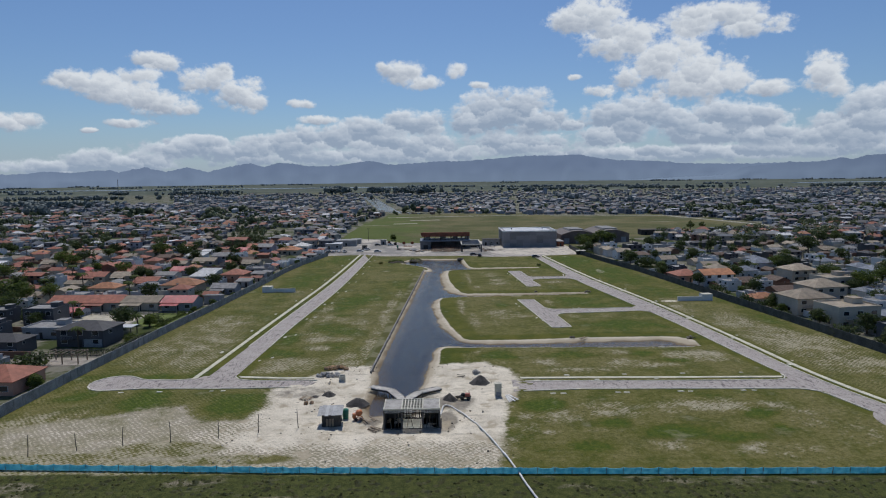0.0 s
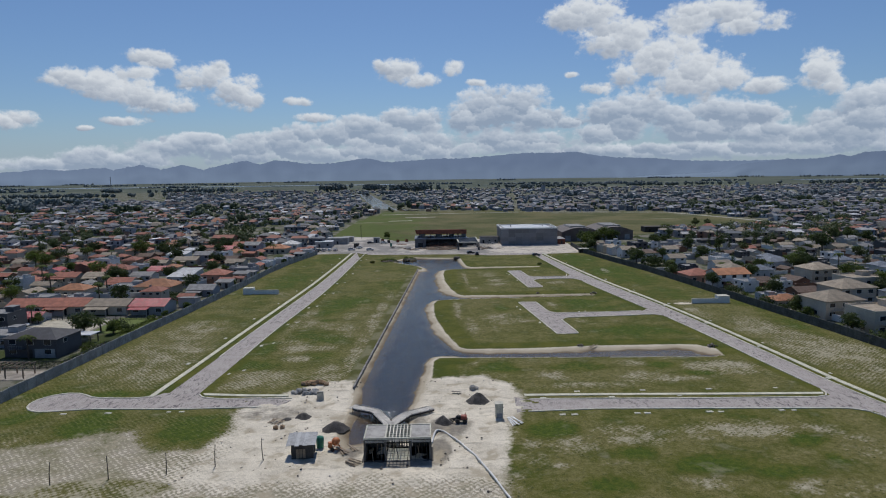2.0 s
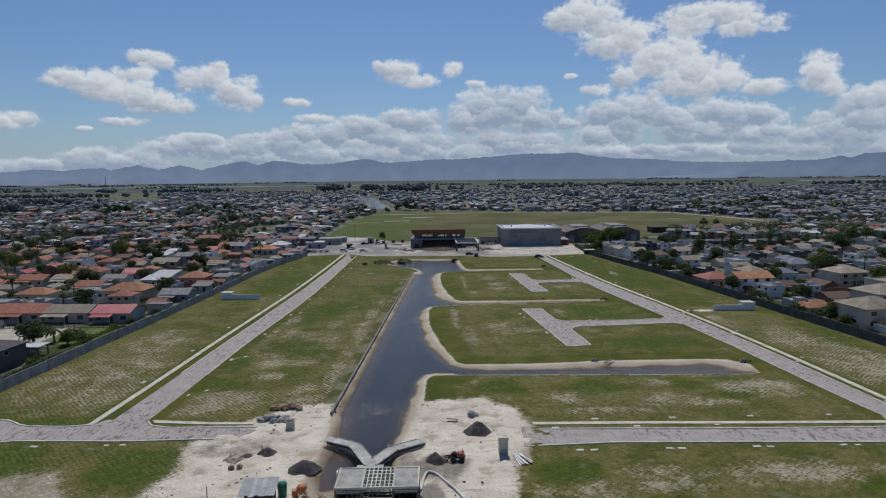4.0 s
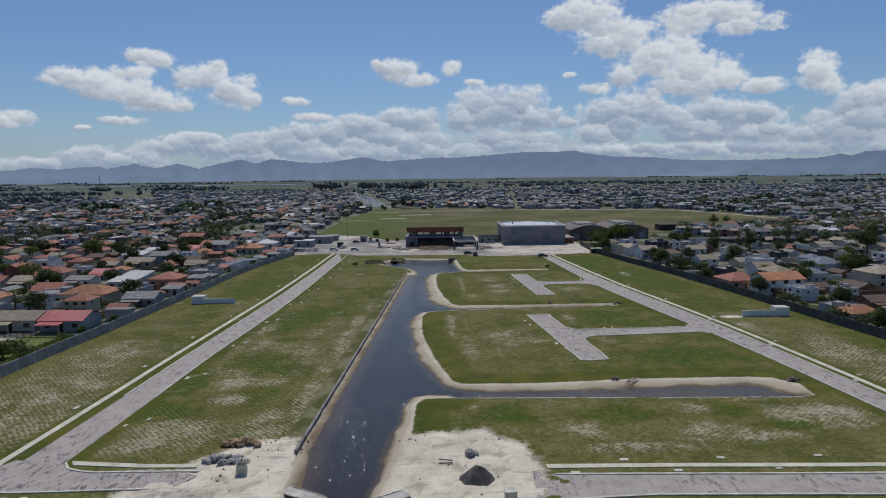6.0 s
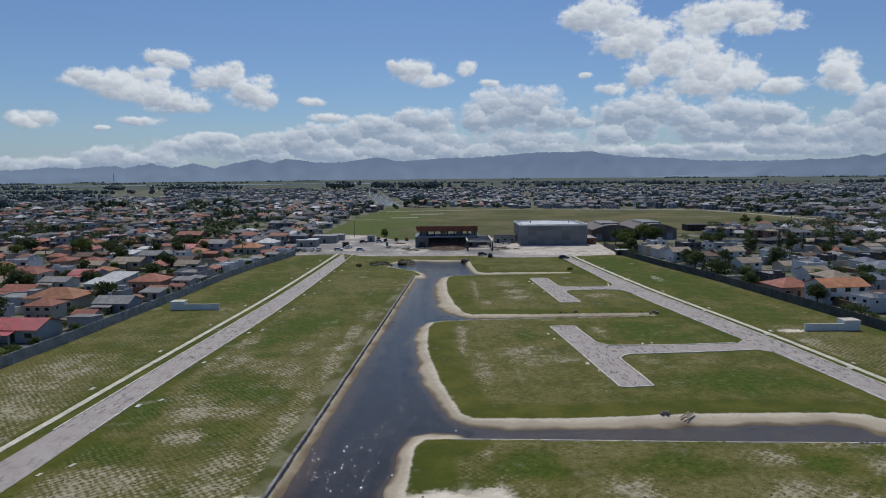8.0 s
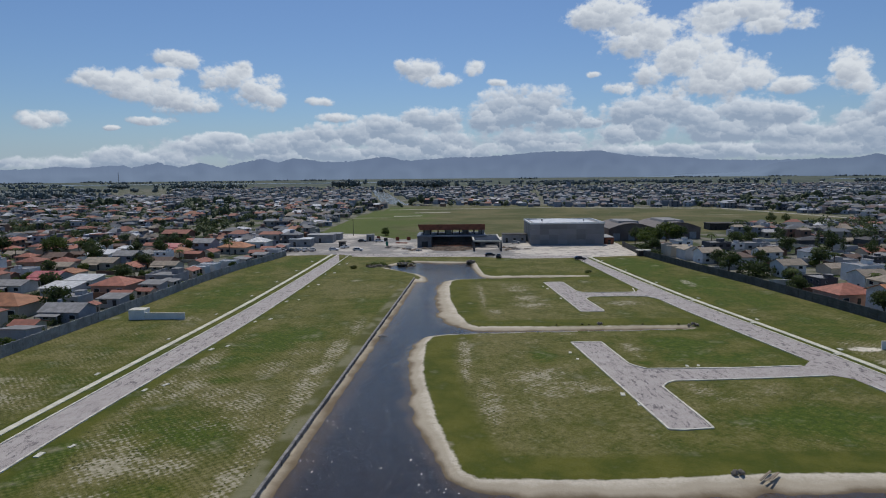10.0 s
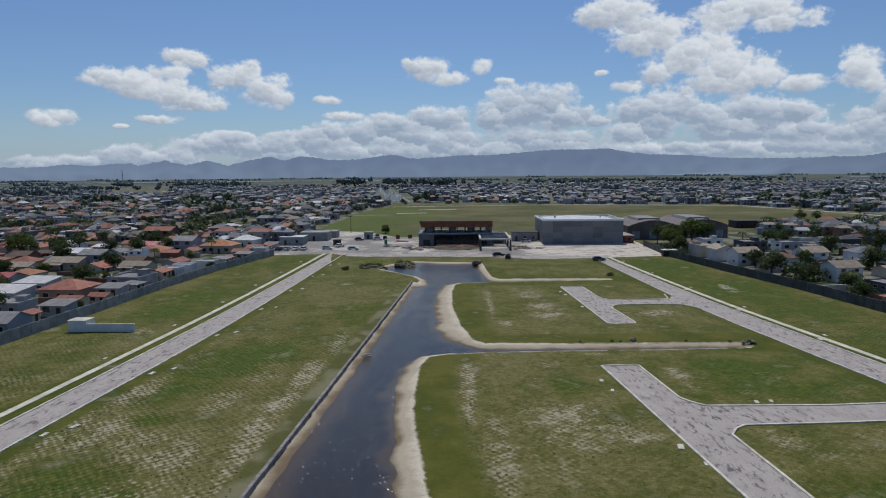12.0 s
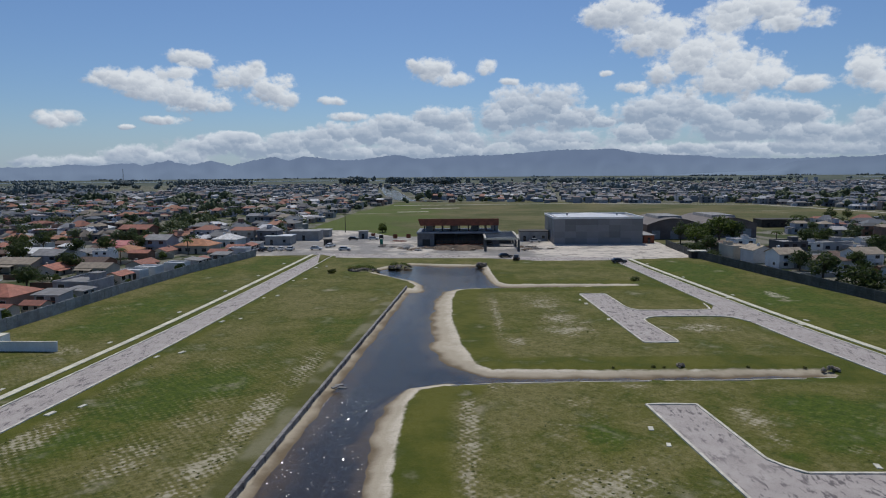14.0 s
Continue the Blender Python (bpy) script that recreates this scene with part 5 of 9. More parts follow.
# ---- unfinished pavilion with its landing stage ----
def pavilion():
    x0, x1, y0, y1, h = -9.4, 0.65, 158.5, 163.7, 3.6
    top = thing("pavilion", "unfinished concrete pavilion with a lattice roof opening, on sand", "pavilion", m=Matrix.Identity(4))
    a, b = x0 + 3.25, x1 - 3.1
    for name, u0, u1 in (("roof_slab", x0 + 0.2, a - 0.1), ("roof_slab", b + 0.1, x1 - 0.2)):
        g = Geo()
        g.box(u0, y0 + 0.2, h - 0.22, u1, y1 - 0.2, h - 0.06)
        g.obj(name, CONCRETE, top, "stained concrete roof slab")
    for p, q in (((x0, y0 + 0.1), (x1, y0 + 0.1)), ((x0, y1 - 0.1), (x1, y1 - 0.1))):
        g = Geo()
        g.beam((*p, h - 0.12), (*q, h - 0.12), 0.2, 0.3)
        soften(g.obj("edge_beam", WALK, top, "pale concrete edge beam"), 0.015)
    for u in (x0 + 0.1, a, b, x1 - 0.1):
        g = Geo()
        g.beam((u, y0 + 0.2, h - 0.11), (u, y1 - 0.2, h - 0.11), 0.2, 0.28)
        g.obj("cross_beam", WALK, top, "pale concrete cross beam")
    for k in range(1, 7):
        u = a + (b - a) * k / 7
        g = Geo()
        g.box(u - 0.07, y0 + 0.2, h - 0.34, u + 0.07, y1 - 0.2, h - 0.02)
        g.obj("lattice_bar", WALK, top, "pale lattice bar")
    for k in range(1, 6):
        v = y0 + (y1 - y0) * k / 6
        g = Geo()
        g.box(a + 0.1, v - 0.07, h - 0.32, b - 0.1, v + 0.07, h - 0.04)
        g.obj("lattice_bar", WALK, top, "pale lattice bar")
    for u in (x0 + 0.15, a, b, x1 - 0.15):
        for v in (y0 + 0.15, y1 - 0.15):
            g = Geo()
            g.box(u - 0.15, v - 0.15, -0.4, u + 0.15, v + 0.15, h - 0.25)
            soften(g.obj("column", SHADED_CONCRETE, top), 0.02)
    # floor and side boards coloured dark to carry the shade inside
    g = Geo()
    g.box(x0 + 0.35, y0 + 0.35, -0.3, x1 - 0.35, y1 - 0.35, 0.06)
    g.obj("floor_slab", GRAVEL, top, "earthen floor with the interior's shade in its dark colour")
    for u in (x0 + 0.32, x1 - 0.38):
        g = Geo()
        g.box(u, y0 + 0.9, 0.0, u + 0.06, y1 - 0.4, 2.6)
        g.obj("shade_board", DARK, top)
    # timber props left in place; dark boards added to deepen the interior's shade
    rng = random.Random(4)
    for k in range(26):
        u, v = rng.uniform(x0 + 0.5, x1 - 0.5), rng.uniform(y0 + 0.3, y1 - 0.5)
        if a - 0.2 < u < b + 0.2 and v < y1 - 1.4:
            continue
        g = Geo()
        g.beam((u, v, -0.2), (u + rng.uniform(-0.1, 0.1), v, h - 0.3), 0.08)
        g.obj("prop", DARK if k % 4 else TIMBER, top)
    for u0, u1, z0, z1, v in ((x0 + 0.3, a - 0.2, 0.0, 2.9, y1 - 0.3), (b + 0.2, x1 - 0.3, 0.0, 2.9, y1 - 0.3), (x0 + 0.3, x1 - 0.3, 2.55, 2.75, y0 + 0.45)):
        g = Geo()
        g.box(u0, v, z0, u1, v + 0.06, z1)
        g.obj("shade_board", DARK, top)
    for k in range(9):
        g = Geo()
        g.box(a + 0.2 + k * 0.38, y1 - 0.65, 0.2, a + 0.42 + k * 0.38, y1 - 0.6, 2.8)
        g.obj("slat", DECK if k % 3 == 0 else DARK, top)
    g = Geo()
    g.box(a + 0.1, y0 + 0.1, 0.0, b - 0.1, y1 - 1.0, 0.11)
    g.obj("floor_slab", WALK, top, "pale screeded floor of the middle bay")
    # thin ledger laths and leaning boards along the open front
    for k in range(9):
        g = Geo()
        u = x0 + 0.4 + (x1 - x0 - 0.8) * k / 8 + rng.uniform(-0.3, 0.3)
        g.beam((u, y0 - 0.05, 0.0), (u + rng.uniform(-0.5, 0.5), y0 + 0.05, rng.uniform(1.6, h - 0.4)), 0.07)
        g.obj("lath", TIMBER if k % 2 else DARK, top)
    for u0, u1, z in ((x0 + 0.2, a - 0.2, 2.95), (b + 0.2, x1 - 0.2, 2.95), (x0 + 0.2, x1 - 0.2, 3.15)):
        g = Geo()
        g.beam((u0, y0 + 0.02, z), (u1, y0 + 0.02, z), 0.06, 0.1)
        g.obj("ledger", DECK, top)
    # second dark floor and side boards, added to keep the interior dark
    g = Geo()
    g.box(x0 - 0.3, y0 - 0.2, -0.4, x1 + 0.3, y1 + 0.2, 0.06)
    g.obj("floor_slab", DARK, top)
    for u in (x0 + 0.1, x1 - 0.16):
        g = Geo()
        g.box(u, y0 + 0.5, 0.1, u + 0.06, y1 - 0.5, 2.4)
        g.obj("shade_board", DARK, top)


pavilion()


def landing_stage():
    stage = thing("landing_stage", "forked timber boardwalk with pale rails over the canal's end", "boardwalk")
    z = 0.62
    arms = [[(-6.4, 163.8), (-6.3, 170.8)], [(-6.3, 170.8), (-9.2, 177.2), (-13.8, 179.8)], [(-6.3, 170.8), (-3.6, 175.6), (1.0, 178.4)]]
    for k, arm in enumerate(arms):
        w = 3.7 if k == 0 else 1.9
        pts = resample([(*p, z) for p in arm], 0.32)
        board = Geo()
        board.box(-0.145, -w / 2, -0.04, 0.145, w / 2, 0.0)
        board = board.mesh("deck_board", DECK)
        dirs = []
        for i, p in enumerate(pts[:-1]):
            d = pts[min(i + 3, len(pts) - 1)] - pts[max(i - 3, 0)]
            dirs.append(d.normalized())
            ob = new("deck_board", board)
            ob.parent, ob.matrix_basis = stage, Matrix.Translation(p + Vector((0, 0, 0.004 * (i % 2) + 0.004 * k))) @ Matrix.Rotation(math.atan2(d.y, d.x), 4, "Z")
        for s in (-1, 1):
            line = [p + Vector((-d.y, d.x, 0)) * s * (w / 2 - 0.06) for p, d in zip(pts, dirs)]
            if k and s == (1 if k == 2 else -1):
                line = line[5:]
            for zz, hh in ((-0.2, 0.3), (0.07, 0.08)):
                for p, q in zip(line[::3], line[3::3]):
                    g = Geo()
                    g.beam(p + Vector((0, 0, zz)), q + Vector((0, 0, zz)), 0.06, hh)
                    # side joists are dark: the shade below the deck edge is in their colour
                    g.obj("joist" if zz < 0 else "kerb_rail", DARK if zz < 0 else DECK, stage)
            for p in line[::6]:
                g = Geo()
                g.beam(p + Vector((0, 0, -2.2)), p + Vector((0, 0, 0.22)), 0.1)
                g.obj("post", TIMBER, stage)


landing_stage()


# ---- clutter of the building site ----
def mound(x, y, w, h, mat, label, name="mound", category="heap", group="heaps on the building site"):
    g = Geo()
    n, rings = 26, 9
    for k in range(rings + 1):
        u = k / rings
        for i in range(n):
            a = i * math.tau / n
            r = w / 2 * u * (1 + 0.22 * noise.noise((math.cos(a) * 1.5 + x, math.sin(a) * 1.5, u)))
            z = h * (1 - u ** 1.55) ** 1.2 * (1 + 0.25 * noise.noise((math.cos(a) * u * 3 + y, math.sin(a) * u * 3, 7))) - 0.12 * u
            g.v.append((r * math.cos(a), r * math.sin(a) * 0.85, z))
        if k:
            for i in range(n):
                j = (i + 1) % n
                g.f.append(((k - 1) * n + i, (k - 1) * n + j, k * n + j, k * n + i))
    ob = tagged(g.obj(name, mat, None, "", True), label, category, group)
    ob.matrix_basis = pose(x, y, 0)


mound(-15.5, 171.0, 4.6, 1.35, GRAVEL, "heap of dark gravel on pale sand")
mound(9.4, 182.6, 4.9, 1.75, GRAVEL, "large heap of dark gravel beside the road")
mound(-22.0, 176.3, 3.4, 0.9, GRAVEL, "low spread heap of dark gravel on sand")
mound(2.6, 172.6, 3.6, 1.25, GRAVEL, "heap of dark gravel beside the boardwalk")
mound(-24.6, 175.6, 2.2, 0.35, GRAVEL, "thin spill of dark gravel on sand")


def stone_heap(x, y, w, d, n, mat, label, size=0.42, seed=1):
    rng = random.Random(seed)
    top = thing("stone_heap", label, "stone heap", "stone heaps", m=pose(x, y, 0))
    shapes = []
    for k in range(5):
        g = Geo()
        g.lump((0, 0, 0), 1.0, rng, rng.uniform(0.55, 0.9), 0.3)
        shapes.append(g.mesh("stone", mat))
    for k in range(n):
        a, u = rng.uniform(0, math.tau), math.sqrt(rng.random())
        s = size * rng.uniform(0.5, 1.25)
        ob = new("stone", rng.choice(shapes))
        ob.parent = top
        ob.matrix_basis = pose(w / 2 * u * math.cos(a), d / 2 * u * math.sin(a), s * 0.35 + max(0, (1 - u)) * 0.55, rng.uniform(0, 40), rng.uniform(0, 40), rng.uniform(0, 360)) @ Matrix.Scale(s, 4)


stone_heap(-23.6, 188.9, 5.6, 2.4, 46, STONE, "heap of broken grey stones beside the road", 0.5, 1)
stone_heap(-23.0, 194.0, 5.8, 1.6, 34, ORANGE_STONE, "heap of ochre-brown stones on thin turf", 0.5, 2)
stone_heap(9.0, 189.2, 1.4, 1.1, 12, STONE, "small heap of dark rubble on sand", 0.45, 3)
SHORE_ROCK = plain("dark_shore_rock", (0.21, 0.18, 0.145), 0.9, 0.4, 3.0, 0.6)
ISLET_EARTH = plain("overgrown_earth", (0.12, 0.115, 0.05), 0.95, 0.5, 2.0, 0.5)
mound(-19.4, 376.8, 9.0, 0.75, ISLET_EARTH, "low overgrown earth islet in the pond", "islet", "islet", "islets of the pond")
mound(-10.0, 382.6, 7.4, 0.7, ISLET_EARTH, "low overgrown earth bank beside the pond", "islet", "islet", "islets of the pond")
stone_heap(-19.6, 375.6, 9.4, 4.6, 60, SHORE_ROCK, "ring of dark rocks round a planted islet", 0.42, 5)
stone_heap(-10.0, 381.4, 7.0, 3.2, 36, SHORE_ROCK, "dark rocks on the shore of the pond", 0.4, 6)
stone_heap(13.9, 384.5, 2.6, 1.6, 14, SHORE_ROCK, "dark boulders at the pond's corner", 0.7, 7)
stone_heap(68.8, 216.6, 2.6, 1.5, 16, SHORE_ROCK, "rubble where the canal arm ends", 0.34, 8)
stone_heap(37.2, 219.2, 1.6, 0.9, 9, SHORE_ROCK, "a few dark rocks on the canal bank", 0.34, 9)
stone_heap(57.8, 285.4, 2.4, 1.2, 12, SHORE_ROCK, "rubble where the canal arm ends", 0.34, 10)
stone_heap(38.2, 287.4, 1.4, 0.8, 8, SHORE_ROCK, "a few dark rocks on the canal bank", 0.34, 11)
for k, (x, y, rot) in enumerate(((-7.6, 279.6, 20), (-6.9, 278.4, -15), (-7.9, 278.6, 60))):
    g = Geo()
    g.box(-0.55, -0.22, -0.06, 0.55, 0.22, 0.06, 0.02)
    ob = tagged(g.obj("loose_slab", WET_CONCRETE), "loose concrete slab at the quay wall's foot", "slab", "loose slabs in the canal")
    ob.matrix_basis = pose(x, y, 0.0 + 0.05 * k, 6, 0, rot)


def site_shed():
    top = thing("site_shed", "timber site shed with a patched sheet-metal roof", "shed", m=pose(-18.6, 161.2, 0, 0, 0, 3))
    g = Geo()
    for a, b in (((-1.9, -1.2), (1.3, -1.2)), ((1.3, -1.2), (1.3, 1.6)), ((1.3, 1.6), (-1.9, 1.6)), ((-1.9, 1.6), (-1.9, -1.2))):
        g.beam((*a, 1.05), (*b, 1.05), 0.05, 2.2)
    g.obj("wall", DARK, top)
    for k in range(7):
        g = Geo()
        u = -2.3 + k * 0.62
        tilt = 0.05 * math.sin(k * 2.3)
        g.beam((u, -1.6 + 0.2 * (k % 2), 2.2 + tilt), (u, 2.0 + 0.15 * (k % 3), 2.75 + tilt), 0.68, 0.03)
        g.obj("roof_sheet", STEEL, top)
    for k in range(3):
        g = Geo()
        g.box(-1.2 + k * 0.5, -1.32, 0.1, -0.8 + k * 0.5, -1.26, 1.5)
        g.obj("plank", TIMBER, top)


def water_tank():
    g = Geo()
    n = 20
    g.tube([(0, 0, 0), (0, 0, 0.05), (0, 0, 1.6), (0, 0, 1.75), (0, 0, 1.9), (0, 0, 1.95)], [0.5, 0.55, 0.62, 0.55, 0.25, 0.2], n)
    ob = tagged(g.obj("water_tank", GREEN_PLASTIC, None, "", True), "green plastic water tank beside the site shed", "tank")
    ob.matrix_basis = pose(-16.8, 163.8, 0)


def concrete_mixer():
    top = thing("concrete_mixer", "worn orange concrete mixer standing on sand", "mixer", m=pose(-14.3, 163.0, 0, 0, 0, 20))
    g = Geo()
    g.tube([(-0.5, 0, 1.3), (-0.2, 0, 1.25), (0.2, 0, 1.35), (0.65, 0, 1.6)], [0.35, 0.6, 0.62, 0.32], 16)
    g.obj("drum", ORANGE_PAINT, top, smooth=True)
    for y in (-0.55, 0.55):
        g = Geo()
        g.beam((-0.7, y, 0.25), (0.1, y, 1.3), 0.09)
        g.beam((0.8, y, 0.25), (0.1, y, 1.3), 0.09)
        g.beam((-0.8, y, 0.3), (0.9, y, 0.3), 0.08)
        g.obj("frame", ORANGE_PAINT, top)
        g = Geo()
        g.tube([(-0.6, y - 0.06, 0.3), (-0.6, y + 0.06, 0.3)], 0.3, 14)
        g.obj("wheel", BLACK, top)
    g = Geo()
    g.box(-1.1, -0.35, 0.5, -0.55, 0.35, 1.3, 0.03)
    g.obj("motor_box", ORANGE_PAINT, top)


def planks(x, y, rot, n, length, mat, label, seed):
    rng = random.Random(seed)
    top = thing("plank_pile", label, "planks", "planks on the site", m=pose(x, y, 0, 0, 0, rot))
    for k in range(n):
        g = Geo()
        u = (k - n / 2) * 0.42 + rng.uniform(-0.1, 0.1)
        z = 0.12 + 0.1 * (k % 3)
        g.beam((u, -length / 2, z), (u + rng.uniform(-0.7, 0.7), length / 2 * rng.uniform(0.7, 1.1), z + rng.uniform(0, 0.15)), 0.22, 0.07)
        g.obj("plank", mat, top)


def site_cabinet():
    top = thing("utility_kiosk", "pale concrete utility kiosk beside the road", "kiosk", m=pose(12.5, 174.8, 0))
    g = Geo()
    g.box(-0.65, -0.6, -0.1, 0.65, 0.6, 2.5)
    soften(g.obj("body", WALK, top), 0.03)
    g = Geo()
    g.box(-0.72, -0.67, 2.5, 0.72, 0.67, 2.62, 0.02)
    g.obj("lid", KERB, top)
    # added panel, not a real door: stands in for shadow at the base
    g = Geo()
    g.box(-0.5, -0.64, 0.05, 0.5, -0.6, 0.9)
    g.obj("door", STEEL, top, "grey panel standing in for the shadow at the base")


def pump():
    top = thing("motor_pump", "rusty red motor pump with black wheels on wet sand", "pump", m=pose(5.8, 172.8, 0, 0, 0, -8))
    g = Geo()
    g.box(-0.9, -0.55, 0.5, 0.9, 0.55, 0.7)
    g.obj("chassis", BLACK, top)
    g = Geo()
    g.box(-0.1, -0.5, 0.7, 0.95, 0.5, 1.25, 0.06)
    g.obj("engine", RED_PAINT, top)
    g = Geo()
    g.tube([(-0.8, 0, 0.75), (-0.45, 0, 0.95), (-0.1, 0, 0.95)], [0.3, 0.42, 0.3], 14)
    g.obj("impeller", BLACK, top)
    g = Geo()
    g.tube([(0.7, 0, 1.2), (0.7, 0, 1.75)], 0.06, 8)
    g.obj("exhaust", RED_PAINT, top)
    for u in (-0.6, 0.65):
        for v in (-0.62, 0.62):
            g = Geo()
            g.tube([(u, v - 0.09, 0.38), (u, v + 0.09, 0.38)], 0.38, 16)
            g.obj("wheel", BLACK, top)
    for k in range(3):
        g = Geo()
        g.beam((-1.6 - k * 0.25, -0.6 + k * 0.6, 0.25), (-0.9, -0.4 + k * 0.4, 0.6), 0.16)
        g.obj("drawbar", DARK, top)


def hose():
    line = smooth_line([(0.7, 164.2), (1.4, 170.0), (3.2, 168.0), (5.6, 163.4), (7.9, 157.8), (9.9, 150.6), (11.5, 144.3), (12.5, 138.8), (13.8, 132.0), (16.5, 122.0)], 3)
    g = Geo()
    pts = [(x, y, 0.2 + 0.05 * math.sin(k * 0.8)) for k, (x, y) in enumerate(line)]
    g.tube(pts, 0.16, 8)
    tagged(g.obj("drain_hose", PIPE, None, "", True), "long pale drainage hose lying on the sand", "hose")


site_shed()
water_tank()
concrete_mixer()
planks(-12.2, 162.6, 35, 7, 2.6, TIMBER, "scattered weathered planks beside the mixer", 1)
planks(14.9, 172.6, 22, 6, 3.4, WHITE, "pile of pale concrete laths on sand", 2)
planks(-26.0, 174.2, -30, 6, 1.8, TIMBER, "loose pile of short planks on sand", 3)
planks(5.6, 187.6, 80, 2, 1.8, DARK, "dark beam lying on sand", 4)
planks(40.2, 218.2, -40, 3, 2.6, TIMBER, "driftwood planks on the canal bank", 5)
planks(-11.0, 158.2, 60, 5, 2.2, TIMBER, "loose planks beside the pavilion", 6)
site_cabinet()
pump()
hose()


def crate(x, y, s, mat, label, name="crate"):
    top = thing(name, label, "crate", m=pose(x, y, 0, 0, 0, 12))
    for k in range(4):
        g = Geo()
        a = k * math.pi / 2
        c, d = math.cos(a) * s / 2, math.sin(a) * s / 2
        g.beam((c - d, d + c, s / 2), (c + d, d - c, s / 2), 0.06, s)
        g.obj("side", mat, top)
    g = Geo()
    g.box(-s / 2, -s / 2, 0.03, s / 2, s / 2, 0.09)
    g.obj("base", mat, top)


crate(-20.5, 185.4, 1.25, KERB, "open concrete box beside the stone heap")
for k, (x, y) in enumerate(((-25.6, 171.4), (-24.5, 171.6))):
    g = Geo()
    g.lump((0, 0, 0.3), 0.5, random.Random(k), 0.9, 0.2)
    tagged(g.obj("boulder", ORANGE_STONE), "single brown boulder on pale sand", "boulder", "boulders").matrix_basis = pose(x, y, 0)


# ---- halls at the north end ----
def hall():
    x0, x1, y0, y1, h = 42.6, 75.8, 439.6, 466.0, 10.0
    top = thing("sports_hall", "large grey sheet-clad hall with a pale parapet roof", "hall")
    g = Geo()
    g.box(x0 + 0.15, y0 + 0.15, -0.3, x1 - 0.15, y1 - 0.15, h - 0.4)
    g.obj("core_wall", BLOCKWORK, top)
    cols, rows = 8, 4
    for i in range(cols):
        for j in range(rows):
            g = Geo()
            u0, u1 = x0 + (x1 - x0) * i / cols, x0 + (x1 - x0) * (i + 1) / cols
            z0, z1 = (h - 0.5) * j / rows, (h - 0.5) * (j + 1) / rows
            g.box(u0 + 0.02, y0, z0 + 0.02, u1 - 0.02, y0 + 0.14, z1 - 0.02)
            g.obj("cladding_panel", CLAD, top)
    for j in range(rows):
        for i in range(6):
            for x in (x0, x1 - 0.14):
                g = Geo()
                v0, v1 = y0 + 0.15 + (y1 - y0 - 0.3) * i / 6, y0 + 0.15 + (y1 - y0 - 0.3) * (i + 1) / 6
                g.box(x, v0 + 0.02, (h - 0.5) * j / rows + 0.02, x + 0.14, v1 - 0.02, (h - 0.5) * (j + 1) / rows - 0.02)
                g.obj("cladding_panel", CLAD, top)
    for a, b in (((x0, y0), (x1, y0)), ((x1, y0), (x1, y1)), ((x1, y1), (x0, y1)), ((x0, y1), (x0, y0))):
        g = Geo()
        g.beam((*a, h - 0.15), (*b, h - 0.15), 0.5, 0.7)
        g.obj("parapet", WHITE, top, "pale metal parapet")
    mid = (x0 + x1) / 2
    for a, b in ((x0, mid), (mid, x1)):
        g = Geo()
        za, zb = (h - 0.5, h + 0.15) if a == x0 else (h + 0.15, h - 0.5)
        g.hexa([(a, y0, za - 0.1), (b, y0, zb - 0.1), (b, y1, zb - 0.1), (a, y1, za - 0.1)], [(a, y0, za), (b, y0, zb), (b, y1, zb), (a, y1, za)])
        g.obj("roof_sheet", ROOF_WHITE, top)
    for x in (49.5, 69.0):
        g = Geo()
        g.tube([(x, 452, h), (x, 452, h + 0.8), (x, 452, h + 0.95)], [0.35, 0.35, 0.5], 10)
        g.obj("roof_vent", STEEL, top)


CLAD = plain("grey_cladding", (0.192, 0.19, 0.195), 0.55, 0.08, 3.0, 0.2, vary=0.5)
ROOF_WHITE = plain("pale_roof_sheet", (0.52, 0.54, 0.56), 0.6, 0.15, 3.0, 0.3)
hall()


# the clubhouse walls' shade is put into this darker concrete
SITE_WALL = plain("shaded_raw_concrete", (0.15, 0.152, 0.158), 0.9, 0.3, 4.0, 0.5)


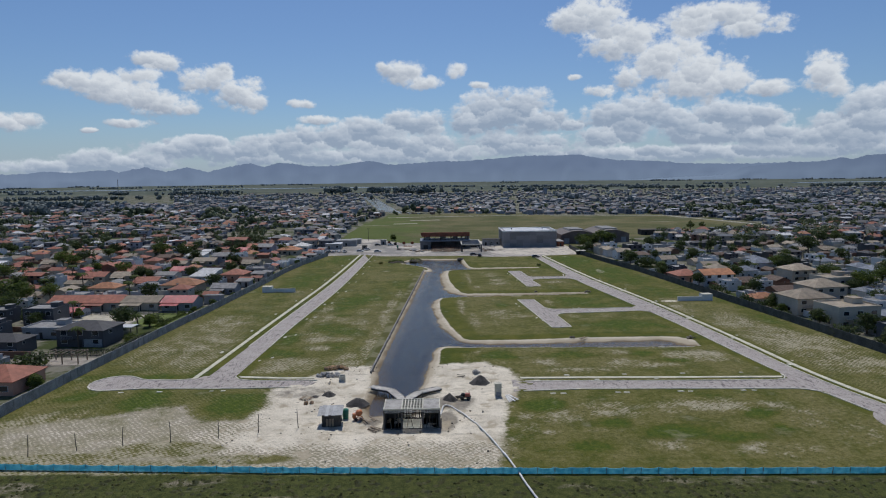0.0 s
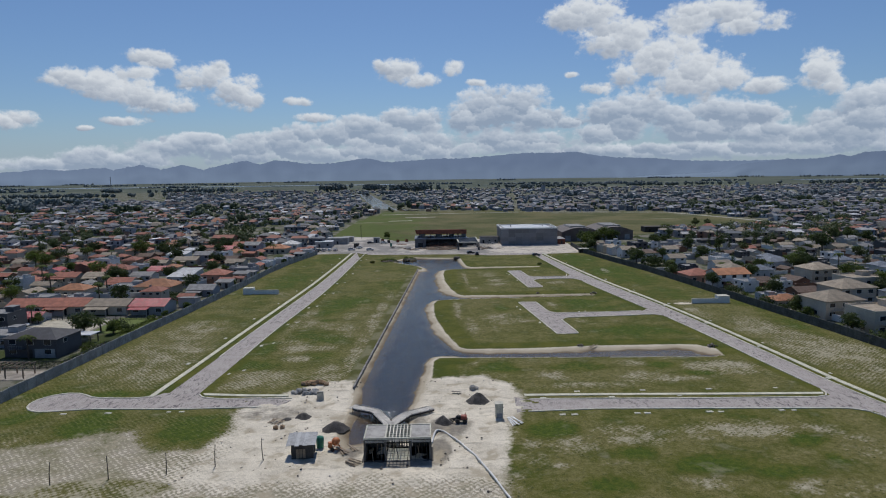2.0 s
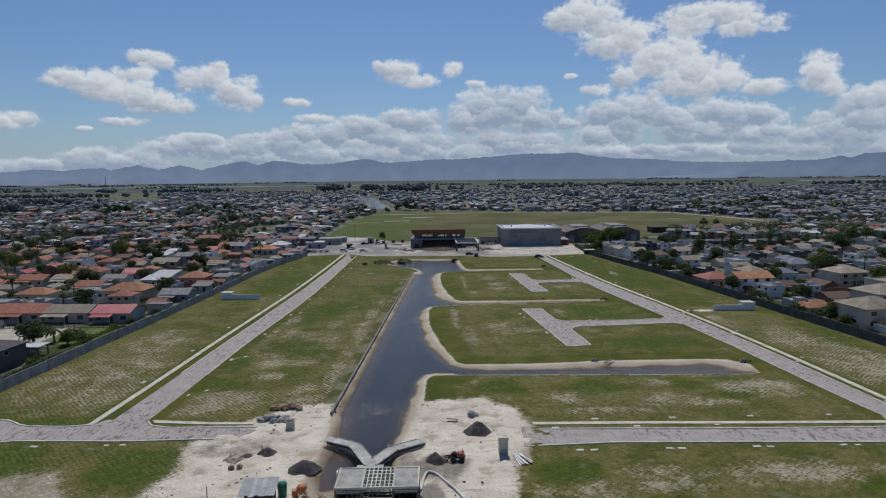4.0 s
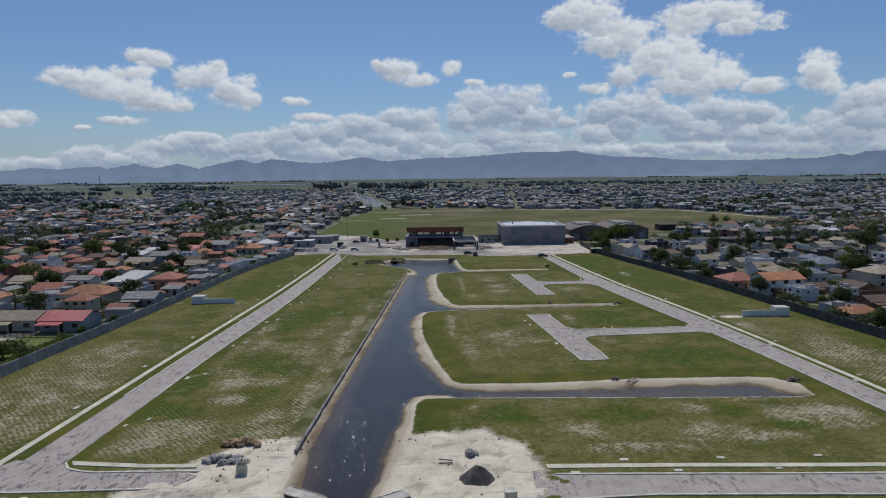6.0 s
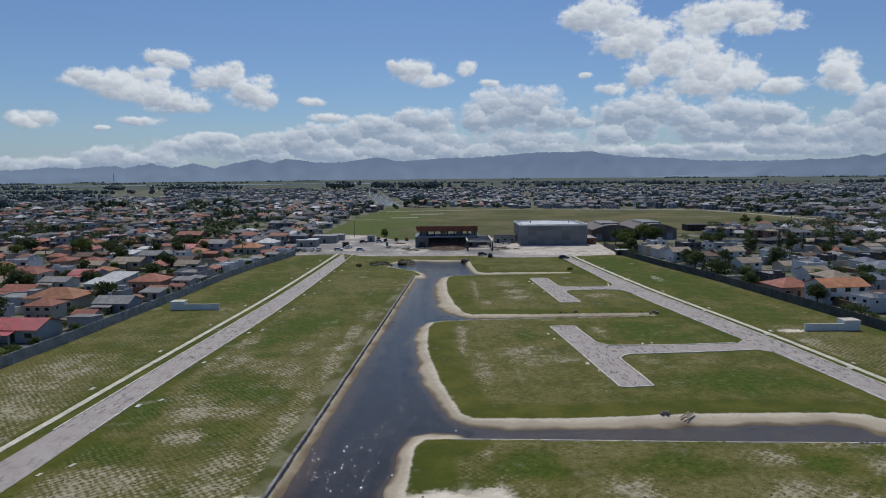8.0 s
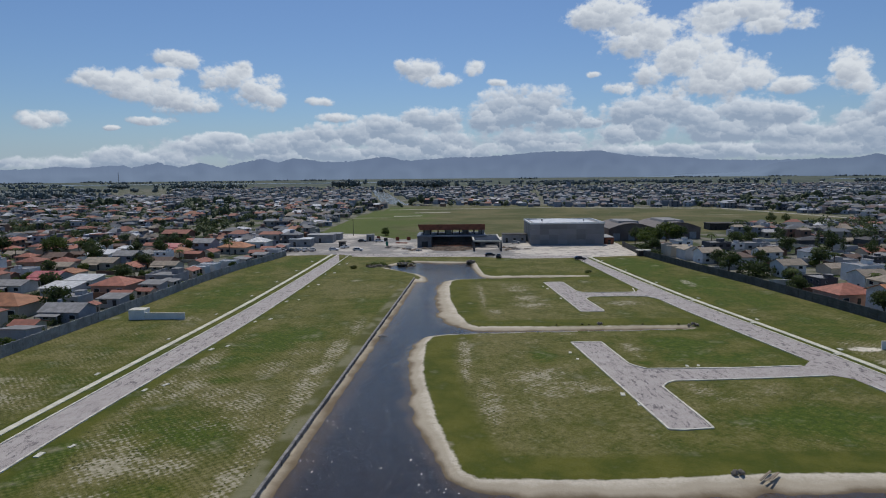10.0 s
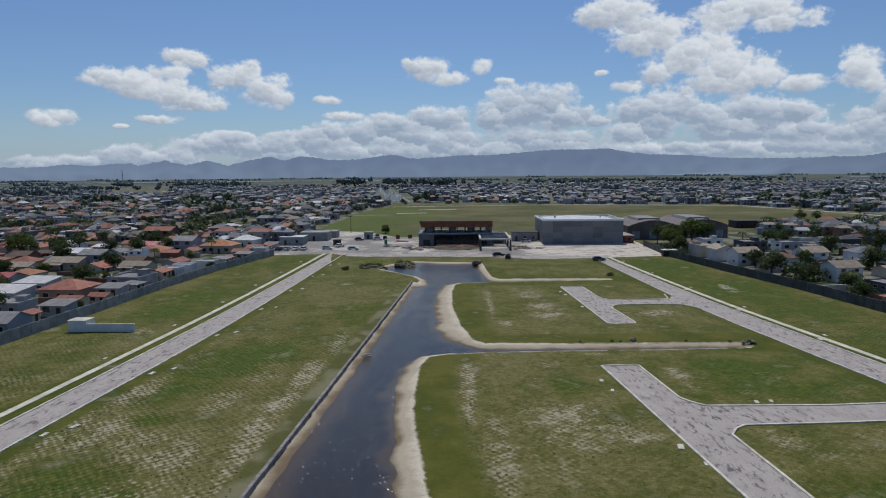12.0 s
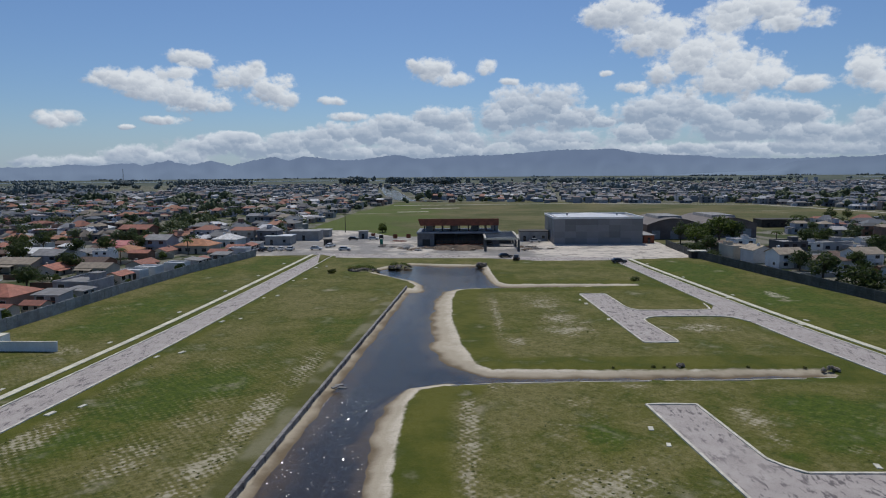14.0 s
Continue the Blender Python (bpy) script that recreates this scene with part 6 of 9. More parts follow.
def clubhouse():
    top = thing("clubhouse", "unfinished concrete clubhouse with a rust-red canopy roof", "clubhouse")
    x0, x1, y0, y1 = -8.5, 22.0, 434.5, 452.0
    # lower storey of raw concrete
    for a, b, c, d, z0, z1 in ((x0, 434.5, -2.2, 452, -0.2, 4.7), (-2.2, 447, 21.8, 452, -0.2, 4.6), (19.5, 437, 22.0, 447, -0.2, 4.6), (5.5, 439, 6.1, 447, -0.2, 4.6)):
        g = Geo()
        g.box(a, b, z0, c, d, z1)
        g.obj("concrete_wall", SITE_WALL, top)
    # black panel on the solid wall imitates the darkness of an opening
    g = Geo()
    g.box(-6.6, 434.35, 0.2, -3.8, 434.55, 2.6)
    g.obj("doorway", BLACK, top, "black panel standing in for a doorway's dark opening")
    g = Geo()
    g.box(x0 - 0.2, y0 - 0.3, 4.7, x1 + 0.2, y1, 5.25)
    soften(g.obj("floor_slab", BLUE_SLAB, top, "grey-blue concrete floor slab"), 0.03)
    for k in range(9):
        g = Geo()
        x = x0 + 2.5 + k * 3.3
        g.box(x - 0.18, 438.5, 5.25, x + 0.18, 438.9, 8.0)
        g.obj("column", DARK, top)
        g = Geo()
        g.box(x - 0.18, 449.5, 5.25, x + 0.18, 449.9, 8.6)
        g.obj("column", DARK, top)
    for u in (x0 + 3.0, 4.0, 11.5, 19.0):
        g = Geo()
        g.box(u, 441.5, 5.25, u + random.uniform(2.0, 4.0), 441.75, 7.4)
        g.obj("partition", BLOCKWORK, top)
    g = Geo()
    g.hexa([(x0 + 1.2, 436.6, 7.55), (x1 - 0.4, 436.6, 7.55), (x1 - 0.4, 451.5, 8.6), (x0 + 1.2, 451.5, 8.6)], [(x0 + 1.2, 436.6, 7.8), (x1 - 0.4, 436.6, 7.8), (x1 - 0.4, 451.5, 8.85), (x0 + 1.2, 451.5, 8.85)])
    g.obj("roof_deck", RUST, top)
    cols = 14
    for k in range(cols):
        u0, u1 = x0 + 1.0 + (x1 - x0 - 1.2) * k / cols, x0 + 1.0 + (x1 - x0 - 1.2) * (k + 1) / cols
        lean = -0.9 * (1 - k / cols)
        g = Geo()
        g.hexa([(u0, 436.4, 7.5), (u1, 436.4, 7.5), (u1, 436.6, 7.5), (u0, 436.6, 7.5)], [(u0 + lean - 0.02, 437.2, 10.0), (u1 + lean + 0.05, 437.2, 10.0), (u1 + lean + 0.05, 437.45, 10.0), (u0 + lean - 0.02, 437.45, 10.0)])
        g.obj("fascia_panel", RUST, top)
    # scaffold and reinforcing bars before the facade
    for k in range(12):
        g = Geo()
        x = -1.0 + k * 1.5
        g.beam((x, 431.5 + 0.6 * (k % 2), -0.1), (x + 0.3, 433.2, 2.6 + 0.4 * (k % 3)), 0.12)
        g.obj("scaffold_pole", TIMBER, top)
    for k in range(5):
        g = Geo()
        g.beam((-1.5, 430.5 + k * 0.9, 0.5 + 0.5 * k), (16.0, 430.8 + k * 0.9, 0.5 + 0.48 * k), 0.35, 0.1)
        g.obj("scaffold_board", RUST if k % 2 else DARK, top)


BLUE_SLAB = plain("blue_grey_concrete", (0.17, 0.20, 0.24), 0.8, 0.2, 4.0, 0.4)
clubhouse()


DARK_CONCRETE = plain("dark_pergola_concrete", (0.085, 0.085, 0.085), 0.9, 0.35, 4.0, 0.5)


def pergola():
    top = thing("entrance_pergola", "pale concrete pergola frame with open slats", "pergola")
    x0, x1, y0, y1, h = 16.2, 27.6, 418.8, 445.0, 4.3
    for a, b in (((x0, y0), (x1, y0)), ((x1, y0), (x1, y1)), ((x1, y1), (x0, y1)), ((x0, y1), (x0, y0))):
        g = Geo()
        g.beam((*a, h), (*b, h), 0.7, 0.6)
        soften(g.obj("frame_beam", WALK, top), 0.03)
    for k in range(1, 8):
        g = Geo()
        y = y0 + (y1 - y0) * k / 8
        g.box(x0 + 0.35, y - 0.14, h - 0.3, x1 - 0.35, y + 0.14, h + 0.12)
        g.obj("slat", BLUE_SLAB, top)
    for x in (x0, x1):
        for y in (y0, (y0 + y1) / 2, y1):
            g = Geo()
            g.hexa([(x - 0.45, y - 0.4, -0.2), (x + 0.45, y - 0.4, -0.2), (x + 0.45, y + 0.4, -0.2), (x - 0.45, y + 0.4, -0.2)], [(x - 0.3, y - 0.3, h - 0.3), (x + 0.3, y - 0.3, h - 0.3), (x + 0.3, y + 0.3, h - 0.3), (x - 0.3, y + 0.3, h - 0.3)])
            g.obj("pier", DARK_CONCRETE, top)
    for z in (0.9, 1.9, 2.9):
        g = Geo()
        g.box(x0 + 1.2, y0 + 5, z, x1 - 1.2, y0 + 5.15, z + 0.25)
        g.obj("rail", DARK_CONCRETE, top)
    g = Geo()
    g.box(x0 + 0.6, y1 - 0.4, 0, x1 - 0.6, y1 - 0.1, h - 0.4)
    g.obj("back_wall", DARK, top)


pergola()


def low_building(x0, x1, y0, y1, h, wall, roof, label, name="site_building", openings=2):
    top = thing(name, label, "building", "low buildings at the yard")
    g = Geo()
    g.box(x0, y0, -0.2, x1, y1, h - 0.2)
    soften(g.obj("wall", wall, top), 0.03)
    g = Geo()
    g.box(x0 - 0.3, y0 - 0.3, h - 0.2, x1 + 0.3, y1 + 0.3, h, 0.02)
    g.obj("roof", roof, top)
    for k in range(openings):
        u = x0 + (x1 - x0) * (k + 0.5) / openings
        g = Geo()
        g.box(u - 0.55, y0 - 0.05, 0.0 if k == 0 else 1.0, u + 0.55, y0 + 0.02, 2.1)
        g.obj("door" if k == 0 else "window", GLASS, top)


low_building(31.0, 42.0, 451, 458, 4.0, BLOCKWORK, DARK, "low dark block-walled store beside the hall", openings=3)
low_building(-67.6, -57.8, 441.0, 449, 3.5, BLOCKWORK, ROOF_WHITE, "low grey building with a bright flat roof", openings=2)
low_building(-63.0, -50.6, 457.2, 466, 3.9, BLOCKWORK, BLOCKWORK, "plain grey block-walled building", openings=1)
low_building(-55.5, -49.2, 470.8, 478, 3.1, BLOCKWORK, BLOCKWORK, "plain low grey block-walled annex", openings=1)
low_building(-44.4, -41.6, 438.4, 441.0, 2.4, DARK, DARK, "small dark timber site cabin", openings=1)
low_building(-35.1, -31.5, 463.0, 466, 3.3, BLOCKWORK, BLOCKWORK, "small grey gatehouse cabin", openings=1)
low_building(76.6, 80.6, 441.0, 456.0, 3.2, RUST, BLOCKWORK, "rust-red lean-to beside the hall", openings=1)


def wc(x, y):
    top = thing("portable_toilet", "green plastic portable toilet on the yard", "toilet", m=pose(x, y, 0))
    g = Geo()
    g.box(-0.55, -0.55, 0, 0.55, 0.55, 2.05, 0.02)
    g.obj("cabin", GREEN_PLASTIC, top)
    g = Geo()
    g.hexa([(-0.6, -0.6, 2.05), (0.6, -0.6, 2.05), (0.6, 0.6, 2.05), (-0.6, 0.6, 2.05)], [(-0.45, -0.45, 2.3), (0.45, -0.45, 2.3), (0.45, 0.45, 2.3), (-0.45, 0.45, 2.3)])
    g.obj("roof", WALK, top, "pale translucent roof")
    g = Geo()
    g.box(-0.4, -0.6, 0.1, 0.4, -0.56, 1.95)
    g.obj("door", GREEN_PLASTIC, top)


wc(-22.8, 441.6)


CAR_COATS = {}


def car(x, y, rot, color, label, tall=False):
    if color not in CAR_COATS:
        CAR_COATS[color] = plain("car_paint", color, 0.3, 0.06, 3.0, 0.4, relief=0.0)
    coat = CAR_COATS[color]
    top = thing("car", label, "car", "parked vehicles", m=pose(x, y, 0, 0, 0, rot))
    up = 0.25 if tall else 0.0
    g = Geo()
    side = [(-2.15, 0.35), (2.1, 0.35), (2.2, 0.7), (1.95, 0.88), (1.0, 0.95 + up), (-1.95, 1.0 + up), (-2.2, 0.85)]
    g.hexa([(u, -0.85, w) for u, w in side], [(u, 0.85, w) for u, w in side])
    soften(g.obj("body", coat, top), 0.06)
    g = Geo()
    cab = [(1.0, 0.95 + up), (0.35, 1.42 + up), (-1.3, 1.45 + up), (-1.95, 1.0 + up)]
    g.hexa([(u, -0.78 + 0.1 * (w > 1.2), w) for u, w in cab], [(u, 0.78 - 0.1 * (w > 1.2), w) for u, w in cab])
    g.obj("cabin_glass", GLASS, top)
    g = Geo()
    g.box(-1.3, -0.66, 1.43 + up, 0.35, 0.66, 1.49 + up, 0.04)
    g.obj("roof", coat, top)
    for u in (-1.35, 1.35):
        for v in (-0.82, 0.82):
            g = Geo()
            g.tube([(u, v - 0.1, 0.32), (u, v + 0.1, 0.32)], 0.32, 16)
            wheel = g.obj("tyre", BLACK, top)
            g = Geo()
            s = 0.105 if v > 0 else -0.105
            g.tube([(u, v, 0.32), (u, v + s, 0.32)], 0.19, 12)
            g.obj("rim", STEEL, wheel)
    for v in (-0.6, 0.6):
        g = Geo()
        g.box(2.08, v - 0.16, 0.62, 2.2, v + 0.16, 0.76)
        g.obj("headlight", WHITE, top)
        g = Geo()
        g.box(-2.22, v - 0.14, 0.68, -2.1, v + 0.14, 0.82)
        g.obj("tail_light", RED_PAINT, top)


SILVER, WHITE_COAT, BLACK_COAT = (0.45, 0.46, 0.47), (0.7, 0.7, 0.69), (0.02, 0.02, 0.022)
car(-33.5, 422.8, 0, SILVER, "silver hatchback on the building yard")
car(-28.3, 458.8, 5, WHITE_COAT, "white hatchback on the building yard")
car(-40.8, 433.6, 60, WHITE_COAT, "white car beside the site cabin")
car(-44.2, 424.8, 8, WHITE_COAT, "low white car at the end of the road", False)
for k in range(5):
    car(-65.5 + k * 3.1, 421.8 + 0.5 * k, 70 + 4 * k, (WHITE_COAT, BLACK_COAT, SILVER, WHITE_COAT, SILVER)[k], "car parked in a row beside the wall")
car(25.0, 396.6, 80, BLACK_COAT, "dark pickup on the north street", True)
car(22.0, 402.0, 10, BLACK_COAT, "dark car under the pergola", False)
car(54.8, 389.2, 0, BLACK_COAT, "dark low car at the road's end", False)
car(36.5, 446.5, 0, SILVER, "grey car parked behind the pergola", False)
car(-36.5, 458.5, 0, BLACK_COAT, "dark car beside the gatehouse", False)
car(-118.0, 250.0, 0, WHITE_COAT, "white car parked on the street before the houses", True)
planks(-17.0, 452, 80, 8, 6.0, RUST, "pile of rusty steel beams on the yard", 11)
planks(-5.0, 428, 70, 7, 5.0, TIMBER, "pile of scaffold boards on the yard", 12)
planks(33.0, 430, 75, 5, 4.0, DARK, "dark beams lying on the yard", 13)
mound(-12.0, 434, 6.0, 0.9, STONE, "heap of pale rubble on the yard")
mound(34.0, 425, 7.0, 0.7, GRAVEL, "low heap of dark spoil on the yard")
mound(-21.5, 433, 4.0, 0.8, GRAVEL, "low heap of grey spoil on the yard")
mound(10.0, 432, 9.0, 1.0, RUST, "heap of brown earth before the clubhouse")


# ---- small things along the roads ----
def inspection_covers():
    rng = random.Random(30)
    g = Geo()
    g.box(-0.6, -0.32, -0.1, 0.6, 0.32, 0.09, 0.03)
    mesh = g.mesh("inspection_cover", WALK)
    spots = []
    for y in np.arange(202, 400, 22.5):
        x = float(np.interp(y, [p[1] for p in WEST_R], [p[0] for p in WEST_R]))
        spots += [(x + 1.3, y, 80), (x + 3.8, y + 2.4, 75), (x - 10.4, y + 8, 85)]
    for y in np.arange(192, 390, 24.0):
        x = float(np.interp(y, [p[1] for p in EAST_R], [p[0] for p in EAST_R]))
        spots += [(x + 1.0, y, 95), (x + 3.6, y + 3, 95)]
    for x in np.arange(24, 74, 13.0):
        spots += [(x, 175.3, 2), (x + 1.8, 175.2, 2), (x + 5, 186.9, 0), (x - 2, 183.6, 0)]
    for x in (-66, -58, -47, -44.6):
        spots += [(x, 180.2, 0)]
    for x, y in ((28.0, 266), (28.6, 262), (31.5, 244), (32.8, 240), (46, 257.6), (48.2, 257.9), (33.0, 334), (33.6, 330), (35.2, 316)):
        spots.append((x, y, 80))
    for x, y, a in spots:
        ob = tagged(new("inspection_cover", mesh), "small pale concrete inspection cover in turf", "cover", "inspection covers")
        ob.matrix_basis = pose(x + rng.uniform(-0.2, 0.2), y, 0, 0, 0, a + rng.uniform(-8, 8)) @ Matrix.Scale(rng.uniform(0.7, 1.15), 4)


inspection_covers()


# ---- gardens next to the west wall ----
sheet("lawn", [(-94, 243), (-80.6, 236), (-79.9, 258), (-94, 260)], 0.03, plain("fresh_lawn", (0.115, 0.15, 0.03), 0.95, 0.3, 5.0, 0.6), "fresh green lawn behind the perimeter wall", "lawn")
sheet("sandy_yard", [(-118, 242), (-95, 240), (-95, 258), (-120, 260)], 0.026, plain("yard_sand", (0.46, 0.42, 0.33), 0.95, 0.3, 4.0, 0.5), "pale sandy yard before a row of houses", "yard")
sheet("side_street", [(-150, 259.0), (-81, 258.8), (-81, 262.0), (-150, 262.6)], 0.022, plain("old_asphalt", (0.12, 0.117, 0.11), 0.9, 0.3, 4.0, 0.4), "grey side street before a row of houses", "street")


def railing(a, b, h, label, step=1.6):
    """A dark steel railing of posts, two rails and infill panels."""
    top = thing("garden_railing", label, "railing", "railings of the gardens")
    pts = resample([(*a, 0), (*b, 0)], step)
    for p, q in zip(pts, pts[1:]):
        g = Geo()
        g.box(p.x - 0.06, p.y - 0.06, -0.2, p.x + 0.06, p.y + 0.06, h + 0.1)
        g.obj("post", RAILING, top)
        for z in (0.15, h):
            g = Geo()
            g.beam(p + Vector((0, 0, z)), q + Vector((0, 0, z)), 0.06, 0.09)
            g.obj("rail", RAILING, top)
        g = Geo()
        for k in range(1, 8):
            u = p.lerp(q, k / 8)
            g.beam(u + Vector((0, 0, 0.15)), u + Vector((0, 0, h)), 0.035)
        tagged(g.obj("infill_panel", RAILING, top), kind="stuff")


RAILING = plain("dark_green_steel", (0.03, 0.045, 0.035), 0.6, 0.2, 4.0, 0.5)
railing((-97.0, 208.0), (-82.4, 208.5), 1.7, "dark green steel railing round a garden")
railing((-82.0, 208.5), (-80.6, 228.0), 1.7, "dark green steel railing round a garden")
railing((-120.0, 257.8), (-84.0, 256.8), 1.1, "low steel railing along the side street")
garden_frame = thing("garden_pergola", "bare brown timber pergola in a garden corner", "pergola", m=pose(-90.5, 203.5, 0, 0, 0, -4))
for u in (-4.0, 0.0, 4.0):
    for v in (-1.8, 1.8):
        g = Geo()
        g.box(u - 0.11, v - 0.11, -0.2, u + 0.11, v + 0.11, 2.4)
        g.obj("post", TIMBER, garden_frame)
for v in (-1.8, 1.8):
    g = Geo()
    g.beam((-4.5, v, 2.48), (4.5, v, 2.48), 0.14, 0.2)
    g.obj("beam", TIMBER, garden_frame)
for k in range(7):
    g = Geo()
    g.beam((-4.2 + 1.4 * k, -2.2, 2.64), (-4.2 + 1.4 * k, 2.2, 2.64), 0.1, 0.14)
    g.obj("rafter", TIMBER, garden_frame)
sheet("garden_terrace", [(-96, 200.2), (-83.4, 200.6), (-83.0, 207.0), (-95.5, 207.0)], 0.035, plain("terrace_slabs", (0.34, 0.30, 0.25), 0.9, 0.3, 3.0, 0.5), "pale terrace paving in a garden corner", "terrace")
pool = thing("garden_shelter", "open garden shelter with a pale flat roof", "shelter", m=pose(-89.5, 231.0, 0, 0, 0, -5))
for u in (-2.6, 2.6):
    for v in (-1.6, 1.6):
        g = Geo()
        g.box(u - 0.1, v - 0.1, -0.2, u + 0.1, v + 0.1, 2.4)
        g.obj("post", DARK, pool)
g = Geo()
g.box(-3.1, -2.1, 2.4, 3.1, 2.1, 2.55)
g.obj("roof", ROOF_WHITE, pool)


# ---- clutter on the north yard ----
def yard_clutter():
    rng = random.Random(44)
    for k in range(9):
        x, y = rng.uniform(-16, 40), rng.uniform(410, 431)
        if 14 < x < 30:
            continue
        if k % 3 == 0:
            planks(x, y, rng.uniform(0, 180), 5, rng.uniform(2, 4), (TIMBER, DARK, RUST)[k % 3], "loose pile of boards on the yard", 50 + k)
        elif k % 3 == 1:
            mound(x, y, rng.uniform(2, 4.5), rng.uniform(0.4, 0.9), (GRAVEL, STONE)[k % 2], "small heap of rubble on the yard")
        else:
            stone_heap(x, y, 2.5, 1.8, 14, STONE, "scattered rubble stones on the yard", 0.45, 60 + k)
    for x, y in ((-25.5, 462), (-20.0, 465), (-14.5, 466), (-30.0, 470)):
        crate(x, y, 1.6, (RUST, DARK)[int(x) % 2], "rusty open steel bin on the yard")
    top = thing("earth_bank", "bank of dark turned earth before the clubhouse", "earth bank", m=pose(6.0, 429.5, 0))
    g = Geo()
    n, rows = 30, 5
    for i in range(n + 1):
        for j in range(rows + 1):
            u, v = i / n, j / rows
            h = 1.1 * math.sin(math.pi * v) * math.sin(math.pi * min(1, max(0, u))) ** 0.4 * (1 + 0.5 * noise.noise((u * 9, v * 3, 2)))
            g.v.append(((u - 0.5) * 19, (v - 0.5) * 4.0, h - 0.05))
    for i in range(n):
        for j in range(rows):
            a = i * (rows + 1) + j
            g.f.append((a, a + rows + 1, a + rows + 2, a + 1))
    g.obj("soil", EARTH, top, smooth=True)


EARTH = plain("dark_earth", (0.10, 0.075, 0.055), 0.95, 0.5, 5.0, 0.8, relief=0.9)
yard_clutter()


# spoil, timber and rubble before the unfinished clubhouse
BROWN_EARTH = plain("brown_earth", (0.135, 0.095, 0.065), 0.95, 0.5, 3.0, 0.8, relief=0.7)
for x, y, w, h in ((1.5, 424.5, 8.5, 1.2), (8.5, 424.0, 9.5, 1.5), (13.5, 426.0, 6.0, 1.1), (-8.5, 424.5, 6.0, 0.7), (-5.0, 428.5, 4.5, 0.8), (31.5, 424.0, 5.0, 0.6), (29.5, 430.0, 4.0, 0.7), (-14.0, 428.0, 3.5, 0.5)):
    mound(x, y, w, h, BROWN_EARTH, "heap of brown excavated earth before the clubhouse")


def timber_pile(x, y, rot, n, mat, seed):
    rng = random.Random(seed)
    top = thing("timber_pile", "loose pile of weathered boards on the building yard", "timber", "timber piles of the yard", m=pose(x, y, 0, 0, 0, rot))
    for k in range(n):
        g = Geo()
        length = rng.uniform(1.6, 3.6)
        g.box(-length / 2, -0.12, 0, length / 2, 0.12, 0.06)
        board = g.obj("board", mat if k % 3 else DARK, top)
        board.matrix_basis = pose(rng.gauss(0, 0.7), rng.gauss(0, 0.5), 0.02 + 0.07 * k, rng.uniform(-4, 4), rng.uniform(-6, 6), rng.gauss(0, 25))


for k, (x, y, rot) in enumerate(((-1.5, 427.0, 20), (5.0, 420.8, -10), (11.5, 421.0, 35), (16.5, 431.0, 80), (-11.0, 421.5, 5), (30.0, 419.5, -30), (33.5, 428.0, 50), (-16.5, 431.5, 10), (-21.0, 437.0, 70), (4.5, 430.5, -5))):
    timber_pile(x, y, rot, 9, TIMBER, 50 + k)
low_building(79.4, 84.0, 398.6, 401.4, 2.3, DARK, WALK, "small dark hut with a pale flat roof at the wall", "site_hut", 1)


# ---- the town ----
WALLS = {"white": plain("white_house_render", (0.66, 0.655, 0.64), 0.85, 0.16, 3.0, 0.3, vary=0.35), "cream": plain("cream_house_render", (0.50, 0.445, 0.36), 0.85, 0.15, 3.0, 0.3, vary=0.2),
         "grey": plain("grey_house_render", (0.4, 0.4, 0.4), 0.85, 0.15, 3.0, 0.3, vary=0.25), "blue": plain("pale_blue_render", (0.30, 0.325, 0.36), 0.85, 0.15, 3.0, 0.3, vary=0.2),
         "brick": plain("brown_brick", (0.21, 0.115, 0.075), 0.9, 0.25, 6.0, 0.5, vary=0.2), "salmon": plain("salmon_render", (0.45, 0.27, 0.2), 0.85, 0.15, 3.0, 0.3, vary=0.2),
         "raw": plain("raw_pinkish_render", (0.37, 0.345, 0.335), 0.9, 0.25, 3.0, 0.4),
         "dark": plain("dark_render", (0.09, 0.09, 0.095), 0.85, 0.2, 3.0, 0.3, vary=0.2)}
ROOFS = {"terracotta": roof_material("terracotta_tiles", (0.37, 0.13, 0.08)), "orange": roof_material("orange_tiles", (0.45, 0.19, 0.085)), "red": roof_material("red_metal_sheet", (0.43, 0.03, 0.04), 2.0, 0.5, 0.15),
         "tan": roof_material("tan_tiles", (0.36, 0.295, 0.215)), "grey": roof_material("fibre_cement_sheet", (0.27, 0.265, 0.26), 2.0), "white": roof_material("white_metal_sheet", (0.62, 0.62, 0.61), 2.0, 0.5),
         "brown": roof_material("brown_tiles", (0.14, 0.085, 0.06)), "blue": roof_material("slate_blue_tiles", (0.20, 0.23, 0.28)), "slate": roof_material("dark_slate_tiles", (0.055, 0.055, 0.062))}


def window_part(parent, x, y, z, w, h, face, near=True):
    """A framed pane on a wall that looks along face."""
    fx, fy = face
    win, pane = Geo(), Geo()
    if fy:
        win.box(x - w / 2, min(y, y + 0.07 * fy), z, x + w / 2, max(y, y + 0.07 * fy), z + h)
        pane.box(x - w / 2 + 0.07, min(y + 0.05 * fy, y + 0.085 * fy), z + 0.07, x + w / 2 - 0.07, max(y + 0.05 * fy, y + 0.085 * fy), z + h - 0.07)
    else:
        win.box(min(x, x + 0.07 * fx), y - w / 2, z, max(x, x + 0.07 * fx), y + w / 2, z + h)
        pane.box(min(x + 0.05 * fx, x + 0.085 * fx), y - w / 2 + 0.07, z + 0.07, max(x + 0.05 * fx, x + 0.085 * fx), y + w / 2 - 0.07, z + h - 0.07)
    if not near:
        win.obj("window", GLASS, parent)
        return
    frame_ob = win.obj("window", WHITE, parent)
    pane.obj("pane", GLASS, frame_ob)


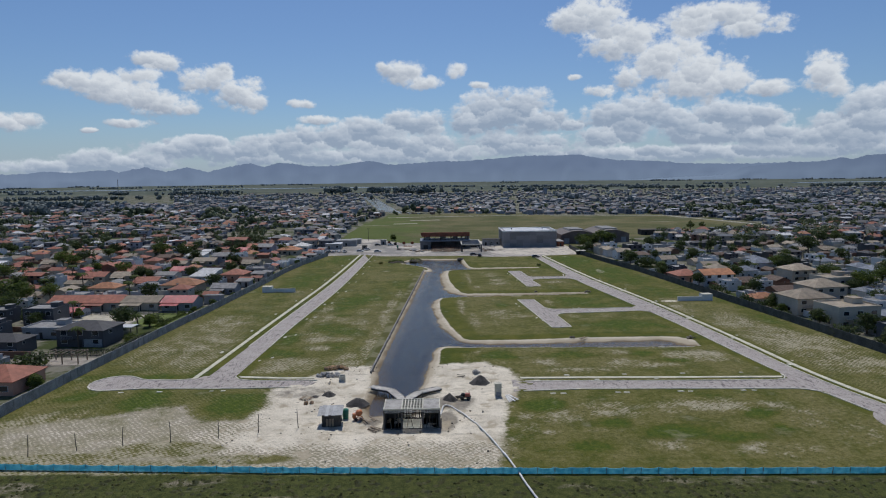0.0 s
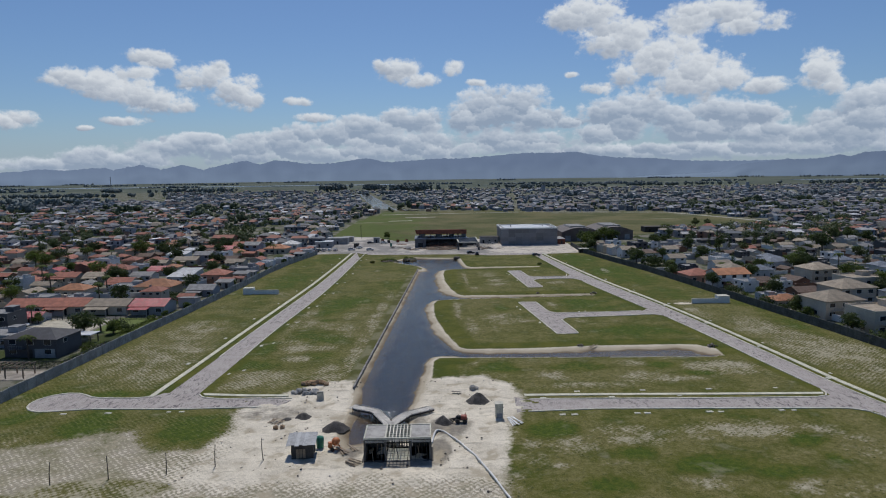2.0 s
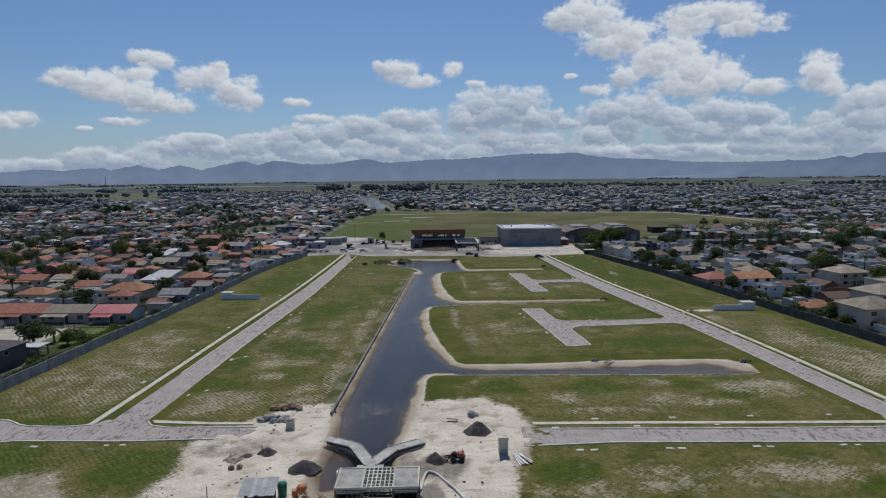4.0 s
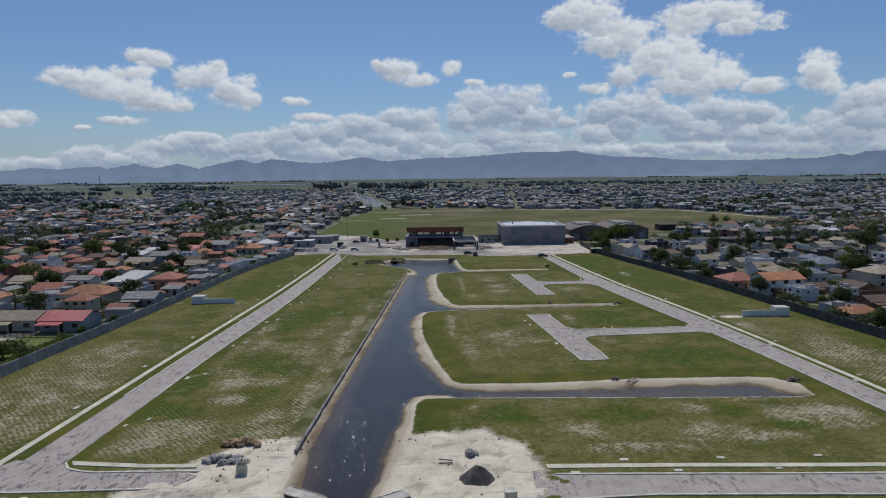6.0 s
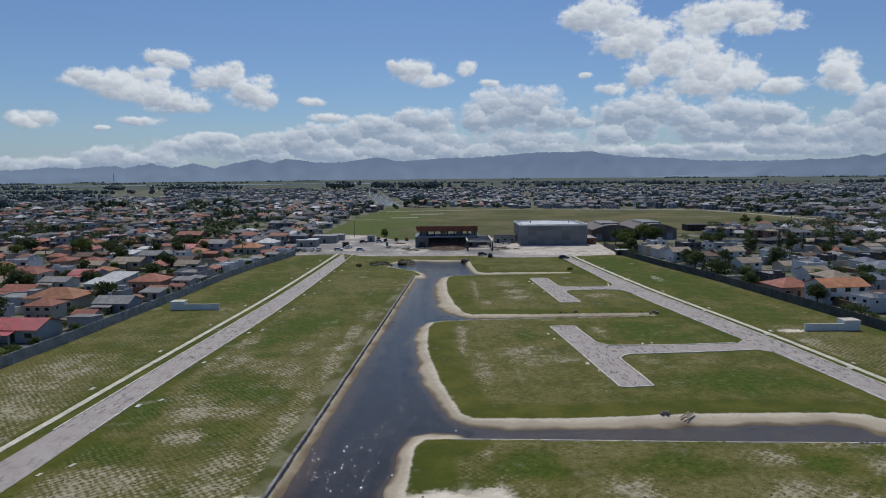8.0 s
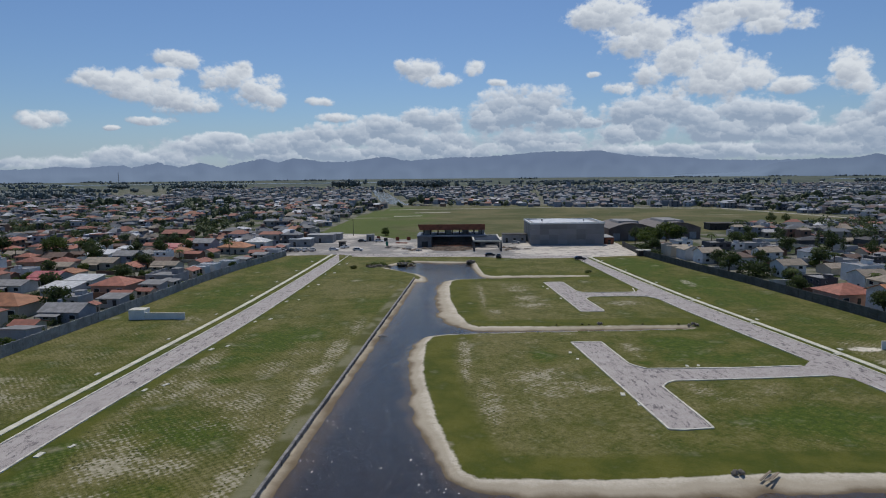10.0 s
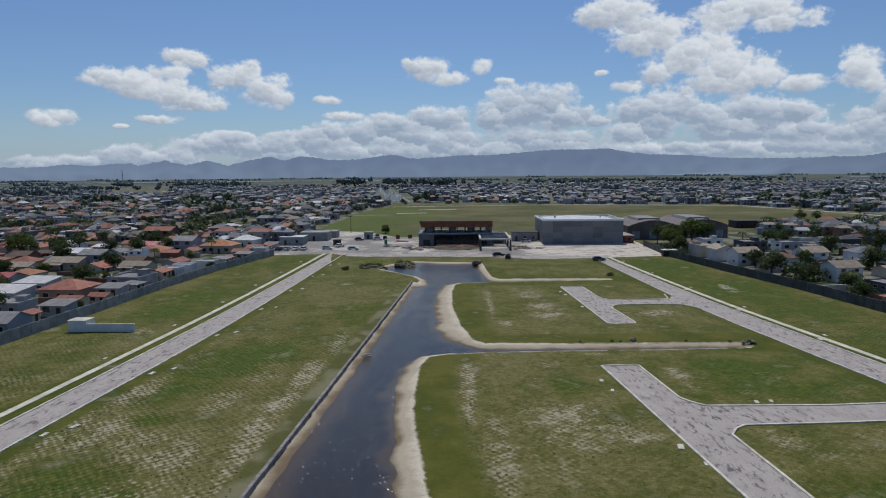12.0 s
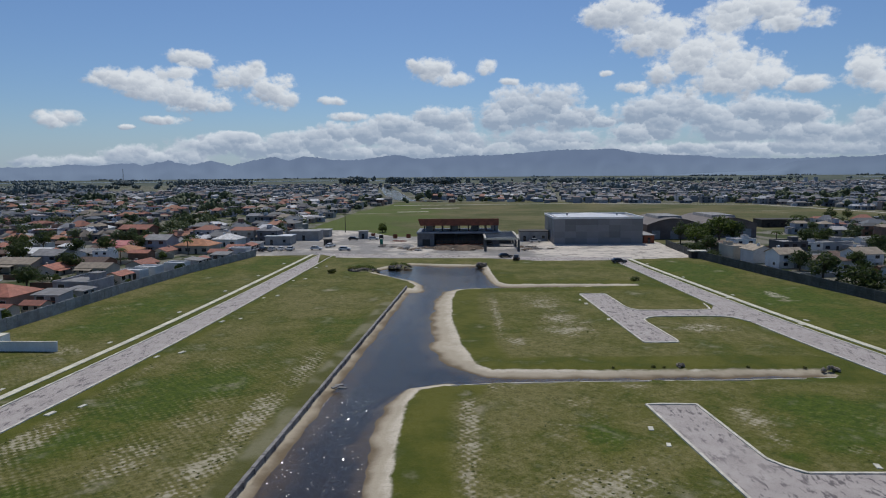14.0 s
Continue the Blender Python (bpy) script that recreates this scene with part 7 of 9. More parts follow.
def house(w, d, h, roof, wall, tiles, label, pitch=0.36, porch=False, chimney=False, tank=False, near=True):
    """A house whose front looks along -y; its base lies at the origin."""
    top = thing("house", label, "house", "houses of the town")
    wm, rm = WALLS[wall], ROOFS[tiles]
    x0, x1, y0, y1 = -w / 2, w / 2, -d / 2, d / 2
    o = 0.55
    g = Geo()
    if roof == "gable":
        rise = d / 2 * pitch
        g.hexa([(x0, y0, -0.3), (x0, y1, -0.3), (x0, y1, h), (x0, 0, h + rise), (x0, y0, h)], [(x1, y0, -0.3), (x1, y1, -0.3), (x1, y1, h), (x1, 0, h + rise), (x1, y0, h)])
    elif roof == "shed":
        g.hexa([(x0, y0, -0.3), (x0, y1, -0.3), (x0, y1, h + d * pitch * 0.4), (x0, y0, h)], [(x1, y0, -0.3), (x1, y1, -0.3), (x1, y1, h + d * pitch * 0.4), (x1, y0, h)])
    else:
        g.box(x0, y0, -0.3, x1, y1, h)
    g.obj("wall", wm, top)
    g = Geo()
    t = 0.16
    if roof == "gable":
        drop = o * pitch
        for s in (-1, 1):
            a, b = (y0 - o, h - drop), (0, h + d / 2 * pitch)
            g.hexa([(x0 - o, s * a[0], a[1] + 0.02), (x1 + o, s * a[0], a[1] + 0.02), (x1 + o, 0, b[1] + 0.02), (x0 - o, 0, b[1] + 0.02)], [(x0 - o, s * a[0], a[1] + t), (x1 + o, s * a[0], a[1] + t), (x1 + o, 0, b[1] + t), (x0 - o, 0, b[1] + t)])
    elif roof == "hip":
        rise = min(w, d) / 2 * pitch + o * pitch
        r = max(0.2, (w - d) / 2)
        e = h + 0.02
        base = [(x0 - o, y0 - o), (x1 + o, y0 - o), (x1 + o, y1 + o), (x0 - o, y1 + o)]
        g.hexa([(*p, e) for p in base], [(*p, e + t) for p in base])
        if w >= d:
            ra, rb = (-r, 0, e + t + rise), (r, 0, e + t + rise)
            bl, br, tr, tl = [(*p, e + t) for p in base]
            g.face([bl, br, rb, ra]); g.face([tr, tl, ra, rb]); g.face([br, tr, rb]); g.face([tl, bl, ra])
        else:
            r = (d - w) / 2
            ra, rb = (0, -r, e + t + rise), (0, r, e + t + rise)
            bl, br, tr, tl = [(*p, e + t) for p in base]
            g.face([bl, br, ra]); g.face([br, tr, rb, ra]); g.face([tr, tl, rb]); g.face([tl, bl, ra, rb])
    elif roof == "shed":
        k = d * pitch * 0.4
        g.hexa([(x0 - o, y0 - o, h - o * pitch * 0.4 + 0.02), (x1 + o, y0 - o, h - o * pitch * 0.4 + 0.02), (x1 + o, y1 + o, h + k + o * pitch * 0.4 + 0.02), (x0 - o, y1 + o, h + k + o * pitch * 0.4 + 0.02)],
               [(x0 - o, y0 - o, h - o * pitch * 0.4 + t), (x1 + o, y0 - o, h - o * pitch * 0.4 + t), (x1 + o, y1 + o, h + k + o * pitch * 0.4 + t), (x0 - o, y1 + o, h + k + o * pitch * 0.4 + t)])
    else:
        g.box(x0 + 0.2, y0 + 0.2, h, x1 - 0.2, y1 - 0.2, h + 0.12)
    g.obj("roof", rm, top)
    if roof == "flat":
        for a, b in (((x0, y0), (x1, y0)), ((x1, y0), (x1, y1)), ((x1, y1), (x0, y1)), ((x0, y1), (x0, y0))):
            g = Geo()
            g.beam((*a, h + 0.25), (*b, h + 0.25), 0.22, 0.55)
            g.obj("parapet", wm, top)
    storeys = 2 if h > 4.6 else 1
    sh = h / storeys
    n = max(2, int(w / 3.6))
    small = w < 7
    for s in range(storeys):
        for k in range(n):
            x = x0 + w * (k + 0.5) / n
            if s == 0 and k == n // 2:
                g = Geo()
                g.box(x - 0.5, y0 - 0.06, 0.0, x + 0.5, y0 + 0.02, 2.1)
                g.obj("door", DARK, top, "dark door")
            else:
                window_part(top, x, y0, s * sh + 0.95, 1.9, 1.35, (0, -1), near)
        if not small and near:
            window_part(top, x0 if s == 0 else x1, -d * 0.15, s * sh + 0.95, 1.3, 1.2, (-1 if s == 0 else 1, 0))
    if storeys == 2:
        bx = x0 + w * 0.28
        g = Geo()
        g.box(bx - 1.9, y0 - 1.3, sh - 0.1, bx + 1.9, y0 + 0.05, sh + 0.08)
        balcony = g.obj("balcony", wm, top)
        g = Geo()
        g.beam((bx - 1.85, y0 - 1.25, sh + 0.95), (bx + 1.85, y0 - 1.25, sh + 0.95), 0.07)
        for k in range(9):
            g.beam((bx - 1.85 + k * 0.4625, y0 - 1.25, sh + 0.08), (bx - 1.85 + k * 0.4625, y0 - 1.25, sh + 0.95), 0.04)
        if near:
            g.obj("railing", STEEL, balcony)
        g = Geo()
        g.box(x1 - w * 0.42, y0 - 0.05, 0.0, x1 - 0.5, y0 + 0.02, 2.3)
        g.obj("garage_door", STEEL, top)
    if porch:
        g = Geo()
        g.hexa([(x0 + 0.3, y0 - 2.8, 2.25), (x0 + w * 0.6, y0 - 2.8, 2.25), (x0 + w * 0.6, y0 + 0.1, 2.75), (x0 + 0.3, y0 + 0.1, 2.75)], [(x0 + 0.3, y0 - 2.8, 2.37), (x0 + w * 0.6, y0 - 2.8, 2.37), (x0 + w * 0.6, y0 + 0.1, 2.87), (x0 + 0.3, y0 + 0.1, 2.87)])
        g.obj("porch_roof", rm, top)
        for x in (x0 + 0.45, x0 + w * 0.6 - 0.15):
            g = Geo()
            g.box(x - 0.1, y0 - 2.6, -0.2, x + 0.1, y0 - 2.4, 2.27)
            g.obj("porch_post", wm, top)
    if chimney:
        g = Geo()
        g.box(x0 + w * 0.22, 0.4, h - 0.2, x0 + w * 0.22 + 0.9, 1.3, h + d / 2 * pitch + 0.9)
        g.obj("chimney", wm, top)
    if tank:
        g = Geo()
        g.box(x1 - w * 0.35, 0.2, h - 0.1, x1 - w * 0.1, d * 0.35, h + 1.7)
        g.obj("tank_house", wm, top)
        g = Geo()
        g.box(x1 - w * 0.35 - 0.2, 0.0, h + 1.7, x1 - w * 0.1 + 0.2, d * 0.35 + 0.2, h + 1.85)
        g.obj("tank_roof", rm, top)
    return top


KINDS = {
    "red_metal": (11.2, 9.0, 3.0, "gable", "grey", "red", "low grey house with a red metal roof", 0.36, True, False, False),
    "terracotta_low": (13.0, 9.5, 3.0, "gable", "cream", "terracotta", "low cream house with a terracotta tile roof", 0.38, True, True, False),
    "terracotta_hip": (12.0, 10.5, 3.1, "hip", "salmon", "terracotta", "salmon house with a terracotta hipped roof", 0.4, False, False, False),
    "tan_low": (13.2, 9.0, 3.0, "gable", "cream", "tan", "low house with a tan tile roof", 0.34, True, False, False),
    "orange_hip": (14.5, 10.0, 3.2, "hip", "cream", "orange", "cream house with an orange tile roof", 0.42, False, True, False),
    "white_shed": (11.5, 8.5, 3.2, "shed", "white", "white", "white house with a pale sheet-metal roof", 0.3, False, False, False),
    "white_two": (10.5, 9.0, 5.8, "flat", "white", "grey", "white two-storey house with a flat roof", 0.3, False, False, True),
    "blue_two": (10.0, 8.5, 5.6, "gable", "blue", "grey", "pale blue two-storey house with a grey roof", 0.4, False, False, False),
    "grey_flat": (13.0, 10.0, 3.3, "flat", "grey", "grey", "low grey house with a flat parapet roof", 0.3, False, False, True),
    "dark_two": (11.5, 9.0, 5.9, "flat", "dark", "grey", "dark modern two-storey house with a flat roof", 0.3, False, False, True),
    "brick_low": (12.0, 9.0, 3.0, "gable", "brick", "brown", "brown brick house with a dark tile roof", 0.4, True, False, False),
    "white_gable": (10.5, 9.0, 5.6, "gable", "white", "tan", "white two-storey house with a pale tan gable roof", 0.42, False, True, False),
    "white_orange": (13.5, 9.0, 5.0, "gable", "white", "orange", "white two-storey house with an orange tile roof", 0.4, False, False, False),
    "tan_hip": (13.0, 11.0, 5.4, "hip", "cream", "tan", "cream two-storey house with a tan hipped roof", 0.4, False, False, False),
    "grey_hip": (13.5, 11.0, 4.4, "hip", "white", "blue", "white house with a slate-grey hipped roof", 0.42, False, False, False),
    "modern_box": (14.0, 10.5, 6.3, "flat", "cream", "tan", "cream modern two-storey house with a flat roof", 0.3, False, False, True),
    "grey_gable": (12.0, 9.0, 3.1, "gable", "white", "grey", "white house with a grey fibre-cement roof", 0.32, True, False, False),
    "terracotta_two": (11.0, 9.0, 5.4, "hip", "cream", "terracotta", "cream two-storey house with a terracotta roof", 0.4, False, True, False),
}
KINDS["raw_flat"] = (9.6, 9.4, 2.5, "flat", "raw", "grey", "unfinished low house of raw pinkish-grey render", 0.3, False, False, True)
KINDS["white_hip"] = (12.5, 10.5, 3.4, "hip", "white", "white", "white house with a pale hipped roof", 0.42, False, True, False)
KINDS["red_two"] = (12.5, 8.0, 5.2, "gable", "brick", "terracotta", "brown two-storey house with a red tile roof", 0.36, False, False, False)
KINDS["white_red"] = (11.0, 8.5, 3.4, "hip", "white", "brown", "white house with a dark red-brown hipped roof", 0.36, False, False, False)
KINDS["slate_two"] = (14.0, 9.5, 4.7, "hip", "dark", "slate", "dark grey house with a dark slate hipped roof", 0.34, False, False, False)
KINDS["blue_low"] = (12.0, 8.0, 3.2, "gable", "blue", "grey", "low pale blue house with a grey gable roof", 0.45, True, True, False)
KINDS["annex_tile"] = (6.0, 4.6, 2.5, "gable", "cream", "terracotta", "small garden outbuilding with a tile roof", 0.36, False, False, False)
KINDS["annex_grey"] = (5.6, 4.4, 2.5, "shed", "grey", "grey", "small grey outbuilding with a sheet roof", 0.25, False, False, False)
KINDS["annex_white"] = (6.5, 5.0, 2.6, "flat", "white", "white", "small white outbuilding with a flat roof", 0.25, False, False, False)
MADE, TAKEN = {}, []


def put_house(kind, x, y, rot=0.0, s=1.0):
    m = pose(x, y, 0, 0, 0, rot) @ Matrix.Scale(s, 4)
    near = abs(x) < 150 and y < 400
    key = (kind, near)
    if key not in MADE:
        MADE[key] = house(*KINDS[kind], near)
        MADE[key].matrix_basis = m
    else:
        copy_thing(MADE[key], m)
    TAKEN.append((x, y, KINDS[kind][0] * 0.5 * s, KINDS[kind][1] * 0.5 * s))


# houses that stand next to the estate
NEXT_WEST = [("red_metal", -87.2, 267.2, -3), ("tan_low", -100.4, 268.5, -3), ("terracotta_low", -113.6, 269.5, -3), ("terracotta_low", -126.8, 270.6, -3), ("orange_hip", -99.8, 301.0, -4),
             ("blue_low", -81.5, 295.5, -4, 0.78), ("white_shed", -101.0, 325.5, -5, 0.78), ("white_shed", -103.0, 339.5, -5, 0.95), ("terracotta_two", -129, 334, -4), ("white_two", -151, 364, -5), ("terracotta_low", -149.5, 331, -4),
             ("tan_low", -136.8, 331.5, -4), ("slate_two", -94.5, 222.0, -6), ("terracotta_hip", -93.0, 184.5, -4), ("orange_hip", -84.6, 419.5, -8), ("terracotta_low", -84.6, 380.5, 82, 0.62), ("red_two", -126.5, 460, -6, 1.0), ("tan_low", -118, 377.5, -5, 0.9), ("red_metal", -112, 425, -5, 0.8)]
NEXT_WEST_BACK = [("dark_two", -121.5, 247.0, -4, 0.85), ("grey_flat", -111.0, 231.5, -4, 0.85), ("slate_two", -111.5, 213.5, -4, 0.8), ("dark_two", -126.0, 228.0, -4, 0.85), ("brick_low", -128.0, 211.0, -4, 0.85), ("grey_flat", -107.0, 197.5, -4, 0.8), ("dark_two", -137.0, 249.0, -4, 0.85), ("blue_two", -98.0, 420.5, -8), ("brick_low", -98.5, 381.0, -8, 0.85), ("blue_two", -111.0, 381.0, -5, 0.8), ("white_shed", -131, 400.0, -6), ("terracotta_hip", -88.0, 329.5, -5, 0.88), ("red_metal", -117.5, 346.0, -5, 0.85), ("raw_flat", -81.6, 347.0, -8, 0.95),
                  ("grey_flat", -112.0, 303.0, -4), ("white_hip", -160.0, 487.0, 0, 0.9), ("grey_gable", -119.0, 332, -5, 0.75), ("grey_gable", -101, 436, -8, 0.8), ("white_hip", -81.5, 441.0, -8, 0.85), ("terracotta_low", -112, 447, -6, 0.75)]
NEXT_EAST = [("terracotta_hip", 103.8, 309.0, 8), ("white_orange", 111.2, 299.0, 8), ("orange_hip", 111.8, 262.5, 10, 0.66), ("tan_hip", 117.5, 247.5, 8, 0.95), ("modern_box", 119.0, 229.0, 8, 0.95), ("dark_two", 122.0, 212.0, 8, 0.8), ("brick_low", 126.0, 276.0, 8, 0.8), ("white_gable", 123, 197, 8),
             ("modern_box", 148, 281, 8), ("tan_hip", 149, 306, 8), ("grey_hip", 149, 336, 8), ("grey_hip", 133, 318, 8), ("grey_hip", 140.5, 387.0, 6), ("terracotta_low", 167, 396, 6), ("white_gable", 98.8, 380.5, 8, 0.78), ("white_gable", 95.8, 391.0, 95, 0.74)]
NEXT_EAST_BACK = [("white_red", 106.5, 374.0, 8, 0.85), ("grey_gable", 110, 387.0, 8, 0.8), ("white_gable", 119, 379, 8, 0.8), ("brick_low", 115.0, 360.0, 8, 0.8), ("white_gable", 110.5, 348.5, 8, 0.78), ("brick_low", 95.6, 422.5, 6, 0.6), ("white_two", 102.5, 417.5, 6, 0.8), ("brick_low", 121, 392, 8, 0.7), ("dark_two", 112, 405, 8, 0.75), ("white_two", 121, 410, 8, 0.7), ("grey_flat", 133, 419, 6), ("grey_flat", 139, 411.5, 6),
                  ("white_two", 128, 340, 8), ("tan_hip", 134, 266, 8, 1.0), ("white_two", 138, 243, 8), ("white_two", 150, 256, 8)]
for row in (NEXT_WEST, NEXT_WEST_BACK, NEXT_EAST, NEXT_EAST_BACK):
    for kind, x, y, rot, *size in row:
        put_house(kind, x, y, rot, size[0] if size else 0.92 if x > 0 and y < 315 else 0.8 if x > 0 else 0.95 if y < 320 else 0.85)


# lawn, side street and sandy yard stay open
TAKEN += [(-100, 249.5, 14, 11.0), (-88.5, 219, 5.5, 16), (-88, 198, 10, 14)]


def free(x, y, r):
    return all(abs(x - a) > w + r or abs(y - b) > d + r * 0.85 for a, b, w, d in TAKEN)


def fill_streets():
    rng = random.Random(21)
    west = ["terracotta_low", "terracotta_hip", "tan_low", "grey_gable", "white_shed", "brick_low", "orange_hip", "grey_flat", "terracotta_low", "red_metal", "red_two", "tan_low", "white_two", "brick_low", "terracotta_two", "terracotta_hip"]
    east = ["grey_hip", "white_two", "modern_box", "tan_hip", "grey_flat", "grey_gable", "grey_flat", "dark_two", "brick_low", "grey_hip", "white_gable", "tan_low", "dark_two", "brick_low"]
    east_far = ["brick_low", "dark_two", "grey_flat", "grey_gable", "brick_low", "slate_two", "tan_low"]
    for row in range(20):
        y = 186 + row * 14.0 + (3 if row % 2 else 0)
        x = -92 - 4 * rng.random()
        while x > -0.74 * (y - 36) - 14 and x > -330:
            if y < 446 and (y > 400 or x < -88) and not (abs(x + 99) < 8 and abs(y - 354) < 7) and free(x, y, 4.4):
                put_house(rng.choice(west), x, y + rng.uniform(-1.5, 1.5), -4 + rng.choice((0, 0, 180, 90, -90)) + rng.uniform(-2, 2), rng.uniform(0.62, 0.84))
            x -= rng.uniform(11.0, 15.0)
        lo = float(np.interp(y, [p[1] for p in WALL_EAST], [p[0] for p in WALL_EAST])) if y < 425 else 90
        x = lo + 11 + 4 * rng.random()
        while x < 0.74 * (y - 36) + 16 and x < 330:
            if y < 446 and free(x, y, 4.6) and not (y > 425 and x < 150):
                put_house(rng.choice(east_far if y > 370 and x > 130 else east), x, y + rng.uniform(-1.5, 1.5), 8 + rng.choice((0, 0, 180, 90, -90)) + rng.uniform(-2, 2), rng.uniform(0.6, 0.82))
            x += rng.uniform(11.5, 15.5)
    n = 0
    while n < 420:
        n += 1
        y = rng.uniform(200, 440)
        west_side = rng.random() < 0.6
        x = rng.uniform(max(-320, -0.74 * (y - 36) - 10), -84) if west_side else rng.uniform(float(np.interp(y, [p[1] for p in WALL_EAST], [p[0] for p in WALL_EAST])) + 5, min(320, 0.74 * (y - 36) + 12))
        if (west_side and y > 400 and x > -90) or (not west_side and y > 425 and x < 150):
            continue
        if len(TAKEN) < 300 and free(x, y, 3.2):
            put_house(rng.choice(("annex_tile", "annex_grey", "annex_white")), x, y, (-4 if west_side else 8) + rng.choice((0, 90, 180)), rng.uniform(0.75, 1.0))


fill_streets()


def lean_tos():
    """Small outbuildings close behind the western perimeter wall."""
    rng = random.Random(31)
    for k in range(26):
        y = 264 + 6.6 * k + rng.uniform(-1, 1)
        x = float(np.interp(y, [p[1] for p in WALL_WEST], [p[0] for p in WALL_WEST])) - rng.uniform(4.5, 10)
        if free(x, y, 3.4) and not (abs(x + 98) < 8 and abs(y - 354) < 7):
            put_house(rng.choice(("annex_tile", "annex_grey", "annex_white", "annex_tile")), x, y, -4 + rng.choice((0, 90, 180)), rng.uniform(0.8, 1.05))


lean_tos()


def garden_walls():
    """Low plot walls between the gardens on both sides of the estate."""
    rng = random.Random(12)
    shapes = []
    for mat in (WALLS["white"], WALLS["grey"], WALLS["cream"], WALLS["brick"]):
        g = Geo()
        g.box(-0.5, -0.08, -0.2, 0.5, 0.08, 1.7)
        g.box(-0.5, -0.12, 1.7, 0.5, 0.12, 1.78)
        shapes.append(g.mesh("garden_wall", mat))
    n = 0
    for row in range(20):
        y = 180 + row * 14.0
        for side in (-1, 1):
            x = -86.0 if side < 0 else float(np.interp(y, [p[1] for p in WALL_EAST], [p[0] for p in WALL_EAST])) + 4
            while abs(x) < min(250, 0.74 * (y - 36) + 10):
                length = rng.uniform(9, 15)
                cx = x + side * length / 2
                if rng.random() < 0.75 and y < 480 and free(cx, y, 1.2) and not (side > 0 and y > 425 and cx < 150) and not (side < 0 and y > 400 and cx > -90):
                    ob = tagged(new("garden_wall", rng.choice(shapes)), "low rendered garden wall between two plots", "wall", "garden walls of the town")
                    turn = 90 if rng.random() < 0.35 else 0
                    ob.matrix_basis = pose(cx, y, 0, 0, 0, (-4 if side < 0 else 8) + turn) @ Matrix.Diagonal((length, 1, rng.uniform(0.7, 1.1), 1))
                x += side * (length + rng.uniform(0, 6))


garden_walls()


SHED_WALL = plain("grey_brown_render", (0.17, 0.135, 0.12), 0.9, 0.2, 3.0, 0.3)
SHED_ROOF = plain("dull_brown_roof", (0.17, 0.15, 0.14), 0.9, 0.2, 3.0, 0.3)


def warehouse(x0, x1, y0, y1, h, label):
    """A long shed with a curved roof."""
    top = thing("warehouse", label, "warehouse", "sheds beside the hall")
    n = 10
    ring = [(x0 + (x1 - x0) * k / n, h + 2.6 * math.sin(math.pi * k / n)) for k in range(n + 1)]
    g = Geo()
    g.hexa([(x0, y0, -0.2), (x1, y0, -0.2)] + [(x, y0, z) for x, z in ring[::-1]], [(x0, y1, -0.2), (x1, y1, -0.2)] + [(x, y1, z) for x, z in ring[::-1]])
    g.obj("wall", SHED_WALL, top)
    g = Geo()
    shell = [(x, z + 0.02) for x, z in ring] + [(x, z + 0.16) for x, z in ring[::-1]]
    g.hexa([(x, y0 - 0.4, z) for x, z in shell], [(x, y1 + 0.4, z) for x, z in shell])
    g.obj("roof", SHED_ROOF, top)
    g = Geo()
    g.box((x0 + x1) / 2 - 5, y0 + 6, h + 2.2, (x0 + x1) / 2 + 5, y1 - 6, h + 3.2, 0.4)
    g.obj("skylight", ROOFS["grey"], top)
    for k in range(3):
        g = Geo()
        u = x0 + (x1 - x0) * (k + 0.5) / 3
        g.box(u - 1.6, y0 - 0.07, 0, u + 1.6, y0 + 0.03, 3.4)
        g.obj("shutter", STEEL, top)


warehouse(82, 104, 456, 486, 5.6, "brown warehouse with a curved roof beside the hall")
warehouse(106, 128, 462, 496, 5.4, "brown warehouse with a curved roof behind the trees")
low_building(151, 177, 507, 516, 3.8, DARK, DARK, "long dark shed at the meadow's edge", openings=4)


# the canal that goes on beyond the meadow
FAR_CANAL = [(-14, 797), (-26, 812), (-57, 860), (-72, 965), (-96, 1126), (-150, 1500)]


def canal_x(y):
    return float(np.interp(y, [p[1] for p in FAR_CANAL], [p[0] for p in FAR_CANAL]))


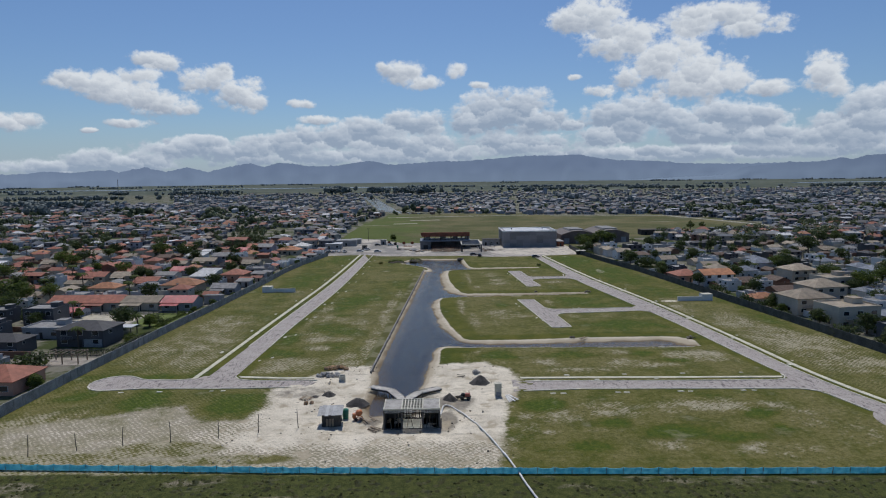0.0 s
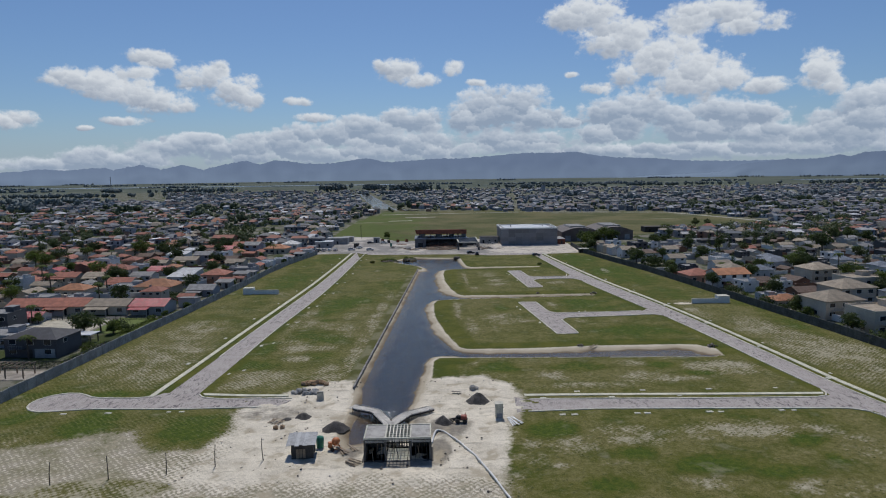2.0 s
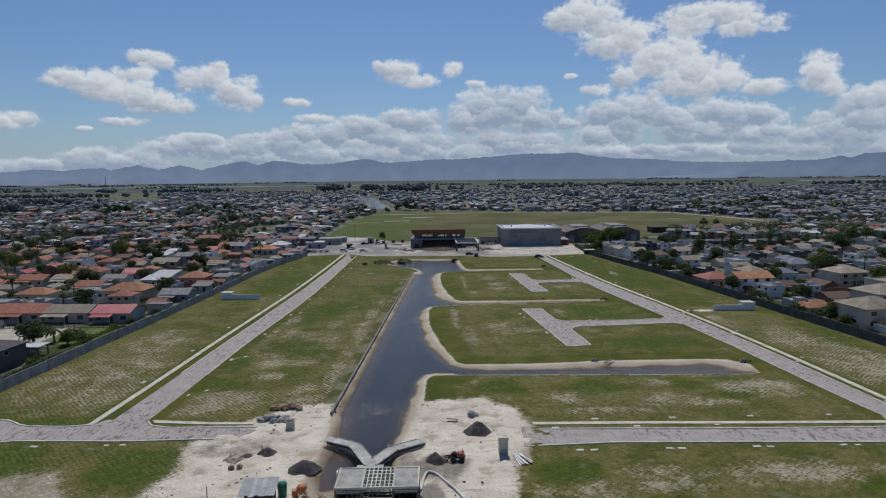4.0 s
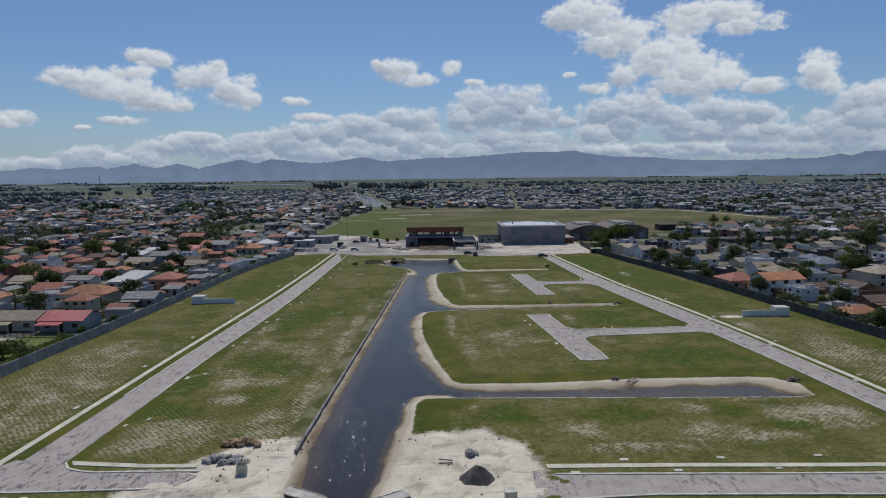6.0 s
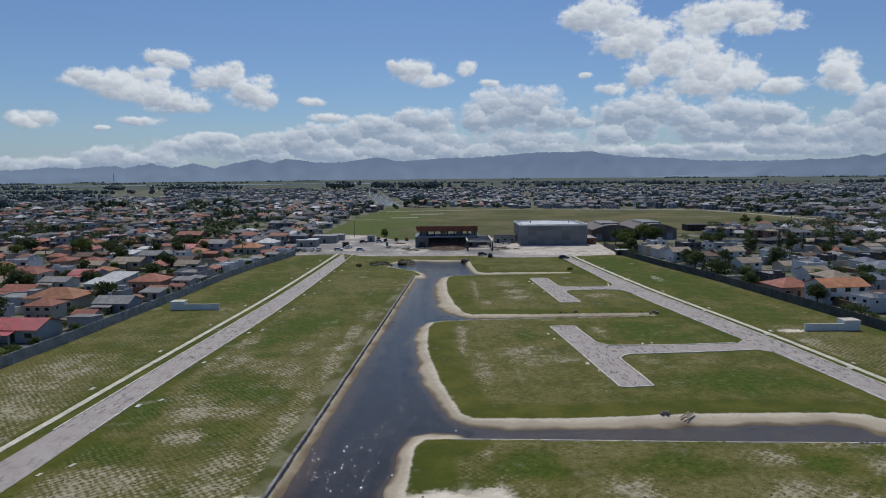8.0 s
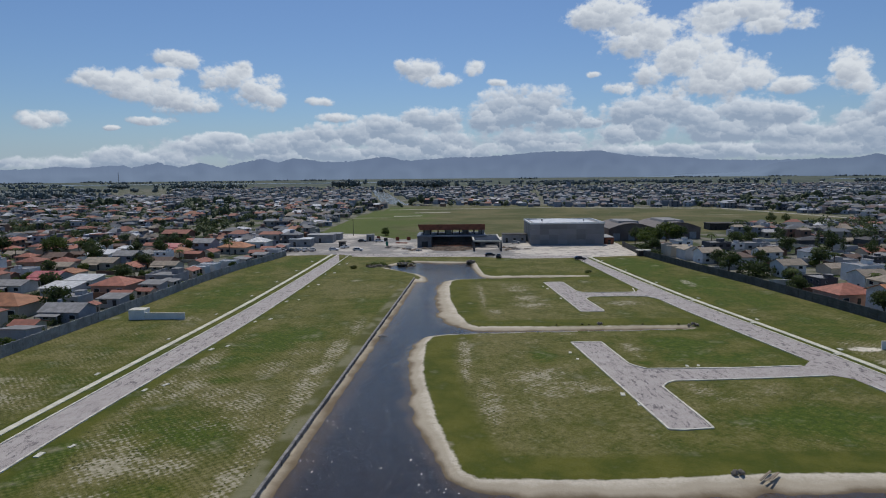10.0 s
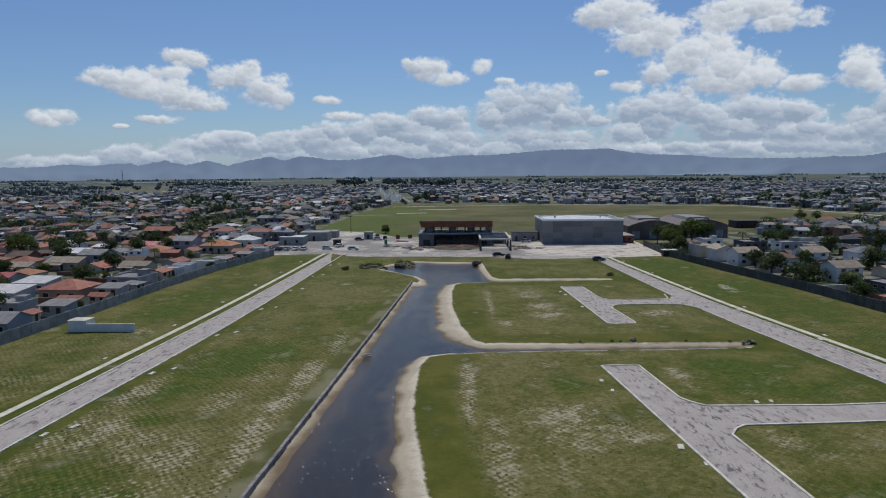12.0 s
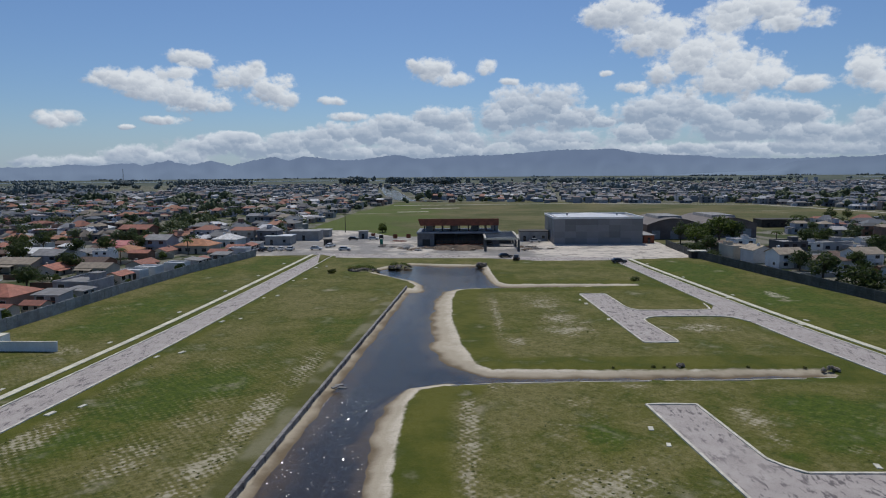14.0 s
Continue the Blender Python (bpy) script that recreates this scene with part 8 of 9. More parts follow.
def far_town():
    """Thousands of small houses out to the horizon, too far off to count."""
    rng = random.Random(8)
    near, far, glass = (Geo(), Geo()), (Geo(), Geo()), Geo()
    for k in range(17000):
        x_share = rng.uniform(-0.78, 0.78)
        y = 450 + 1300 * rng.random() ** 1.15 if k < 12500 else 446 + 440 * rng.random() ** 1.2
        if y > 1150 and rng.random() < 0.4 or y > 1200 and x_share < -0.385:
            continue
        x = x_share * (y + 40)
        if y < 790 and np.interp(y, [440, 530, 675, 790], [-66, -74, -72, -52]) < x < np.interp(y, MEADOW_EAST[0], MEADOW_EAST[1]) + 8:
            continue
        if not free(x, y, 4.0) or x > 0 and y < 500 and x < 150:
            continue
        # wooded pockets and open plots between the blocks
        if noise.noise((x / 95, y / 95, 3)) + 0.5 * noise.noise((x / 34, y / 34, 9)) > (0.18 if y < 900 else 0.28):
            continue
        # streets stay open
        if (y + 0.12 * x) % 46 < 9 or (x - 0.12 * y) % 95 < 9 or 795 < y < 1500 and abs(x - canal_x(y)) < (30 if y < 900 else 19):
            continue
        # houses farther off take the haze-coloured walls and roofs
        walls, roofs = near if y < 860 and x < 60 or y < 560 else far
        w, d, h = rng.uniform(4.0, 9.5), rng.uniform(4.0, 7.5), rng.choice((2.3, 2.5, 2.7, 3.0, 4.6, 5.2))
        if rng.random() < 0.0015 and y > 1000:
            h = rng.uniform(9, 15)
        turn = -0.12 + rng.gauss(0, 0.07)
        c, s = math.cos(turn), math.sin(turn)
        if rng.random() < 0.5:
            w, d = d, w

        def at(u, v, z):
            return (x + u * c - v * s, y + u * s + v * c, z)

        base = [(-w / 2, -d / 2), (w / 2, -d / 2), (w / 2, d / 2), (-w / 2, d / 2)]
        walls.hexa([at(*p, -0.2) for p in base], [at(*p, h) for p in base])
        if y < 760:
            for u in ((-0.3, 0.3) if w > 5 else (0.0,)):
                for z in ((0.9, 3.2) if h > 4 else (0.9,)):
                    a = u * w
                    glass.face([at(a - 0.6, -d / 2 - 0.04, z), at(a + 0.6, -d / 2 - 0.04, z), at(a + 0.6, -d / 2 - 0.04, z + 1.2), at(a - 0.6, -d / 2 - 0.04, z + 1.2)])
            if rng.random() < 0.45:
                a, e = rng.uniform(-0.3, 0.3) * w, rng.uniform(0.4, 1.0)
                base2 = [(a - e, -e), (a + e, -e), (a + e, e), (a - e, e)]
                walls.hexa([at(*p, h) for p in base2], [at(*p, h + 1.2 + e) for p in base2])
            if rng.random() < 0.5:
                a, b2 = w * rng.choice((-0.75, 0.75)), d * rng.uniform(-0.4, 0.4)
                base2 = [(a - 1.8, b2 - 1.4), (a + 1.8, b2 - 1.4), (a + 1.8, b2 + 1.4), (a - 1.8, b2 + 1.4)]
                walls.hexa([at(*p, -0.2) for p in base2], [at(*p, 2.2) for p in base2])
                roofs.hexa([at(*p, 2.2) for p in base2], [at(*p, 2.4) for p in base2])
        kind = rng.random()
        over = [(u * 1.09, v * 1.09) for u, v in base]
        if kind < 0.25 or h > 7:
            roofs.hexa([at(*p, h) for p in base], [at(*p, h + 0.35) for p in base])
        else:
            r = 0.17 * d if kind < 0.75 else 0.25 * d
            i = len(roofs.v)
            k = 0.5 if kind > 0.6 else 0.15
            roofs.v.extend([at(*p, h) for p in over] + [at(-w * 0.5 * (1 - k), 0, h + r), at(w * 0.5 * (1 - k), 0, h + r)])
            roofs.f.extend([(i, i + 1, i + 5, i + 4), (i + 2, i + 3, i + 4, i + 5), (i + 1, i + 2, i + 5), (i + 3, i, i + 4), (i + 3, i + 2, i + 1, i)])
    for (walls, roofs), (a, b), label in ((near, (MID_WALL, MID_ROOF), "dense town of low houses beyond the meadow"), (far, (FAR_WALL, FAR_ROOF), "dense distant town of low houses, haze in its colours")):
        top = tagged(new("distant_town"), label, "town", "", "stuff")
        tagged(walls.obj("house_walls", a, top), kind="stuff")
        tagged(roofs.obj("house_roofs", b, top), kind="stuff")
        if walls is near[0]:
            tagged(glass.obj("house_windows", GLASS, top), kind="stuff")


MID_WALL = island_material("town_walls", [(0.296, 0.289, 0.269), (0.591, 0.591, 0.578), (0.188, 0.188, 0.188), (0.376, 0.296, 0.222), (0.121, 0.121, 0.134), (0.403, 0.403, 0.43), (0.242, 0.141, 0.101), (0.296, 0.323, 0.363)])
MID_ROOF = island_material("town_roofs", [(0.269, 0.11, 0.0726), (0.168, 0.168, 0.168), (0.296, 0.242, 0.181), (0.101, 0.0968, 0.0995), (0.591, 0.591, 0.591), (0.296, 0.119, 0.078), (0.202, 0.208, 0.222), (0.349, 0.161, 0.0941), (0.114, 0.128, 0.148), (0.175, 0.148, 0.121), (0.0874, 0.0914, 0.0941), (0.376, 0.37, 0.363)])
# FAR tones are greyed and blued: distance haze put into the house colours
FAR_WALL = island_material("hazed_walls", [(0.231, 0.246, 0.27), (0.463, 0.493, 0.524), (0.169, 0.185, 0.208), (0.292, 0.277, 0.27), (0.131, 0.147, 0.169), (0.338, 0.363, 0.393), (0.216, 0.185, 0.178), (0.246, 0.277, 0.324)])
FAR_ROOF = island_material("hazed_roofs", [(0.179, 0.13, 0.118), (0.142, 0.15, 0.167), (0.204, 0.195, 0.185), (0.0986, 0.106, 0.121), (0.419, 0.431, 0.444), (0.13, 0.123, 0.123), (0.167, 0.179, 0.197), (0.185, 0.136, 0.123), (0.111, 0.123, 0.148), (0.148, 0.148, 0.15), (0.0924, 0.101, 0.115), (0.283, 0.29, 0.302)])
far_town()


# ---- trees, shrubs and grass ----
def leaf_cloud(g, c, r, count, rng, size, squash=0.8):
    """Small leaves spread through a ragged clump."""
    for _ in range(count):
        d = Vector((rng.gauss(0, 1), rng.gauss(0, 1), rng.gauss(0, 1))).normalized()
        p = Vector(c) + Vector((d.x * r, d.y * r, d.z * r * squash)) * rng.uniform(0.55, 1.08)
        u = Vector((rng.gauss(0, 1), rng.gauss(0, 1), rng.gauss(0, 0.6))).normalized() * size * rng.uniform(0.6, 1.4)
        v = u.cross(d).normalized() * size * rng.uniform(0.35, 0.8) if u.cross(d).length > 1e-3 else Vector((0, 0, size))
        i = len(g.v)
        g.v.extend(tuple(q) for q in (p - u, p - v * 0.6, p + u, p + v))
        g.f.append((i, i + 1, i + 2, i + 3))


def broadleaf(h, spread, seed, mat, label):
    rng = random.Random(seed)
    top = thing("tree", label, "tree", "trees of the town")
    g = Geo()
    g.tube([(0, 0, -0.3), (0.1, 0, h * 0.2), (0.05, 0.1, h * 0.45), (0, 0, h * 0.75)], [0.28, 0.22, 0.17, 0.06], 8)
    crown = Geo()
    for k in range(7):
        a = k * 2.4 + rng.random()
        e = (math.cos(a) * spread * 0.62, math.sin(a) * spread * 0.62, h * rng.uniform(0.4, 0.8))
        g.tube([(0.05, 0.05, h * rng.uniform(0.25, 0.45)), (e[0] * 0.5, e[1] * 0.5, e[2] * 0.8), e], [0.12, 0.08, 0.03], 6)
        leaf_cloud(crown, e, spread * rng.uniform(0.4, 0.58), 120, rng, 0.34)
    leaf_cloud(crown, (0, 0, h * 0.84), spread * 0.5, 130, rng, 0.34)
    leaf_cloud(crown, (0, 0, h * 0.55), spread * 0.66, 170, rng, 0.36)
    g.obj("trunk", BARK, top)
    crown.obj("crown", mat, top)
    return top


def conifer(h, spread, seed):
    rng = random.Random(seed)
    top = thing("tree", "slender dark conifer in a garden", "tree", "trees of the town")
    g = Geo()
    g.tube([(0, 0, -0.3), (0, 0, h * 0.5), (0, 0, h)], [0.22, 0.14, 0.03], 7)
    g.obj("trunk", BARK, top)
    crown = Geo()
    for k in range(12):
        u = k / 11
        leaf_cloud(crown, (rng.uniform(-0.2, 0.2), rng.uniform(-0.2, 0.2), h * (0.12 + 0.86 * u)), spread * (1 - u) ** 0.8 + 0.25, int(70 * (1.1 - u)), rng, 0.3, 0.9)
    crown.obj("crown", LEAF_DARK, top)
    return top


def palm(h, seed):
    rng = random.Random(seed)
    top = thing("palm_tree", "palm tree with a slender trunk and drooping fronds", "palm tree", "palms of the town")
    g = Geo()
    g.tube([(0, 0, -0.3), (0.1, 0, h * 0.5), (0.25, 0.05, h)], [0.26, 0.2, 0.17], 9)
    g.obj("trunk", BARK, top)
    for k in range(11):
        a, lift = k * math.tau / 11 + rng.uniform(-0.15, 0.15), rng.uniform(-0.2, 0.9)
        f = Geo()
        spine = []
        for i in range(7):
            s = i / 6
            r = 2.4 * s
            spine.append(Vector((0.25 + math.cos(a) * r, math.sin(a) * r, h + lift * s * 1.4 - 1.7 * s * s)))
        side = Vector((-math.sin(a), math.cos(a), 0))
        for i in range(6):
            w0, w1 = 0.45 * math.sin(math.pi * (0.12 + 0.8 * i / 6)), 0.45 * math.sin(math.pi * (0.12 + 0.8 * (i + 1) / 6))
            for s in (-1, 1):
                drop = Vector((0, 0, -0.22))
                f.face([spine[i], spine[i + 1], spine[i + 1] + side * s * w1 + drop, spine[i] + side * s * w0 + drop])
        f.obj("frond", LEAF, top)
    return top


def shrub(w, h, seed, mat, label):
    rng = random.Random(seed)
    g = Geo()
    for k in range(6):
        a = k * 1.1
        leaf_cloud(g, (math.cos(a) * w * 0.28, math.sin(a) * w * 0.28, h * rng.uniform(0.35, 0.6)), w * 0.34, 75, rng, 0.2)
    return tagged(g.obj("shrub", mat), label, "shrub", "shrubs")


PLANTS = {"broad": lambda: broadleaf(7.0, 3.4, 1, LEAF, "broad-crowned green garden tree"), "dense": lambda: broadleaf(6.0, 3.0, 2, LEAF_DARK, "dense dark green garden tree"),
          "tall": lambda: broadleaf(9.5, 3.6, 3, LEAF_DARK, "tall dark green street tree"), "small": lambda: broadleaf(4.2, 2.2, 4, LEAF, "small green garden tree"),
          "conifer": lambda: conifer(10.5, 1.5, 5), "palm": lambda: palm(6.5, 6), "short_palm": lambda: palm(3.6, 7),
          "bush": lambda: shrub(2.6, 1.6, 8, LEAF, "rounded green shrub with small leaves"), "dark_bush": lambda: shrub(3.0, 2.0, 9, LEAF_DARK, "dense dark shrub with small leaves"), "reed_bush": lambda: shrub(2.2, 1.2, 10, REED, "tuft of pale green reeds")}
GROWN = {}


def plant(kind, x, y, s=1.0, rot=0.0):
    m = pose(x, y, 0, 0, 0, rot) @ Matrix.Scale(s, 4)
    if kind not in GROWN:
        GROWN[kind] = PLANTS[kind]()
        GROWN[kind].matrix_basis = m
    else:
        copy_thing(GROWN[kind], m)


def fill_gardens():
    rng = random.Random(5)
    for kind, x, y, s in (("short_palm", -91.5, 243, 1.0), ("dark_bush", -88.0, 246, 1.6), ("small", -86.5, 240, 0.9), ("bush", -83, 256, 1.0), ("bush", -85, 224, 1.2), ("dark_bush", -96, 199, 1.5),
                          ("broad", 92.5, 431, 1.25), ("dense", 97.0, 434, 1.3), ("broad", 102.5, 436, 1.2), ("tall", 90.0, 440, 0.9), ("dense", 108.0, 438, 1.1), ("dark_bush", 99.8, 350, 1.9), ("dark_bush", 102.5, 348.0, 1.5), ("bush", 92, 366.5, 1.0),
                          ("tall", 232, 352, 1.0), ("tall", 240, 360, 1.1), ("dense", 226, 350, 1.2), ("tall", 214, 345, 0.9), ("dense", 205, 392, 1.2), ("palm", 130.5, 368, 1.0), ("palm", 158, 490, 1.1), ("palm", 163, 494, 1.0), ("tall", 196, 530, 1.0), ("tall", 206, 532, 0.9), ("conifer", 148, 398, 1.0), ("conifer", 153, 400, 1.1), ("conifer", 128, 330, 0.8),
                          ("bush", 93.0, 362, 0.8), ("bush", 103.5, 331, 0.7), ("dark_bush", 99.8, 322, 1.1), ("bush", 104.5, 318, 0.8), ("bush", 107.0, 288, 0.8), ("dark_bush", 104.8, 281, 1.2), ("bush", 109.0, 268, 0.9), ("dark_bush", 106.6, 262, 1.2), ("bush", 108.2, 247, 1.1), ("dense", 109.5, 226, 0.7), ("dark_bush", 110.5, 216, 1.3), ("dense", 87.5, 408, 0.8), ("dark_bush", 86.0, 415, 1.2), ("broad", 89.0, 421, 0.9), ("dark_bush", 86.0, 400, 1.0), ("small", -28.6, 491, 1.1), ("conifer", -27.4, 491, 0.45), ("reed_bush", -27.5, 371.5, 1.0), ("bush", -20.6, 377.4, 1.0), ("bush", -18.2, 378.0, 0.9), ("reed_bush", -22.6, 376.0, 1.0), ("bush", -16.8, 376.2, 0.7), ("bush", -11.6, 383.4, 0.9), ("bush", -9.0, 383.8, 0.8), ("reed_bush", -7.6, 382.2, 0.7), ("reed_bush", 29.0, 286.9, 0.2), ("reed_bush", 34.6, 287.2, 0.26), ("reed_bush", 36.0, 287.0, 0.2), ("reed_bush", 47.5, 287.2, 0.22), ("reed_bush", 55.0, 286.9, 0.24), ("bush", 50.6, 357.8, 0.5), ("dark_bush", 51.4, 358.4, 0.38)):
        plant(kind, x, y, s, rng.uniform(0, 360))
    n = 0
    while n < 820:
        west = rng.random() < 0.55
        y = 180 + 265 * rng.random()
        if west:
            x = rng.uniform(max(-330, -0.74 * (y - 36) - 14), -84)
        else:
            x = rng.uniform(float(np.interp(y, [p[1] for p in WALL_EAST], [p[0] for p in WALL_EAST])) + 3, min(330, 0.74 * (y - 36) + 16))
        if y > 405 and west and x > -80 or y > 430 and 0 < x < 150:
            n += 1
            continue
        if west and y < 270 and x > -125 and rng.random() < 0.6:
            n += 1
            continue
        if not west and x < float(np.interp(y, [p[1] for p in WALL_EAST], [p[0] for p in WALL_EAST])) + 18 and rng.random() < 0.3:
            n += 1
            continue
        if free(x, y, 0.6):
            low = x > -135 if west else x < 150
            kind = rng.choice(("small", "dense", "bush", "dark_bush", "dark_bush", "small", "palm", "dense") if low else ("broad", "dense", "tall", "small", "small", "dense", "conifer", "palm", "bush", "dark_bush", "bush", "dark_bush"))
            plant(kind, x, y, rng.uniform(0.6, 0.9) if low else rng.uniform(0.65, 1.1), rng.uniform(0, 360))
        n += 1


fill_gardens()


def hedge(a, b, h, w, mat, seed, label):
    """A clipped but uneven hedge between two points."""
    rng = random.Random(seed)
    g = Geo()
    a, b = Vector((*a, 0)), Vector((*b, 0))
    n = max(2, int((b - a).length / 0.8))
    for k in range(n + 1):
        p = a.lerp(b, k / n)
        leaf_cloud(g, (p.x + rng.gauss(0, 0.1), p.y, h * 0.5 * rng.uniform(0.85, 1.15)), w * rng.uniform(0.5, 0.7), 55, rng, 0.2, h / w)
    tagged(g.obj("hedge", mat), label, "hedge", "hedges of the gardens")


for k, (a, b, h, w) in enumerate((((-97, 209.4), (-83.2, 209.9), 1.6, 1.2), ((-83.2, 211), (-81.9, 227), 1.6, 1.2), ((-84.5, 276), (-81.2, 292), 1.6, 1.6), ((-80.5, 312), (-79.4, 322), 1.4, 1.5), ((-78.6, 354), (-77.2, 372), 1.5, 1.6),
                                 ((-77.0, 386), (-76.2, 396), 1.3, 1.4), ((-90, 362), (-79, 361), 1.5, 1.4), ((-84, 238), (-82.6, 254), 1.0, 1.2), ((-104, 197), (-94, 197), 2.2, 2.6))):
    hedge(a, b, h, w, LEAF if k % 2 else LEAF_DARK, 70 + k, "dense green hedge along a garden wall")
_rng = random.Random(77)
for k in range(24):
    y = 190 + 10.2 * k + _rng.uniform(-2, 2)
    wall = float(np.interp(y, [p[1] for p in WALL_WEST], [p[0] for p in WALL_WEST]))
    x = wall - _rng.uniform(2.0, 6.0)
    if free(x, y, 0.3):
        plant(_rng.choice(("bush", "dark_bush", "bush", "small")), x, y, _rng.uniform(0.45, 0.8), _rng.uniform(0, 360))


def far_trees():
    rng = random.Random(17)
    close, distant, woods = Geo(), Geo(), Geo()

    def clump(x, y, h, w, n=6, into=None):
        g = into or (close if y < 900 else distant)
        if y < 600:
            for k in range(3):
                a, r = rng.uniform(0, math.tau), w * rng.uniform(0.0, 0.5)
                leaf_cloud(g, (x + r * math.cos(a), y + r * math.sin(a), h * rng.uniform(0.35, 0.75)), w * rng.uniform(0.36, 0.55), 42, rng, 0.75, 0.9)
            return
        for k in range(n):
            a = rng.uniform(0, math.tau)
            r = w * rng.uniform(0.0, 0.55)
            g.lump((x + r * math.cos(a), y + r * math.sin(a), h * rng.uniform(0.35, 0.78)), w * rng.uniform(0.32, 0.5), rng, rng.uniform(0.7, 1.2), 0.35)

    for k in range(5200):
        y = 450 + 1400 * rng.random() ** 1.1 if k < 3700 else 448 + 460 * rng.random() ** 1.2
        x = rng.uniform(-0.8, 0.8) * (y + 40)
        if y < 785 and np.interp(y, [440, 530, 675, 790], [-66, -74, -72, -52]) < x < np.interp(y, MEADOW_EAST[0], MEADOW_EAST[1]) + 8:
            continue
        if y > 1200 and x < -0.385 * (y + 40):
            continue
        if 795 < y < 1500 and abs(x - canal_x(y)) < (30 if y < 900 else 19) or not free(x, y, 0.5) or 0 < x < 150 and y < 500:
            continue
        clump(x, y, rng.uniform(3.5, 7.5) * (1.0 if y < 1100 else 0.7), rng.uniform(2.5, 5.5), 2 if y > 800 else 4)
    for _ in range(150):
        y = rng.uniform(430, 560)
        x = rng.uniform(0.42, 0.62) * (y - 36) + 6
        if free(x, y, 0.5) and not x < np.interp(y, MEADOW_EAST[0], MEADOW_EAST[1]) + 6:
            clump(x, y, rng.uniform(5, 9), rng.uniform(4, 7))
    # groves in the wooded pockets of the town
    k = 0
    while k < 130:
        y = 470 + 1000 * rng.random() ** 1.3
        x = rng.uniform(-0.78, 0.78) * (y + 40)
        k += 1
        if y < 785 and np.interp(y, [440, 530, 675, 790], [-66, -74, -72, -52]) - 8 < x < np.interp(y, MEADOW_EAST[0], MEADOW_EAST[1]) + 8 + 8:
            continue
        if noise.noise((x / 95, y / 95, 3)) > 0.05:
            for j in range(rng.randint(3, 9)):
                clump(x + rng.gauss(0, 7), y + rng.gauss(0, 5), rng.uniform(6, 11), rng.uniform(5, 8), 5)
    # windbreaks and woods on the plain
    for cx, cy, n, sx, sy, h in ((-244, 1700, 70, 30, 14, 23), (-146, 1660, 45, 22, 12, 21), (-50, 1630, 70, 56, 14, 20), (60, 1690, 14, 40, 10, 13), (-840, 1480, 90, 260, 5, 9), (-690, 1080, 130, 120, 60, 12), (-470, 800, 12, 14, 8, 16), (-620, 1750, 60, 90, 20, 14), (700, 1950, 60, 260, 12, 11), (1350, 1850, 70, 260, 24, 13), (330, 1900, 34, 150, 10, 11), (240, 1640, 10, 9, 6, 18), (-880, 1850, 26, 22, 10, 14)):
        for _ in range(n):
            clump(cx + rng.gauss(0, 0.5) * sx, cy + rng.gauss(0, 0.5) * sy, h * rng.uniform(0.8, 1.1), rng.uniform(6, 10), 6, woods)
    for _ in range(26):
        y = rng.uniform(1900, 4300)
        x = rng.uniform(-0.8, 0.8) * y
        for k in range(rng.randint(8, 30)):
            clump(x + k * 11 + rng.uniform(-5, 5), y + rng.uniform(-12, 12), rng.uniform(4, 8), rng.uniform(8, 15), 2)
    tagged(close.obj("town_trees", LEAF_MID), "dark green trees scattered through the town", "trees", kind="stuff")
    tagged(woods.obj("wood", LEAF_WOOD), "windbreaks of tall trees on the plain, haze in their colour", "trees", kind="stuff")
    tagged(distant.obj("distant_trees", LEAF_FAR), "trees scattered over the distant plain, haze in their grey-green", "trees", kind="stuff")


# air haze put into paler, bluer leaf tones: slight in town, strong beyond
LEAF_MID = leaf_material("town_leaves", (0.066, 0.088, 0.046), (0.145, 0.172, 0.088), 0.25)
LEAF_FAR = leaf_material("hazed_distant_leaves", (0.12, 0.148, 0.152), (0.165, 0.195, 0.198), 0.0)
LEAF_WOOD = leaf_material("hazed_wood_leaves", (0.115, 0.14, 0.132), (0.155, 0.182, 0.17), 0.0)
far_trees()

# far arms of the lagoon and a mast on the plain
for name, x0, y0, x1, y1 in (("lagoon_west", -1900, 2700, -150, 2790), ("lagoon_east", 1500, 2600, 2000, 2690)):
    g = Geo()
    g.box(x0, y0, -0.5, x1, y1, 1.2)
    tagged(g.obj(name, plain(name + "_water", (0.3, 0.35, 0.4), 0.3, 0.1, 0.01, 0.001, relief=0.0)), "pale strip of a distant lagoon", "water", kind="structure")
g = Geo()
g.face([(x + 12, y, 0.25) for x, y in FAR_CANAL] + [(x - 13, y + 4, 0.25) for x, y in FAR_CANAL[::-1]])
tagged(g.obj("far_canal", WATER), "pale canal running on between distant houses", "water", kind="structure")
mast = thing("radio_mast", "thin lattice radio mast on the plain", "mast", m=pose(-912, 1900, 0))
for k in range(3):
    a = k * math.tau / 3
    g = Geo()
    g.tube([(math.cos(a) * 1.2, math.sin(a) * 1.2, 0), (math.cos(a) * 0.5, math.sin(a) * 0.5, 46)], 0.28, 6)
    g.obj("leg", STEEL, mast)
for k in range(11):
    g = Geo()
    z = 2 + k * 4
    r = 1.2 - 0.7 * z / 46
    for i in range(3):
        a, b = i * math.tau / 3, (i + 1) * math.tau / 3
        g.beam((math.cos(a) * r, math.sin(a) * r, z), (math.cos(b) * r, math.sin(b) * r, z + 2), 0.15)
    g.obj("brace", STEEL, mast)
